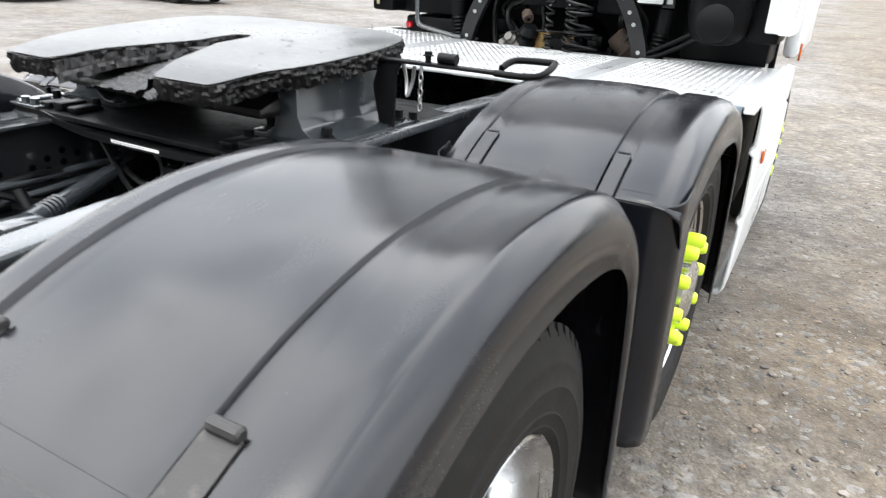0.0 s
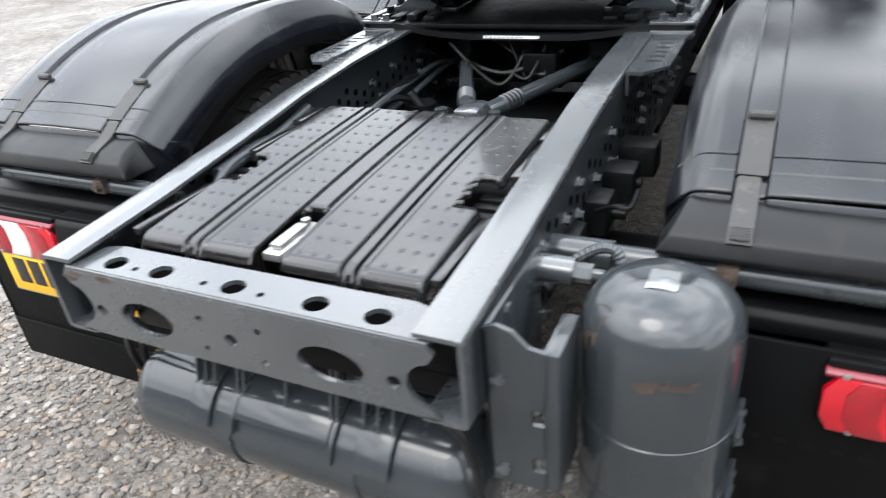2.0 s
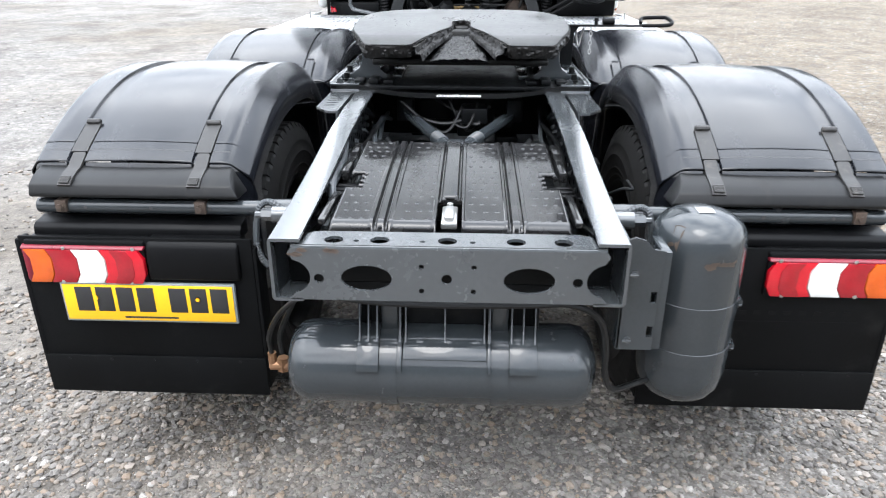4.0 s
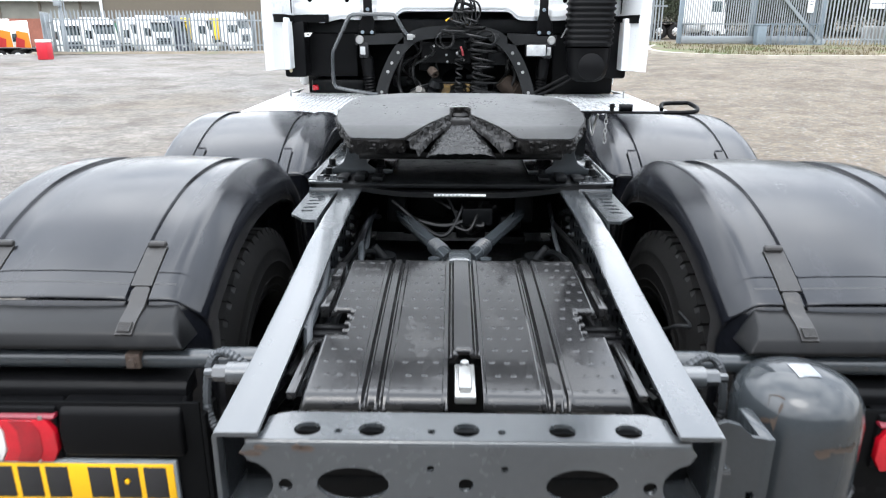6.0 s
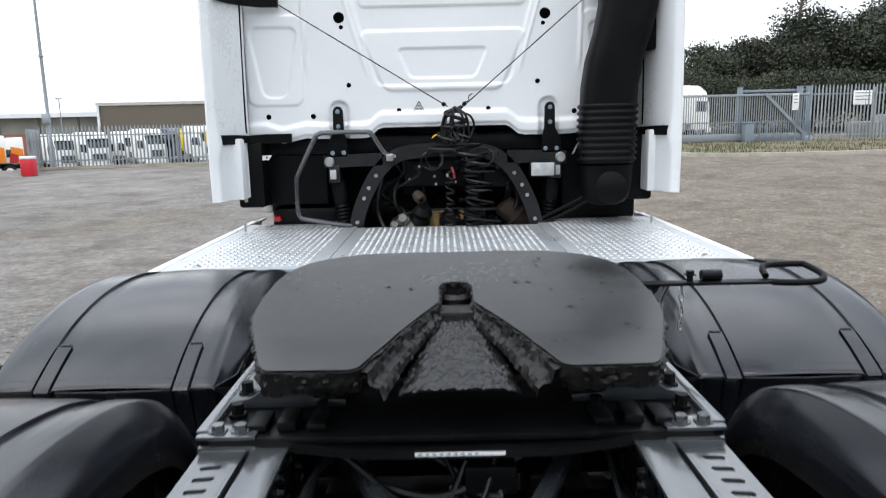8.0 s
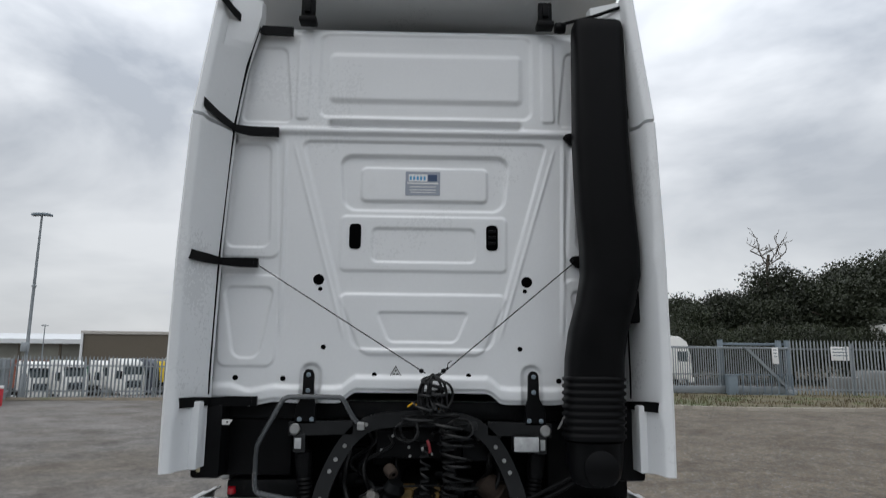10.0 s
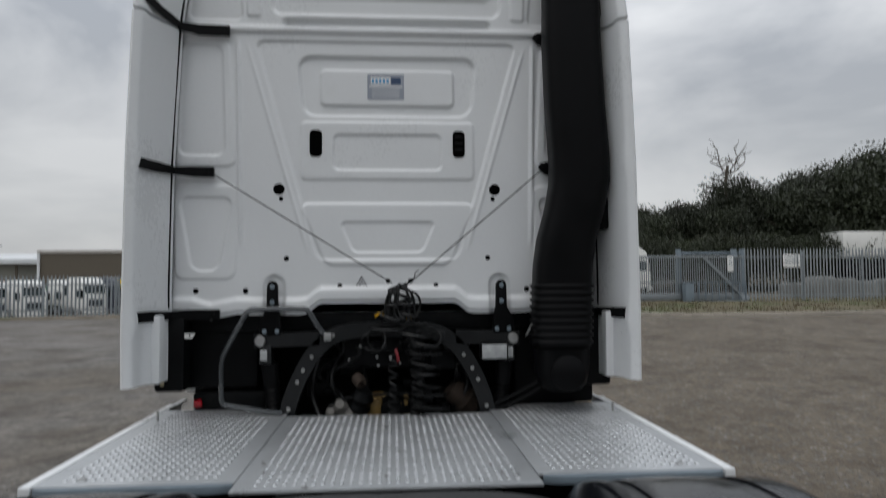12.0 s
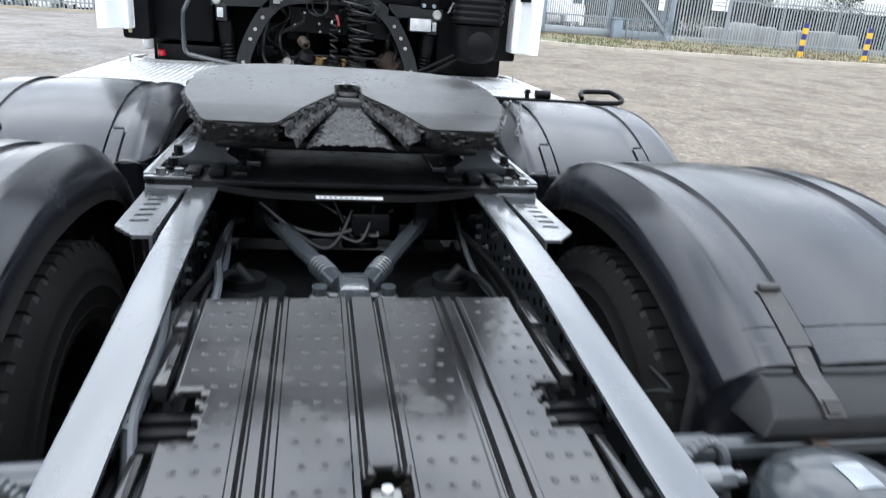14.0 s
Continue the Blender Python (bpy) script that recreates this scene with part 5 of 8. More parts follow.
def rim_mesh(deep):
    seg = 60
    if deep:
        prof = [(0.288, 0.10), (0.301, 0.124), (0.306, 0.119), (0.298, 0.112), (0.284, 0.075), (0.272, 0.04), (0.262, -0.02), (0.250, -0.052), (0.222, -0.066), (0.178, -0.074), (0.150, -0.078), (0.112, -0.078), (0.110, -0.02), (0.085, 0.0), (0, 0.0)]
        hole = 9
    else:
        prof = [(0.288, 0.10), (0.301, 0.124), (0.306, 0.119), (0.298, 0.112), (0.284, 0.075), (0.272, 0.05), (0.262, 0.045), (0.250, 0.06), (0.225, 0.085), (0.185, 0.105), (0.150, 0.110), (0.112, 0.110), (0.110, 0.15), (0.085, 0.165), (0, 0.165)]
        hole = 8
    return lathe(prof, (0, 0, 0), (1, 0, 0), seg, skip=lambda i, j: i == hole and j % 6 < 3)


def wheel(x, y, z, side, w=0.30, deep=True, nuts=False, name="wheel"):
    wh = thing(name, (x, y, z))
    wh.parent = truck
    carcass, lugs = tyre_mesh(w)
    tyre = part("tyre", carcass, RUBBER, wh, smooth=30)
    part("tread_lug", lugs, RUBBER, tyre, smooth=30)["kind"] = "stuff"
    part("rim", sided(rim_mesh(deep), side), DIRTY if name == "inner_wheel" else ALLOY, wh, "dark dirty steel rim" if name == "inner_wheel" else "polished alloy rim with brake dust")
    bm = bmesh.new()
    x0 = -0.078 if deep else 0.110
    for k in range(10):
        a = 2 * math.pi * k / 10 + 0.1
        lathe([(0.019, 0), (0.019, 0.008), (0.016, 0.010), (0.016, 0.035), (0.012, 0.042), (0, 0.042)], (x0, 0.1675 * math.cos(a), 0.1675 * math.sin(a)), (1, 0, 0), 8, bm)
    part("wheel_nut", sided(bm, side), DIRTY if name == "inner_wheel" else STEEL, wh)["kind"] = "stuff"
    if nuts:
        for k in range(10):
            a = 2 * math.pi * k / 10 + 0.1
            cy, cz = 0.1675 * math.cos(a), 0.1675 * math.sin(a)
            bm = lathe([(0.021, 0.005), (0.024, 0.010), (0.022, 0.050), (0.017, 0.060), (0, 0.062)], (x0, cy, cz), (1, 0, 0), 12)
            prism([(0.020, -0.012), (0.052, 0.0), (0.020, 0.012)], x0 + 0.008, x0 + 0.020, "x", bm)
            t = a + math.pi / 2 * (1 if k % 2 else -1)
            m = Matrix.Translation((0, cy, cz)) @ Matrix.Rotation(t, 4, "X")
            vs = [v for v in bm.verts][-6:]
            bmesh.ops.transform(bm, matrix=m, verts=vs)
            part("nut_indicator", sided(bm, side), NEON, wh, "fluorescent yellow-green plastic nut indicator")
    bm = lathe([(0, -0.10), (0.20, -0.10), (0.21, -0.06), (0.21, 0.03), (0, 0.03)], (-0.02 if deep else 0.0, 0, 0), (1, 0, 0), 30)
    part("brake_drum", sided(bm, side), DIRTY, wh)
    return wh


for side in (1, -1):
    wheel(side * 1.075, 1.056, 0.505, side, 0.28, True)
    wheel(side * 0.745, 1.056, 0.505, -side, 0.28, True, name="inner_wheel")
    wheel(side * 1.110, 2.40, 0.605, side, 0.30, False, True)
    wheel(side * 1.130, 5.45, 0.505, side, 0.31, False, True, name="front_wheel")


# deck behind the cab -----------------------------------------------------
DZ = 1.160
deck = thing("catwalk_deck", (0, -0.0126, -0.0826))
deck.scale = (1.045, 1.045, 1.045)
deck.parent = truck


def tread(x0, x1, y0, y1, name):
    bm = box(x0, x1, y0, y1, DZ - 0.012, DZ, 0.003)
    p = part(name, bm, DECK, deck)
    bm = bmesh.new()
    nx, ny = int((x1 - x0 - 0.10) / 0.032), int((y1 - y0 - 0.05) / 0.052)
    for i in range(nx):
        x = (x0 + x1) / 2 + (i - (nx - 1) / 2) * 0.032
        for j in range(ny):
            y = (y0 + y1) / 2 + (j - (ny - 1) / 2) * 0.052
            vs = [bm.verts.new((x + dx, y + dy, DZ + dz)) for dx, dy, dz in ((-0.0085, -0.012, 0), (0.0085, -0.012, 0), (0.0085, 0.012, 0), (-0.0085, 0.012, 0), (-0.0035, -0.006, 0.0036), (0.0035, -0.006, 0.0036), (0.0035, 0.006, 0.0036), (-0.0035, 0.006, 0.0036))]
            for f in ((4, 5, 6, 7), (0, 1, 5, 4), (1, 2, 6, 5), (2, 3, 7, 6), (3, 0, 4, 7)):
                bm.faces.new([vs[q] for q in f])
    part("tread_stud", bm, DECK_STUD, p, smooth=0)["kind"] = "stuff"
    return p


tread(-0.530, 0.520, 2.75, 4.02, "middle_plate")
tread(-1.205, -0.534, 2.865, 4.25, "side_plate")
tread(0.524, 1.205, 2.865, 4.25, "side_plate")
bm = bmesh.new()
rnd = random.Random(4)
for k in range(16):
    x, y = rnd.uniform(-0.5, 0.49), rnd.uniform(2.76, 3.95)
    n = 7
    ring = [bm.verts.new((x + rnd.uniform(0.004, 0.014) * math.cos(2 * math.pi * i / n), y + rnd.uniform(0.003, 0.009) * math.sin(2 * math.pi * i / n), DZ + 0.0046)) for i in range(n)]
    bm.faces.new(ring)
part("dirt_speck", bm, RUST, deck, smooth=0)["kind"] = "stuff"
for sx in (1, -1):
    # white rim and fender-side lip, then the side skirt
    bm = box(1.205, 1.245, 2.850, 4.42, DZ - 0.03, DZ + 0.004, 0.006)
    part("rim", sided(bm, sx), WHITE, deck)
    bm = prism([(0.54, 2.865), (1.20, 2.865), (1.20, 2.855), (1.15, 2.838), (0.60, 2.838), (0.54, 2.855)], DZ - 0.035, DZ - 0.004, "z", bevel=0.003)
    part("rear_lip", sided(bm, sx), GALV_DARK, deck)
    bm = lathe([(0, 0.045), (0.006, 0.045), (0.006, 0)], (1.16, 3.98, DZ), (0, 0, 1), 8)
    part("stop_pin", sided(bm, sx), STEEL, deck)
    bm = lathe([(0.012, 0.002), (0.016, 0.004), (0.012, 0.006)], (1.07, 2.93, DZ + 0.002), (0, 0, 1), 12)
    part("ring", sided(bm, sx), STEEL, deck)
    skirt = thing("side_skirt", (0, -0.0753, -0.0094))
    skirt.scale = (1.045, 1.045, 1.045)
    skirt.parent = truck
    bm = bmesh.new()
    rows = []
    for y in np.linspace(3.13, 4.72, 12):
        rows.append([bm.verts.new((x, y + (0.06 * (0.9 - z) if y < 3.2 else 0), z)) for x, z in ((1.215, 1.085), (1.247, 1.078), (1.258, 1.05), (1.258, 0.905), (1.246, 0.895), (1.246, 0.885), (1.262, 0.872), (1.266, 0.62), (1.254, 0.605), (1.254, 0.595), (1.264, 0.585), (1.255, 0.30), (1.235, 0.262), (1.20, 0.255))])
    for a, d in zip(rows, rows[1:]):
        for j in range(len(a) - 1):
            bm.faces.new((a[j], a[j + 1], d[j + 1], d[j]))
    ob = part("skirt_panel", sided(bm, sx), WHITE, skirt, smooth=30)
    ob.modifiers.new("thickness", "SOLIDIFY").thickness = 0.012
    bm = box(1.266, 1.276, 3.40, 3.46, 0.79, 0.845, 0.006)
    part("side_marker", sided(bm, sx), LENS_AMBER, skirt)
    bm = box(0.45, 1.19, 3.16, 4.65, 0.40, 1.05, 0.03)
    part("fuel_tank", sided(bm, sx), DIRTY, truck)

# cab ---------------------------------------------------------------------
CX, CY = -0.012, 4.2
cab = thing("cab", (0, -0.0753, -0.0157))
cab.scale = (1.045, 1.045, 1.045)
cab.parent = truck


def half_width(z):
    return float(np.interp(z, (1.5, 1.75, 2.4, 3.15, 3.5, 3.80), (1.170, 1.175, 1.165, 1.128, 1.080, 1.0)))


def low_edge(x):
    x = abs(x)
    z = float(np.interp(x, (0, 0.36, 0.385, 0.43, 0.47, 0.70, 0.80, 0.93, 0.96, 1.03, 1.2), (1.664, 1.664, 1.650, 1.612, 1.606, 1.606, 1.612, 1.585, 1.590, 1.615, 1.615)))
    return z


def rrect(x, z, x0, x1, z0, z1, r, lean=0.0):
    """Signed distance to a rounded panel; lean: how much its side edges spread upwards on the x1 side and the x0 side."""
    s = lean * (z - (z0 + z1) / 2) / (z1 - z0)
    cx, cz, hx, hz = (x0 + x1) / 2, (z0 + z1) / 2, (x1 - x0) / 2 + s, (z1 - z0) / 2
    qx, qz = abs(x - cx) - hx + r, abs(z - cz) - hz + r
    return math.hypot(max(qx, 0), max(qz, 0)) + min(max(qx, qz), 0) - r


def step(d, w):
    t = min(max(0.5 - d / (2 * w), 0), 1)
    return t * t * (3 - 2 * t)


def relief(x, z):
    """How far the pressed steel stands out towards the rear."""
    a = abs(x)
    h = 0.0
    # centre field between the two tapering lines
    h -= 0.008 * step(rrect(x, z, -0.545, 0.545, 1.90, 3.09, 0.05, 0.33), 0.009)
    h += 0.004 * step(abs(a - 0.575 - 0.29 * (z - 2.45)) - 0.008, 0.006) * step(1.98 - z, 0.05) * step(z - 3.04, 0.05)
    h -= 0.013 * step(rrect(x, z, -0.470, 0.470, 2.686, 3.008, 0.07, 0.03), 0.011)
    h += 0.010 * step(rrect(x, z, -0.362, 0.362, 2.742, 2.940, 0.03), 0.008)
    h += 0.006 * step(rrect(x, z, -0.470, 0.470, 2.335, 2.650, 0.03), 0.009)
    h -= 0.007 * step(rrect(x, z, -0.292, 0.292, 2.388, 2.580, 0.03), 0.008)
    h += 0.008 * step(rrect(x, z, -0.405, 0.405, 1.870, 2.205, 0.05, 0.14), 0.009)
    h -= 0.007 * step(rrect(x, z, -0.222, 0.222, 1.940, 2.104, 0.03, 0.07), 0.007)
    h += 0.008 * step(abs(a - 0.79 - 0.02 * (z - 2.4)) - 0.010, 0.006) * step(2.0 - z, 0.05) * step(z - 3.06, 0.05)
    # side fields
    for x0, x1, z0, z1, lean in ((0.875, 1.10, 2.46, 3.06, -0.02), (0.83, 1.12, 2.40, 3.09, -0.04), (0.86, 1.07, 1.845, 2.235, 0.07), (0.80, 1.13, 1.80, 2.30, 0.02)):
        h += (0.006 if x1 > 1.1 else -0.007) * step(rrect(a, z, x0, x1, z0, z1, 0.05, lean), 0.008)
    # the beads at roof height
    h += 0.012 * step(abs(z - 3.150) - 0.018, 0.014)
    h -= 0.022 * step(rrect(x, z, -0.56, 0.56, 3.178, 3.212, 0.016), 0.014)
    h -= 0.010 * step(rrect(x, z, -0.62, 0.62, 3.24, 3.76, 0.05), 0.014)
    h += 0.009 * step(rrect(x, z, -0.56, 0.56, 3.34, 3.63, 0.03), 0.020)
    h += 0.006 * step(rrect(a, z, 0.68, 0.755, 3.22, 3.72, 0.02), 0.008)
    h -= 0.006 * step(rrect(a, z, 0.80, 1.04, 3.20, 3.66, 0.04, -0.05), 0.008)
    # lower flange
    h += 0.014 * step(z - low_edge(x) - 0.085, 0.018) - 0.010 * step(z - low_edge(x) - 0.018, 0.008)
    h -= 0.012 * step(rrect(a, z, 0.553, 0.655, 1.45, 1.815, 0.05), 0.012)
    h *= 1.4
    # rounded side edge
    e = half_width(z) - a
    h -= 0.05 * max(0, 1 - e / 0.05) ** 2
    h -= 0.04 * max(0, (z - 3.74) / 0.06) ** 2
    return h


def cab_wall():
    bm = bmesh.new()
    nx, nz = 340, 330
    rows = []
    for j in range(nz + 1):
        s = j / nz
        row = []
        for i in range(nx + 1):
            u = -1 + 2 * i / nx
            x = u * 1.17
            z = low_edge(x) + (3.80 - low_edge(x)) * s
            x = u * half_width(z)
            row.append(bm.verts.new((CX + x, CY - relief(x, z), z)))
        rows.append(row)
    for a, c in zip(rows, rows[1:]):
        for i in range(nx):
            bm.faces.new((a[i], a[i + 1], c[i + 1], c[i]))
    ob = part("back_wall", bm, WHITE, cab, "white pressed-steel cab back wall with raised and sunken fields", smooth=60)
    ob.modifiers.new("thickness", "SOLIDIFY").thickness = 0.010
    return ob


cab_wall()
# cab shell: sides, floor and roof
bm = bmesh.new()
prof = [(1.62, 1.16), (1.70, 1.175), (2.4, 1.18), (3.15, 1.16), (3.55, 1.09), (3.75, 1.0)]
rows = []
for y, k, top in ((4.215, 1.0, 0), (4.4, 1.0, 0.03), (5.2, 1.0, 0.03), (6.1, 0.99, -0.10), (6.45, 0.95, -0.35)):
    rows.append([bm.verts.new((CX - w * k, y, z + (top if z > 3.0 else 0))) for z, w in prof] + [bm.verts.new((CX + w * k, y, z + (top if z > 3.0 else 0))) for z, w in prof[::-1]])
for a, c in zip(rows, rows[1:]):
    for i in range(len(a)):
        bm.faces.new((a[i], a[(i + 1) % len(a)], c[(i + 1) % len(a)], c[i]))
bm.faces.new(rows[-1])
part("shell", bm, WHITE, cab, smooth=40)
part("underfloor", box(CX - 1.15, CX + 1.15, 4.24, 6.4, 1.52, 1.62, 0.01), DIRTY, cab)
# round openings and plugs
spots = [(0.583, 2.281, 0.031), (0.572, 2.229, 0.012), (0.542, 1.908, 0.014), (1.143, 1.736, 0.013), (1.013, 1.738, 0.015), (0.755, 1.736, 0.015), (0.258, 1.760, 0.014)]
for sx in (1, -1):
    for x, z, r in spots:
        bm = lathe([(0, 0.004), (r * 0.7, 0.004), (r, 0.001), (r, -0.006)], (CX + sx * x, CY - relief(x, z), z), (0, -1, 0), 16)
        part("plug", bm, VOID, cab, "black rubber plug")
    # vents
    v = thing("vent")
    v.parent = cab
    vx = CX + sx * 0.388
    outline = [(vx + (0.033 if qx > 0 else -0.033) - qx * 0.022 + 0.022 * math.cos(t), 2.531 + (0.073 if qz > 0 else -0.073) - qz * 0.022 + 0.022 * math.sin(t)) for qx, qz, t0 in ((1, 1, 0), (-1, 1, 1), (-1, -1, 2), (1, -1, 3)) for t in (math.pi / 2 * (t0 + i / 4) for i in range(5))]
    y = CY - relief(0.388, 2.53)
    part("frame", prism(outline, y - 0.005, y + 0.004, "y", bevel=0.002), VOID, v)
    if sx > 0:
        for k in range(3):
            part("louvre", box(vx - 0.022, vx + 0.022, y - 0.009, y - 0.004, 2.490 + 0.034 * k, 2.508 + 0.034 * k, 0.003), BLACK, v)
# label: coloured fields and bars
lb = thing("dealer_label")
lb.parent = cab
y = CY - relief(0, 2.85)
part("sheet", box(CX - 0.110, CX + 0.090, y - 0.003, y + 0.001, 2.778, 2.918), surface("grey_label", (0.30, 0.33, 0.38), 0.4, var=0.05, bump=0), lb)
part("name_field", box(CX - 0.092, CX + 0.016, y - 0.0045, y - 0.002, 2.860, 2.902), STICKER, lb)
part("dark_field", box(CX + 0.020, CX + 0.072, y - 0.0045, y - 0.002, 2.862, 2.900), surface("navy_print", (0.03, 0.06, 0.13), 0.4, var=0.05, bump=0), lb)
bm = bmesh.new()
for k in range(5):
    box(CX - 0.086 + 0.020 * k, CX - 0.074 + 0.020 * k, y - 0.0055, y - 0.004, 2.868, 2.890, bm=bm)
part("name_bar", bm, surface("blue_print", (0.05, 0.30, 0.55), 0.4, var=0.05, bump=0), lb)
bm = bmesh.new()
box(CX - 0.100, CX + 0.080, y - 0.0042, y - 0.002, 2.845, 2.853, bm=bm)
for z in (2.826, 2.808, 2.793):
    box(CX - 0.085, CX + 0.065, y - 0.0042, y - 0.002, z, z + 0.004, bm=bm)
part("text_bar", bm, STICKER, lb)
# warning triangle print
y = CY - relief(0.14, 1.765)
tx, tz = CX - 0.142, 1.752
bm = holed([(tx - 0.034, tz), (tx + 0.034, tz), (tx, tz + 0.060)], [[(tx - 0.028, tz + 0.0035), (tx + 0.028, tz + 0.0035), (tx, tz + 0.053)]], y - 0.004, y - 0.002, "y")
for x, z, w in ((-0.016, 0.010, 0.013), (0.004, 0.010, 0.013), (-0.005, 0.028, 0.010)):
    box(tx + x, tx + x + w, y - 0.004, y - 0.002, tz + z, tz + z + 0.007, bm=bm)
part("warning_print", bm, INK, cab)

# side fairings: bent panels standing out behind the cab's corners
for sx in (1, -1):
    fr = thing("side_fairing")
    fr.parent = cab
    for z0, z1, name in ((1.285, 3.105, "lower_panel"), (3.125, 3.90, "upper_panel")):
        bm = bmesh.new()
        rows = []
        zz = np.linspace(z0, z1, 26)
        for z in zz:
            out = float(np.interp(z, (1.28, 1.6, 2.4, 3.1, 3.9), (1.258, 1.262, 1.255, 1.232, 1.165)))
            cab_x = half_width(max(z, 1.5)) + 0.005
            y0 = float(np.interp(z, (1.28, 3.1, 3.9), (3.825, 3.835, 3.93)))
            pinch = 0.020 * math.exp(-((z - 1.60) / 0.05) ** 2) + 0.014 * math.exp(-((z - 2.40) / 0.05) ** 2)
            sec = [(out + 0.004, 4.33), (out + 0.006, 4.05), (out + 0.002, y0 + 0.03), (out - 0.004, y0 + 0.006), (out - 0.016, y0), (out - 0.042 - pinch, y0 + 0.012), (out - 0.055 - pinch, y0 + 0.03), (out - 0.060, y0 + 0.10), (cab_x - 0.045, 4.10), (cab_x - 0.055, 4.16)]
            rows.append([bm.verts.new((CX + sx * x, y, z)) for x, y in sec])
        for a, c in zip(rows, rows[1:]):
            for j in range(len(a) - 1):
                bm.faces.new((a[j], a[j + 1], c[j + 1], c[j]))
        bm.faces.new(rows[0])
        bm.faces.new(rows[-1])
        part(name, bm, WHITE, fr, smooth=40)
    part("seal", tube([(CX + sx * (half_width(z) - 0.040), 4.125, z) for z in (1.65, 2.0, 2.5, 3.0, 3.3, 3.6, 3.75)], 0.009, 6, 2), BLACK, fr)
    part("lower_return", box(CX + sx * 1.17 - 0.04, CX + sx * 1.17 + 0.04, 4.0, 4.3, 1.28, 1.62, 0.01), WHITE, fr)
    arms = ((1.615, 0.88, 0.90), (2.365, 0.915, 1.0), (3.125, 0.84, 1.0), (3.745, 0.785, 1.0))
    for z, inner, k in arms:
        if sx > 0 and z > 2:
            continue
        out = float(np.interp(z, (1.28, 1.6, 2.4, 3.1, 3.9), (1.25, 1.25, 1.24, 1.22, 1.16)))
        lift = 0.0 if z < 3 else 0.03
        bm = bmesh.new()
        P = [(inner, CY - 0.035, z), (out - 0.22, CY - 0.045, z), (out - 0.14, CY - 0.075, z + lift * 0.2), (out - 0.085, CY - 0.20, z + lift), (out - 0.045, CY - 0.33, z + lift * 2)]
        rows = []
        for i, (x, y, q) in enumerate(P):
            hgt = 0.026 if i != 2 else 0.020
            rows.append([bm.verts.new((CX + sx * x, y + dy, q + dz)) for dy, dz in ((-0.012, -hgt), (-0.012, hgt), (0.012, hgt), (0.012, -hgt))])
        for a, c in zip(rows, rows[1:]):
            for j in range(4):
                bm.faces.new((a[j], a[(j + 1) % 4], c[(j + 1) % 4], c[j]))
        bm.faces.new(rows[0]), bm.faces.new(rows[-1])
        for x in (inner + 0.03, inner + 0.10):
            bolt((CX + sx * x, CY - 0.047, z), (0, -1, 0), 0.008, 0.006, bm)
        part("stay", bm, BLACK, fr, "black steel stay")
    # dark corner of the wheel housing below
    part("corner_block", box(CX + sx * 1.12 - 0.08, CX + sx * 1.12 + 0.075, 4.12, 4.5, 1.22, 1.60, 0.02), BLACK, cab)
bm = box(CX - 1.165, CX - 1.145, 4.115, 4.125, 1.255, 1.285, 0.003)
part("cream_stub", bm, surface("cream_plastic", (0.5, 0.44, 0.28), 0.5), cab)

# roof spoiler
sp = thing("roof_spoiler", (0, 0, 0.02))
sp.parent = cab
bm = bmesh.new()
rows = []
for u in np.linspace(-1, 1, 33):
    x = u * 1.195
    e = 3.985 + 0.165 * abs(u) ** 2.4
    tip = max(0, (abs(u) - 0.86) / 0.14)
    sec = [(4.95, 3.76 - 0.05 * u * u), (4.90, 3.84 - 0.05 * u * u), (4.72, 3.90 + 0.02 * u * u), (4.40, e - 0.045 - 0.03 * u * u), (4.06, e - 0.014), (4.052, e), (4.06, e + 0.008), (4.20, e + 0.012), (4.75, e - 0.02), (5.4, e - 0.16)]
    rows.append([bm.verts.new((CX + x * (1 - 0.03 * (k > 6)), y, z)) for k, (y, z) in enumerate(sec)])
for a, c in zip(rows, rows[1:]):
    for j in range(len(a) - 1):
        bm.faces.new((a[j], a[j + 1], c[j + 1], c[j]))
bm.faces.new(rows[0]), bm.faces.new(rows[-1])
part("shell", bm, WHITE, sp, smooth=40)
for x in (-0.70, 0.70):
    bm = box(CX + x - 0.040, CX + x + 0.040, 4.13, 4.17, 3.80, 3.93, 0.008)
    box(CX + x - 0.050, CX + x + 0.050, 4.12, 4.20, 3.775, 3.81, 0.006, bm)
    box(CX + x - 0.018, CX + x + 0.018, 4.11, 4.135, 3.83, 3.90, 0.004, bm)
    part("adjuster", bm, BLACK, sp)
part("front_gap", box(CX - 0.95, CX + 0.95, 4.42, 4.44, 3.72, 3.86), WHITE, sp)

# intake duct on the right
duct = thing("intake_duct")
duct.parent = cab
DY = 4.045


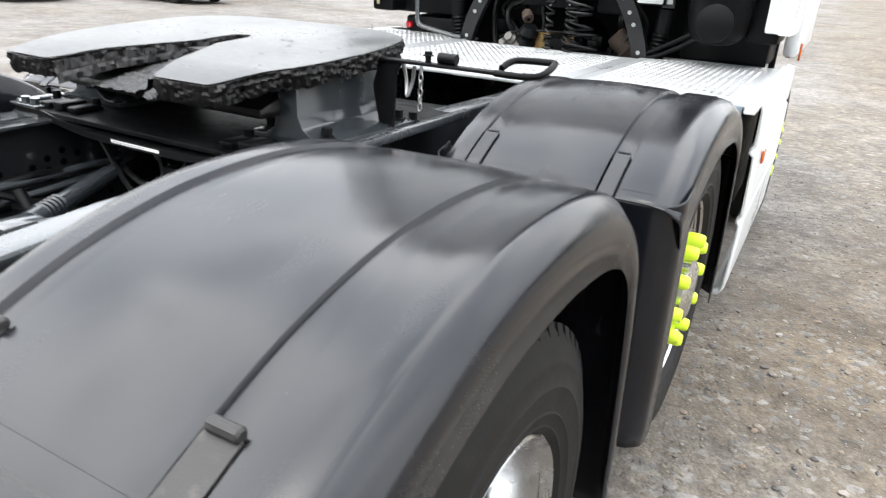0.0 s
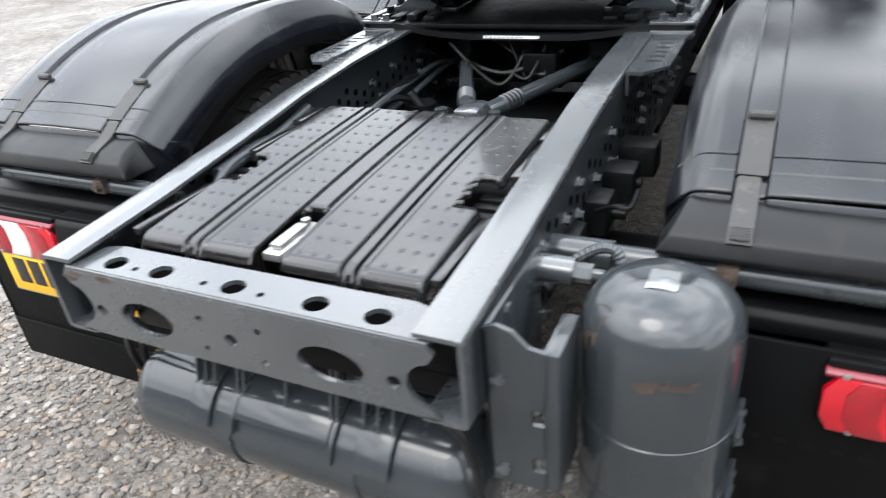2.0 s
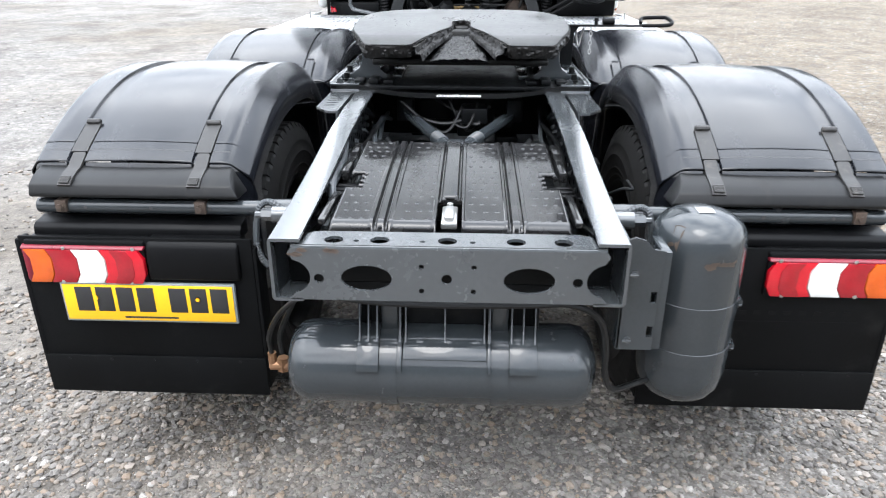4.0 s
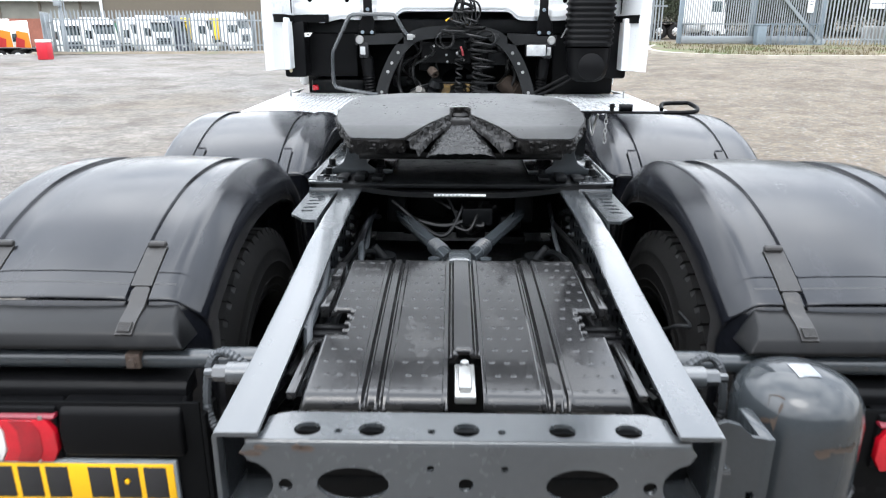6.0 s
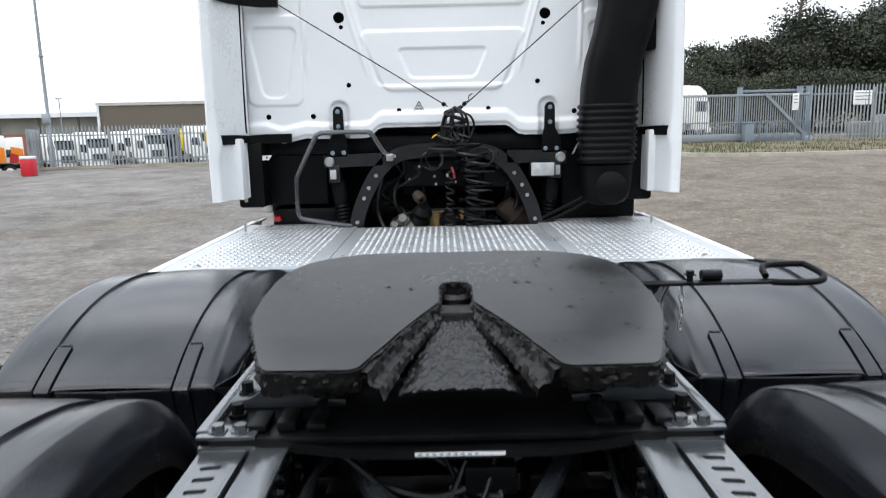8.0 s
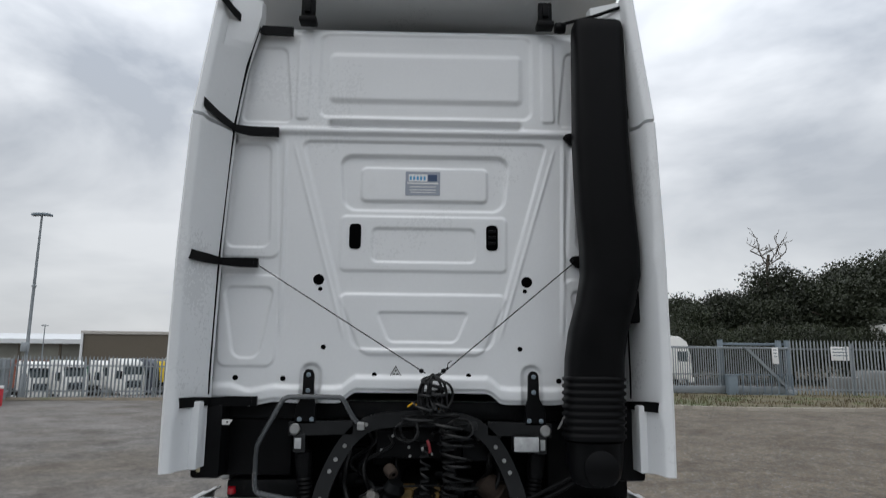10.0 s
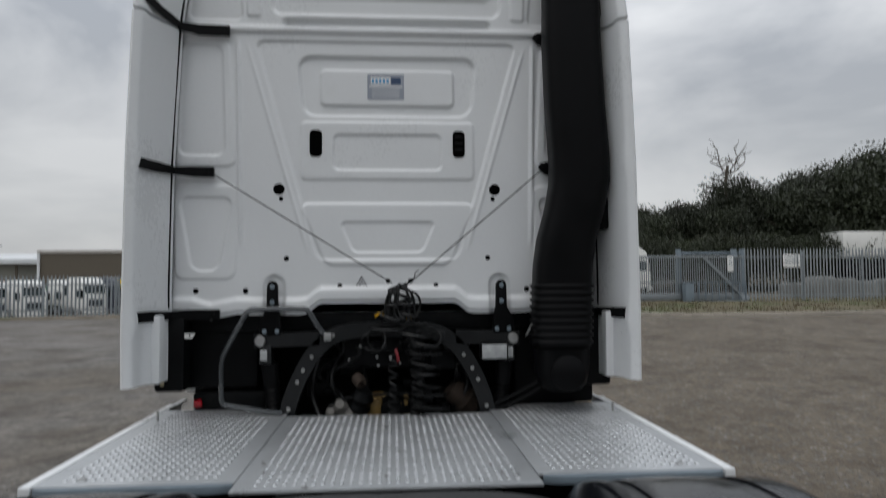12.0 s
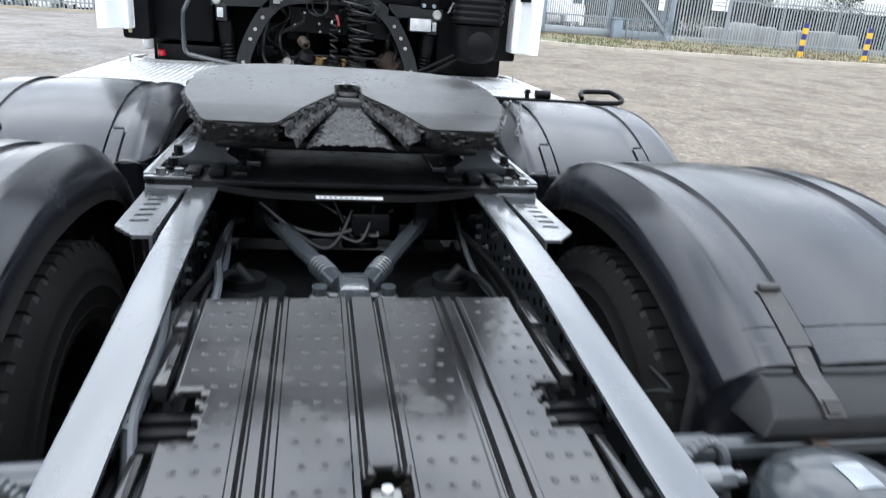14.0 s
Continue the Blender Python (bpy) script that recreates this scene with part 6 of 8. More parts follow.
def duct_body():
    bm = bmesh.new()
    keys = [(3.755, 0.965, 0.136, 0.100), (3.72, 0.967, 0.142, 0.108), (3.45, 0.968, 0.145, 0.115), (3.05, 0.968, 0.150, 0.120), (2.70, 0.982, 0.153, 0.122), (2.45, 1.000, 0.154, 0.122), (2.30, 1.000, 0.154, 0.122), (2.15, 0.970, 0.152, 0.122), (2.00, 0.926, 0.151, 0.122), (1.86, 0.904, 0.150, 0.120), (1.76, 0.900, 0.150, 0.120)]
    zs = np.linspace(3.755, 1.76, 60)
    rows = []
    for z in zs:
        cxs, hw, hd = (float(np.interp(-z, [-k[0] for k in keys], [k[i] for k in keys])) for i in (1, 2, 3))
        ring = []
        for q in range(40):
            t = 2 * math.pi * q / 40
            ct, st = math.cos(t), math.sin(t)
            p = 0.28
            x = cxs + hw * math.copysign(abs(ct) ** (2 * p), ct)
            y = DY + hd * math.copysign(abs(st) ** (2 * p), st)
            if st < -0.5 and z > 2.2:
                for gx in (-0.035, 0.045):
                    if abs(x - cxs - gx) < 0.012:
                        y += 0.006
            ring.append(bm.verts.new((x, y, z)))
        rows.append(ring)
    for a, c in zip(rows, rows[1:]):
        for q in range(40):
            bm.faces.new((a[q], a[(q + 1) % 40], c[(q + 1) % 40], c[q]))
    bm.faces.new(rows[0])
    return bm


part("pipe", duct_body(), BLACK, duct, smooth=50)
bm = bmesh.new()
rows = []
for k in range(37):
    z = 1.765 - 0.0090 * k
    wob = 0.009 if k % 4 in (1, 2) else -0.002
    rows.append([bm.verts.new((0.898 - 0.0002 * k + (0.152 + wob) * math.copysign(abs(math.cos(t)) ** 0.6, math.cos(t)), DY + (0.122 + wob) * math.copysign(abs(math.sin(t)) ** 0.6, math.sin(t)), z)) for t in (2 * math.pi * q / 36 for q in range(36))])
for a, c in zip(rows, rows[1:]):
    for q in range(36):
        bm.faces.new((a[q], a[(q + 1) % 36], c[(q + 1) % 36], c[q]))
part("bellows", bm, BLACK, duct, smooth=60)
bm = bmesh.new()
rows = []
for z, k in ((1.43, 1.0), (1.36, 0.98), (1.30, 0.95), (1.25, 0.86), (1.22, 0.70), (1.205, 0.45), (1.20, 0.1)):
    rows.append([bm.verts.new((0.898 + 0.150 * k * math.cos(t), DY + 0.02 + 0.13 * k * math.sin(t), z)) for t in (2 * math.pi * q / 30 for q in range(30))])
for a, c in zip(rows, rows[1:]):
    for q in range(30):
        bm.faces.new((a[q], a[(q + 1) % 30], c[(q + 1) % 30], c[q]))
bm.faces.new(rows[-1])
part("sump", bm, BLACK, duct, smooth=60)
bm = bmesh.new()
lathe([(0, 0.002), (0.085, 0.002), (0.088, 0.0), (0.09, -0.01)], (0.90, DY - 0.118, 1.31), (0, -1, 0.1), 24, bm)
part("inspection_cap", bm, BLACK, duct)
for z in (2.395, 3.115):
    x = 0.845 if z < 3 else 0.822
    bm = prism([(x - 0.035, z + 0.008), (x - 0.022, z + 0.030), (x + 0.0, z + 0.036), (x + 0.04, z + 0.036), (x + 0.04, z - 0.040), (x + 0.0, z - 0.030)], CY - 0.03, CY - 0.012, "y", bevel=0.003)
    bolt((x - 0.008, CY - 0.03, z + 0.006), (0, -1, 0), 0.009, 0.006, bm)
    part("lug", bm, BLACK, duct)
bm = tube([(1.145, 4.06, 3.30), (1.165, 4.05, 3.1), (1.175, 4.04, 2.8), (1.178, 4.04, 2.5), (1.172, 4.04, 2.25), (1.165, 4.05, 2.12)], 0.014, 8, 6)
for z in (3.28, 3.05, 2.42, 2.18):
    box(1.135, 1.185, 4.02, 4.09, z - 0.03, z + 0.03, 0.006, bm)
part("side_bar", bm, BLACK, duct)
for x0, y0, z0, z1 in ((1.10, 4.02, 2.05, 2.22), (1.09, 4.0, 3.18, 3.42)):
    part("side_bracket", box(x0, x0 + 0.06, y0, 4.10, z0, z1, 0.01), BLACK, duct)
bm = tube([(0.76, 4.14, 3.79), (0.80, 4.10, 3.80), (0.95, 4.05, 3.82), (1.09, 4.02, 3.86), (1.12, 4.0, 3.85), (1.125, 4.0, 3.82)], 0.010, 8, 6)
lathe([(0, -0.03), (0.03, -0.03), (0.035, 0), (0.03, 0.03), (0, 0.03)], (0.775, 4.14, 3.79), (1, 0, 0), 14, bm)
part("top_stay", bm, BLACK, duct)
bm = tube([(0.80, 4.10, 1.255), (0.70, 4.12, 1.20), (0.60, 4.15, 1.145), (0.53, 4.16, 1.11)], 0.011, 8, 4)
tube([(0.81, 4.10, 1.225), (0.71, 4.12, 1.165), (0.60, 4.15, 1.11), (0.53, 4.16, 1.095)], 0.011, 8, 4, bm)
part("drain_pipe", bm, BLACK, duct)
part("grey_strip", prism([(0.735, 1.555), (0.748, 1.562), (0.715, 1.495), (0.703, 1.492)], 4.05, 4.058, "y"), STEEL, duct)

# rear cab suspension and coiled air lines ---------------------------------
susp = thing("cab_suspension")
susp.parent = cab
SY = 4.14


def ribbon(pts, w, d, bm=None):
    """A flat bar in the plane across the truck, following points, w wide and d deep."""
    bm = bm or bmesh.new()
    P = curve_points([(x, 0, z) for x, z in pts], 6)
    rows = []
    for i, p in enumerate(P):
        t = (P[min(i + 1, len(P) - 1)] - P[max(i - 1, 0)]).normalized()
        nn = Vector((-t.z, 0, t.x))
        rows.append([bm.verts.new((p.x + nn.x * s * w / 2, SY + dy, p.z + nn.z * s * w / 2)) for s, dy in ((-1, 0), (1, 0), (1, d), (-1, d))])
    for a, c in zip(rows, rows[1:]):
        for j in range(4):
            bm.faces.new((a[j], a[(j + 1) % 4], c[(j + 1) % 4], c[j]))
    bm.faces.new(rows[0]), bm.faces.new(rows[-1])
    return bm


for sx in (1, -1):
    bm = ribbon([(CX + sx * 0.53, 1.085), (CX + sx * 0.505, 1.18), (CX + sx * 0.455, 1.30), (CX + sx * 0.38, 1.42), (CX + sx * 0.27, 1.505), (CX + sx * 0.10, 1.53), (CX, 1.53)], 0.080, 0.05)
    sharp_bevel(bm, 0.004)
    part("arch", bm, CAST_PAINT, susp)
    for x, z in ((0.52, 1.12), (0.475, 1.26), (0.40, 1.39), (0.29, 1.50), (0.445, 1.32)):
        part("rivet", lathe([(0.011, 0), (0.011, 0.006), (0, 0.007)], (CX + sx * x, SY, z), (0, -1, 0), 10), STEEL, susp)
    bm = ribbon([(CX + sx * 0.70, 1.475), (CX + sx * 0.55, 1.480), (CX + sx * 0.36, 1.485)], 0.072, 0.046)
    sharp_bevel(bm, 0.004)
    part("beam", bm, CAST_PAINT, susp)
    # rubber hinge plate on the wall
    outline = [(0.595, 1.50), (0.668, 1.50), (0.664, 1.585), (0.632, 1.645), (0.630, 1.765), (0.618, 1.785), (0.602, 1.790), (0.586, 1.785), (0.574, 1.765), (0.572, 1.645), (0.560, 1.60), (0.553, 1.50)]
    bm = prism([(CX + sx * (x + 0.004), z) for x, z in outline], CY - 0.060, CY - 0.028, "y", bevel=0.004)
    part("hinge_plate", bm, BLACK, susp)
    bm = bmesh.new()
    for x, z in ((0.606, 1.758), (0.606, 1.675), (0.580, 1.525), (0.645, 1.525)):
        lathe([(0.013, 0), (0.013, 0.004), (0.009, 0.007), (0, 0.007)], (CX + sx * x, CY - 0.060, z), (0, -1, 0), 12, bm)
    part("stud", bm, GALV_DARK, susp)["kind"] = "stuff"
    # damper leaning outwards, its lower half in a ribbed gaiter
    ribs = [(0.036 + 0.009 * (k % 2), 0.010 + 0.011 * k) for k in range(15)]
    bm = lathe([(0, 0)] + ribs + [(0.043, 0.178), (0.045, 0.29), (0.034, 0.30), (0.026, 0.31), (0.026, 0.36), (0, 0.36)], (CX + sx * 0.598, SY + 0.055, 1.06), (sx * 0.10, 0, 1), 18)
    part("damper", bm, BLACK, susp)
    bm = lathe([(0, 0.012), (0.024, 0.012), (0.030, 0.004), (0.030, 0)], (CX + sx * 0.665, SY - 0.01, 1.475), (0, -1, 0), 18)
    part("bush_cap", bm, STEEL, susp)
    bm = box(CX + sx * 0.645 - 0.018, CX + sx * 0.645 + 0.018, SY - 0.02, SY - 0.008, 1.375, 1.43, 0.003)
    part("tag", bm, LENS_GREY, susp, "pale label tag")
    part("strap_plate", box(CX + sx * 0.640 - 0.032, CX + sx * 0.640 + 0.032, SY - 0.007, SY + 0.004, 1.355, 1.455, 0.004), CAST_PAINT, susp)
part("work_lamp_body", box(CX + 0.482, CX + 0.632, SY - 0.06, SY + 0.0, 1.365, 1.456, 0.014), BLACK, susp)
part("work_lamp_glass", box(CX + 0.490, CX + 0.624, SY - 0.066, SY - 0.05, 1.372, 1.448, 0.018), LENS_GREY, susp)
part("cable_tie", rod((CX + 0.79, SY - 0.03, 1.505), (CX + 0.835, SY - 0.03, 1.590), 0.007, seg=8), LENS_WHITE, susp)
bm = box(CX + 0.268, CX + 0.300, SY - 0.020, SY - 0.004, 1.475, 1.520, 0.004)
part("hose_clip", bm, CAST_PAINT, susp)
# hoop guard
bm = tube([(CX - 0.55, SY - 0.02, 1.105), (CX - 0.62, SY - 0.03, 1.115), (CX - 0.80, SY - 0.03, 1.145), (CX - 0.845, SY - 0.03, 1.165), (CX - 0.856, SY - 0.03, 1.22), (CX - 0.856, SY - 0.03, 1.37), (CX - 0.835, SY - 0.03, 1.43), (CX - 0.745, SY - 0.03, 1.60), (CX - 0.715, SY - 0.03, 1.635), (CX - 0.66, SY - 0.03, 1.642), (CX - 0.46, SY - 0.03, 1.642), (CX - 0.415, SY - 0.03, 1.63), (CX - 0.36, SY - 0.02, 1.54), (CX - 0.31, SY - 0.01, 1.485)], 0.014, 10, 4)
part("hoop_guard", bm, PAINT, susp)
part("hose_clip", box(CX - 0.335, CX - 0.295, SY - 0.035, SY - 0.015, 1.475, 1.515, 0.004), STEEL, susp)

lines = thing("coiled_air_lines")
lines.parent = cab


def coil(top, bottom, r0, r1, turns, rr, wob, rnd):
    pts = []
    n = int(turns * 14)
    for i in range(n + 1):
        t = i / n
        a = 2 * math.pi * turns * t
        r = r0 + (r1 - r0) * t + wob * math.sin(3.1 * t * math.pi)
        pts.append(Vector(top).lerp(Vector(bottom), t) + Vector((r * math.cos(a), r * 0.8 * math.sin(a), 0.012 * math.sin(a * 0.5 + 1))))
    return tube(pts, rr, 6, 1, smooth_path=False)


rnd = random.Random(2)
for (top, bot, r0, r1, turns, rr, wob) in (((0.165, 4.05, 1.50), (0.205, 4.08, 1.05), 0.075, 0.088, 8.5, 0.0065, 0.016), ((0.130, 4.06, 1.50), (0.148, 4.08, 1.03), 0.034, 0.036, 15, 0.0075, 0.004), ((0.015, 4.06, 1.40), (0.012, 4.09, 1.03), 0.021, 0.024, 12, 0.0065, 0.003),
                                          ((0.05, 4.05, 1.76), (-0.03, 4.04, 1.49), 0.03, 0.095, 4.5, 0.0075, 0.014), ((0.055, 4.03, 1.75), (0.13, 4.05, 1.47), 0.025, 0.085, 5.5, 0.0075, 0.014)):
    part("coil", coil(top, bot, r0, r1, turns, rr, wob, rnd), HOSE, lines)
for x, z, w, h in ((-0.085, 1.475, 0.062, 0.050), (-0.070, 1.490, 0.045, 0.060), (0.190, 1.49, 0.07, 0.05)):
    part("loop", tube([(x + w * math.cos(t), 4.03 + 0.03 * math.sin(2 * t), z + h * math.sin(t)) for t in np.linspace(0.4, 6.6, 15)], 0.0062, 6, 3), HOSE, lines)
for x, z in ((-0.055, 1.612), (0.085, 1.588)):
    part("yellow_sleeve", tube([(x - 0.025, 4.05, z - 0.012), (x, 4.04, z + 0.006), (x + 0.022, 4.05, z - 0.006)], 0.0045, 7, 4), YELLOW, lines, "yellow plastic sleeve")
for k in range(13):
    a = rnd.uniform(0, 2 * math.pi)
    w = rnd.uniform(0.03, 0.085)
    pts = [(0.05, 4.05, 1.74 + rnd.uniform(0, 0.03)), (0.05 + w * math.cos(a), 4.03 + 0.04 * math.sin(a), 1.72), (0.05 + 1.3 * w * math.cos(a), 4.03, 1.66 - rnd.uniform(0, 0.06)), (0.05 + 0.7 * w * math.cos(a + 0.6), 4.03 + 0.03 * math.sin(a), 1.62 - rnd.uniform(0, 0.05)), (0.05, 4.06, 1.68)]
    part("loop", tube(pts, 0.0055 + 0.002 * rnd.random(), 6, 7), HOSE, lines)
part("red_coupling", tube([(0.024, 4.0, 1.435), (0.034, 3.99, 1.41), (0.040, 3.99, 1.375)], 0.008), surface("red_plastic", (0.15, 0.006, 0.010), 0.5), lines)
part("small_tag", box(-0.006, 0.006, 3.99, 4.0, 1.385, 1.402, 0.002), STEEL, lines)
for a, b in (((-0.915, 4.13, 2.345), (0.010, 4.09, 1.772)), ((0.832, 4.14, 2.390), (0.085, 4.09, 1.760))):
    part("hanger_wire", rod(a, b, 0.0034, seg=6), VOID, lines)
for x, z in ((-0.012, 1.785), (0.105, 1.785)):
    part("wire_clip", lathe([(0, -0.014), (0.012, -0.008), (0.014, 0), (0.012, 0.008), (0, 0.014)], (x, 4.09, z), (0, 0, 1), 10), BLACK, lines)
part("wire_spring", tube([(0.085, 4.09, 1.76), (0.10, 4.08, 1.79), (0.125, 4.08, 1.80), (0.13, 4.08, 1.825), (0.15, 4.09, 1.84)], 0.003, 5, 5), HOSE, lines)

# dark engine bay under the cab
bay = thing("engine_bay", (0, -0.065, -0.02))
bay.scale = (1.045, 1.045, 1.045)
bay.parent = truck
part("bulkhead", box(CX - 1.16, CX + 1.16, 4.72, 4.76, 0.6, 1.58, 0.01), BLACK, bay)
part("left_box", box(CX - 1.17, CX - 0.70, 4.26, 4.7, 1.22, 1.58, 0.02), BLACK, bay)
part("battery_lid", box(CX - 1.05, CX - 0.66, 4.28, 4.6, 1.10, 1.20, 0.02), DIRTY, bay)
part("right_box", box(CX + 0.70, CX + 1.15, 4.30, 4.7, 1.10, 1.58, 0.02), BLACK, bay)
part("red_cap", lathe([(0, 0.03), (0.02, 0.03), (0.025, 0), (0, 0)], (CX - 1.02, 4.28, 1.13), (0, -0.3, 1), 12), LENS_RED, bay)
bm = lathe([(0, -0.1), (0.10, -0.08), (0.13, 0.0), (0.12, 0.2), (0.16, 0.3), (0.16, 0.45), (0, 0.45)], (0.02, 4.28, 1.06), (0, 1, 0.1), 20)
part("bell_housing", bm, DIRTY, bay)
bm = box(-0.135, 0.10, 4.24, 4.34, 1.00, 1.175, 0.015)
box(-0.130, -0.045, 4.19, 4.25, 1.00, 1.165, 0.016, bm)
box(0.035, 0.095, 4.20, 4.25, 1.00, 1.150, 0.014, bm)
box(-0.05, 0.04, 4.22, 4.25, 1.00, 1.06, 0.010, bm)
for x, z in ((-0.115, 1.145), (-0.062, 1.145), (-0.115, 1.07), (0.05, 1.13), (0.08, 1.13)):
    bolt((x, 4.19 if x < 0 else 4.20, z), (0, -1, 0), 0.009, 0.010, bm)
part("gearbox", bm, CASTING, bay)
part("gearbox_rail", tube([(-0.33, 4.17, 1.13), (-0.20, 4.16, 1.178), (-0.10, 4.16, 1.186), (0.14, 4.16, 1.186), (0.17, 4.17, 1.15)], 0.007, 7, 5), DIRTY, bay)
bm = bmesh.new()
for x, y, z, rr in ((-0.31, 4.20, 1.09, 0.036), (-0.265, 4.18, 1.125, 0.040), (-0.22, 4.20, 1.075, 0.045), (-0.185, 4.21, 1.12, 0.030), (-0.25, 4.19, 1.05, 0.05)):
    lathe([(0, -rr), (rr * 0.7, -rr), (rr, -rr * 0.6), (rr, rr * 0.4), (rr * 0.6, rr * 0.7), (rr * 0.6, rr), (0, rr)], (x, y, z), (x + 0.2, -1, 0.5), 12, bm)
box(-0.33, -0.17, 4.22, 4.30, 1.0, 1.12, 0.02, bm)
part("shift_housing", bm, DIRTY_ALLOY, bay, "dirty cast aluminium housing")
part("breather", lathe([(0.012, 0), (0.030, 0), (0.034, 0.02), (0.030, 0.06), (0.012, 0.06)], (-0.185, 4.20, 1.275), (0.5, -0.6, -0.5), 14), FLAKE, bay)
part("brake_chamber", lathe([(0, 0), (0.06, 0), (0.07, 0.03), (0.07, 0.10), (0.078, 0.11), (0.07, 0.13), (0.065, 0.18), (0, 0.19)], (0.33, 4.30, 1.20), (0.75, 0.1, -0.7), 18), FLAKE, bay, "rusty round brake chamber")
panel = part("valve_panel", box(-0.255, 0.10, 4.26, 4.29, 1.315, 1.465, 0.01), BLACK, bay)
for x, z in ((-0.225, 1.36), (-0.075, 1.375), (-0.068, 1.328), (-0.165, 1.435), (0.05, 1.34)):
    part("panel_stud", bolt((x, 4.26, z), (0, -1, 0), 0.006, 0.010), STEEL, panel)
part("cover_bracket", holed([(-1.115, 1.525), (-1.005, 1.525), (-1.025, 1.498), (-1.09, 1.498)], [oval(-1.08, 1.512, 0.006), oval(-1.035, 1.512, 0.006)], 4.12, 4.13, "y"), LENS_WHITE, bay)
for k in range(26):
    x, z = rnd.uniform(-0.45, 0.45), rnd.uniform(1.02, 1.48)
    s = rnd.uniform(0.025, 0.075)
    y = rnd.uniform(4.25, 4.55)
    part("engine_fitting", box(x - s, x + s, y - s, y + s, z - s * 0.7, z + s * 0.7, 0.012), DIRTY, bay)
for k in range(9):
    x = rnd.choice((-1, 1)) * rnd.uniform(0.2, 0.45)
    pts = [(x + rnd.uniform(-0.12, 0.12), 4.22 + rnd.uniform(0, 0.15), z) for z in (1.04, 1.16, 1.28, 1.40, 1.52)]
    part("engine_hose", tube(pts, rnd.uniform(0.008, 0.016), 7, 5), HOSE, bay)
bm = lathe([(0, 0), (0.05, 0), (0.06, 0.02), (0.05, 0.05), (0.06, 0.08), (0.04, 0.12), (0, 0.12)], (-0.17, 4.20, 1.10), (0.3, -0.4, 1), 16)
part("oil_filter", bm, DIRTY, bay)
part("cab_step_panel", box(1.17, 1.25, 4.74, 6.2, 1.12, 1.50, 0.03), WHITE, bay)
part("cab_step_panel", box(-1.25, -1.17, 4.74, 6.2, 1.12, 1.50, 0.03), WHITE, bay)
part("side_repeater", box(1.25, 1.262, 4.86, 4.91, 1.10, 1.20, 0.006), LENS_AMBER, bay)


# ---- loose stones ----
def stone_shape(rnd):
    tmp = bmesh.new()
    bmesh.ops.create_icosphere(tmp, subdivisions=1, radius=1)
    co = [v.co * rnd.uniform(0.72, 1.15) for v in tmp.verts]
    tris = [[v.index for v in f.verts] for f in tmp.faces]
    tmp.free()
    return co, tris


rnd = random.Random(17)
shapes = [stone_shape(rnd) for _ in range(9)]
verts, faces = [], []


def strew(n, x0, x1, y0, y1, big, keep=None):
    for _ in range(n):
        x, y = rnd.uniform(x0, x1), rnd.uniform(y0, y1)
        if keep and not keep(x, y):
            continue
        s = 0.0035 + big * rnd.random() ** 3.2
        co, tris = rnd.choice(shapes)
        m = Matrix.Rotation(rnd.uniform(0, 6.28), 3, "Z") @ Matrix.Diagonal((1, rnd.uniform(0.6, 1), rnd.uniform(0.4, 0.75)))
        k = len(verts)
        verts.extend((x + q.x * s, y + q.y * s, s * 0.18 + q.z * s) for q in (m @ v for v in co))
        faces.extend((a + k, b + k, c + k) for a, b, c in tris)


strew(40000, -2.3, 2.3, -0.75, 1.0, 0.0165)
strew(5000, -2.6, 2.6, 1.0, 1.6, 0.020)
strew(5000, -3.6, 3.6, -0.9, 4.0, 0.018, lambda x, y: abs(x) > 1.3)
strew(14000, 1.25, 5.0, 1.0, 8.0, 0.008)
strew(3000, -7, -1.3, 1.0, 9.0, 0.016)
me = bpy.data.meshes.new("loose_stones")
me.from_pydata(verts, [], faces)
me.materials.append(STONE)
stones_ob = new("loose_stones", me)
tagged(stones_ob, "loose grey and brown gravel stones on the yard", "gravel", kind="stuff")


# ---- fences ----
def pale_mesh(h):
    bm = bmesh.new()
    w = 0.034
    lo = [bm.verts.new((x, y, 0)) for x, y in ((-w, 0.012), (-w * 0.4, 0), (w * 0.4, 0), (w, 0.012))]
    hi = [bm.verts.new((x, y, h - 0.12)) for x, y in ((-w, 0.012), (-w * 0.4, 0), (w * 0.4, 0), (w, 0.012))]
    tip = [bm.verts.new((x, 0.004, h + d)) for x, d in ((-w * 0.5, -0.03), (0, 0), (w * 0.5, -0.03))]
    for i in range(3):
        bm.faces.new((lo[i], lo[i + 1], hi[i + 1], hi[i]))
    bm.faces.new((hi[0], hi[1], tip[0]))
    bm.faces.new((hi[1], hi[2], tip[2], tip[1], tip[0]))
    bm.faces.new((hi[2], hi[3], tip[2]))
    g = bmesh.ops.extrude_face_region(bm, geom=bm.faces[:])
    bmesh.ops.translate(bm, vec=(0, 0.006, 0), verts=[v for v in g["geom"] if isinstance(v, bmesh.types.BMVert)])
    bmesh.ops.recalc_face_normals(bm, faces=bm.faces)
    me = bpy.data.meshes.new("pale")
    bm.to_mesh(me)
    bm.free()
    me.materials.append(GALV)
    return me


PALES = {}


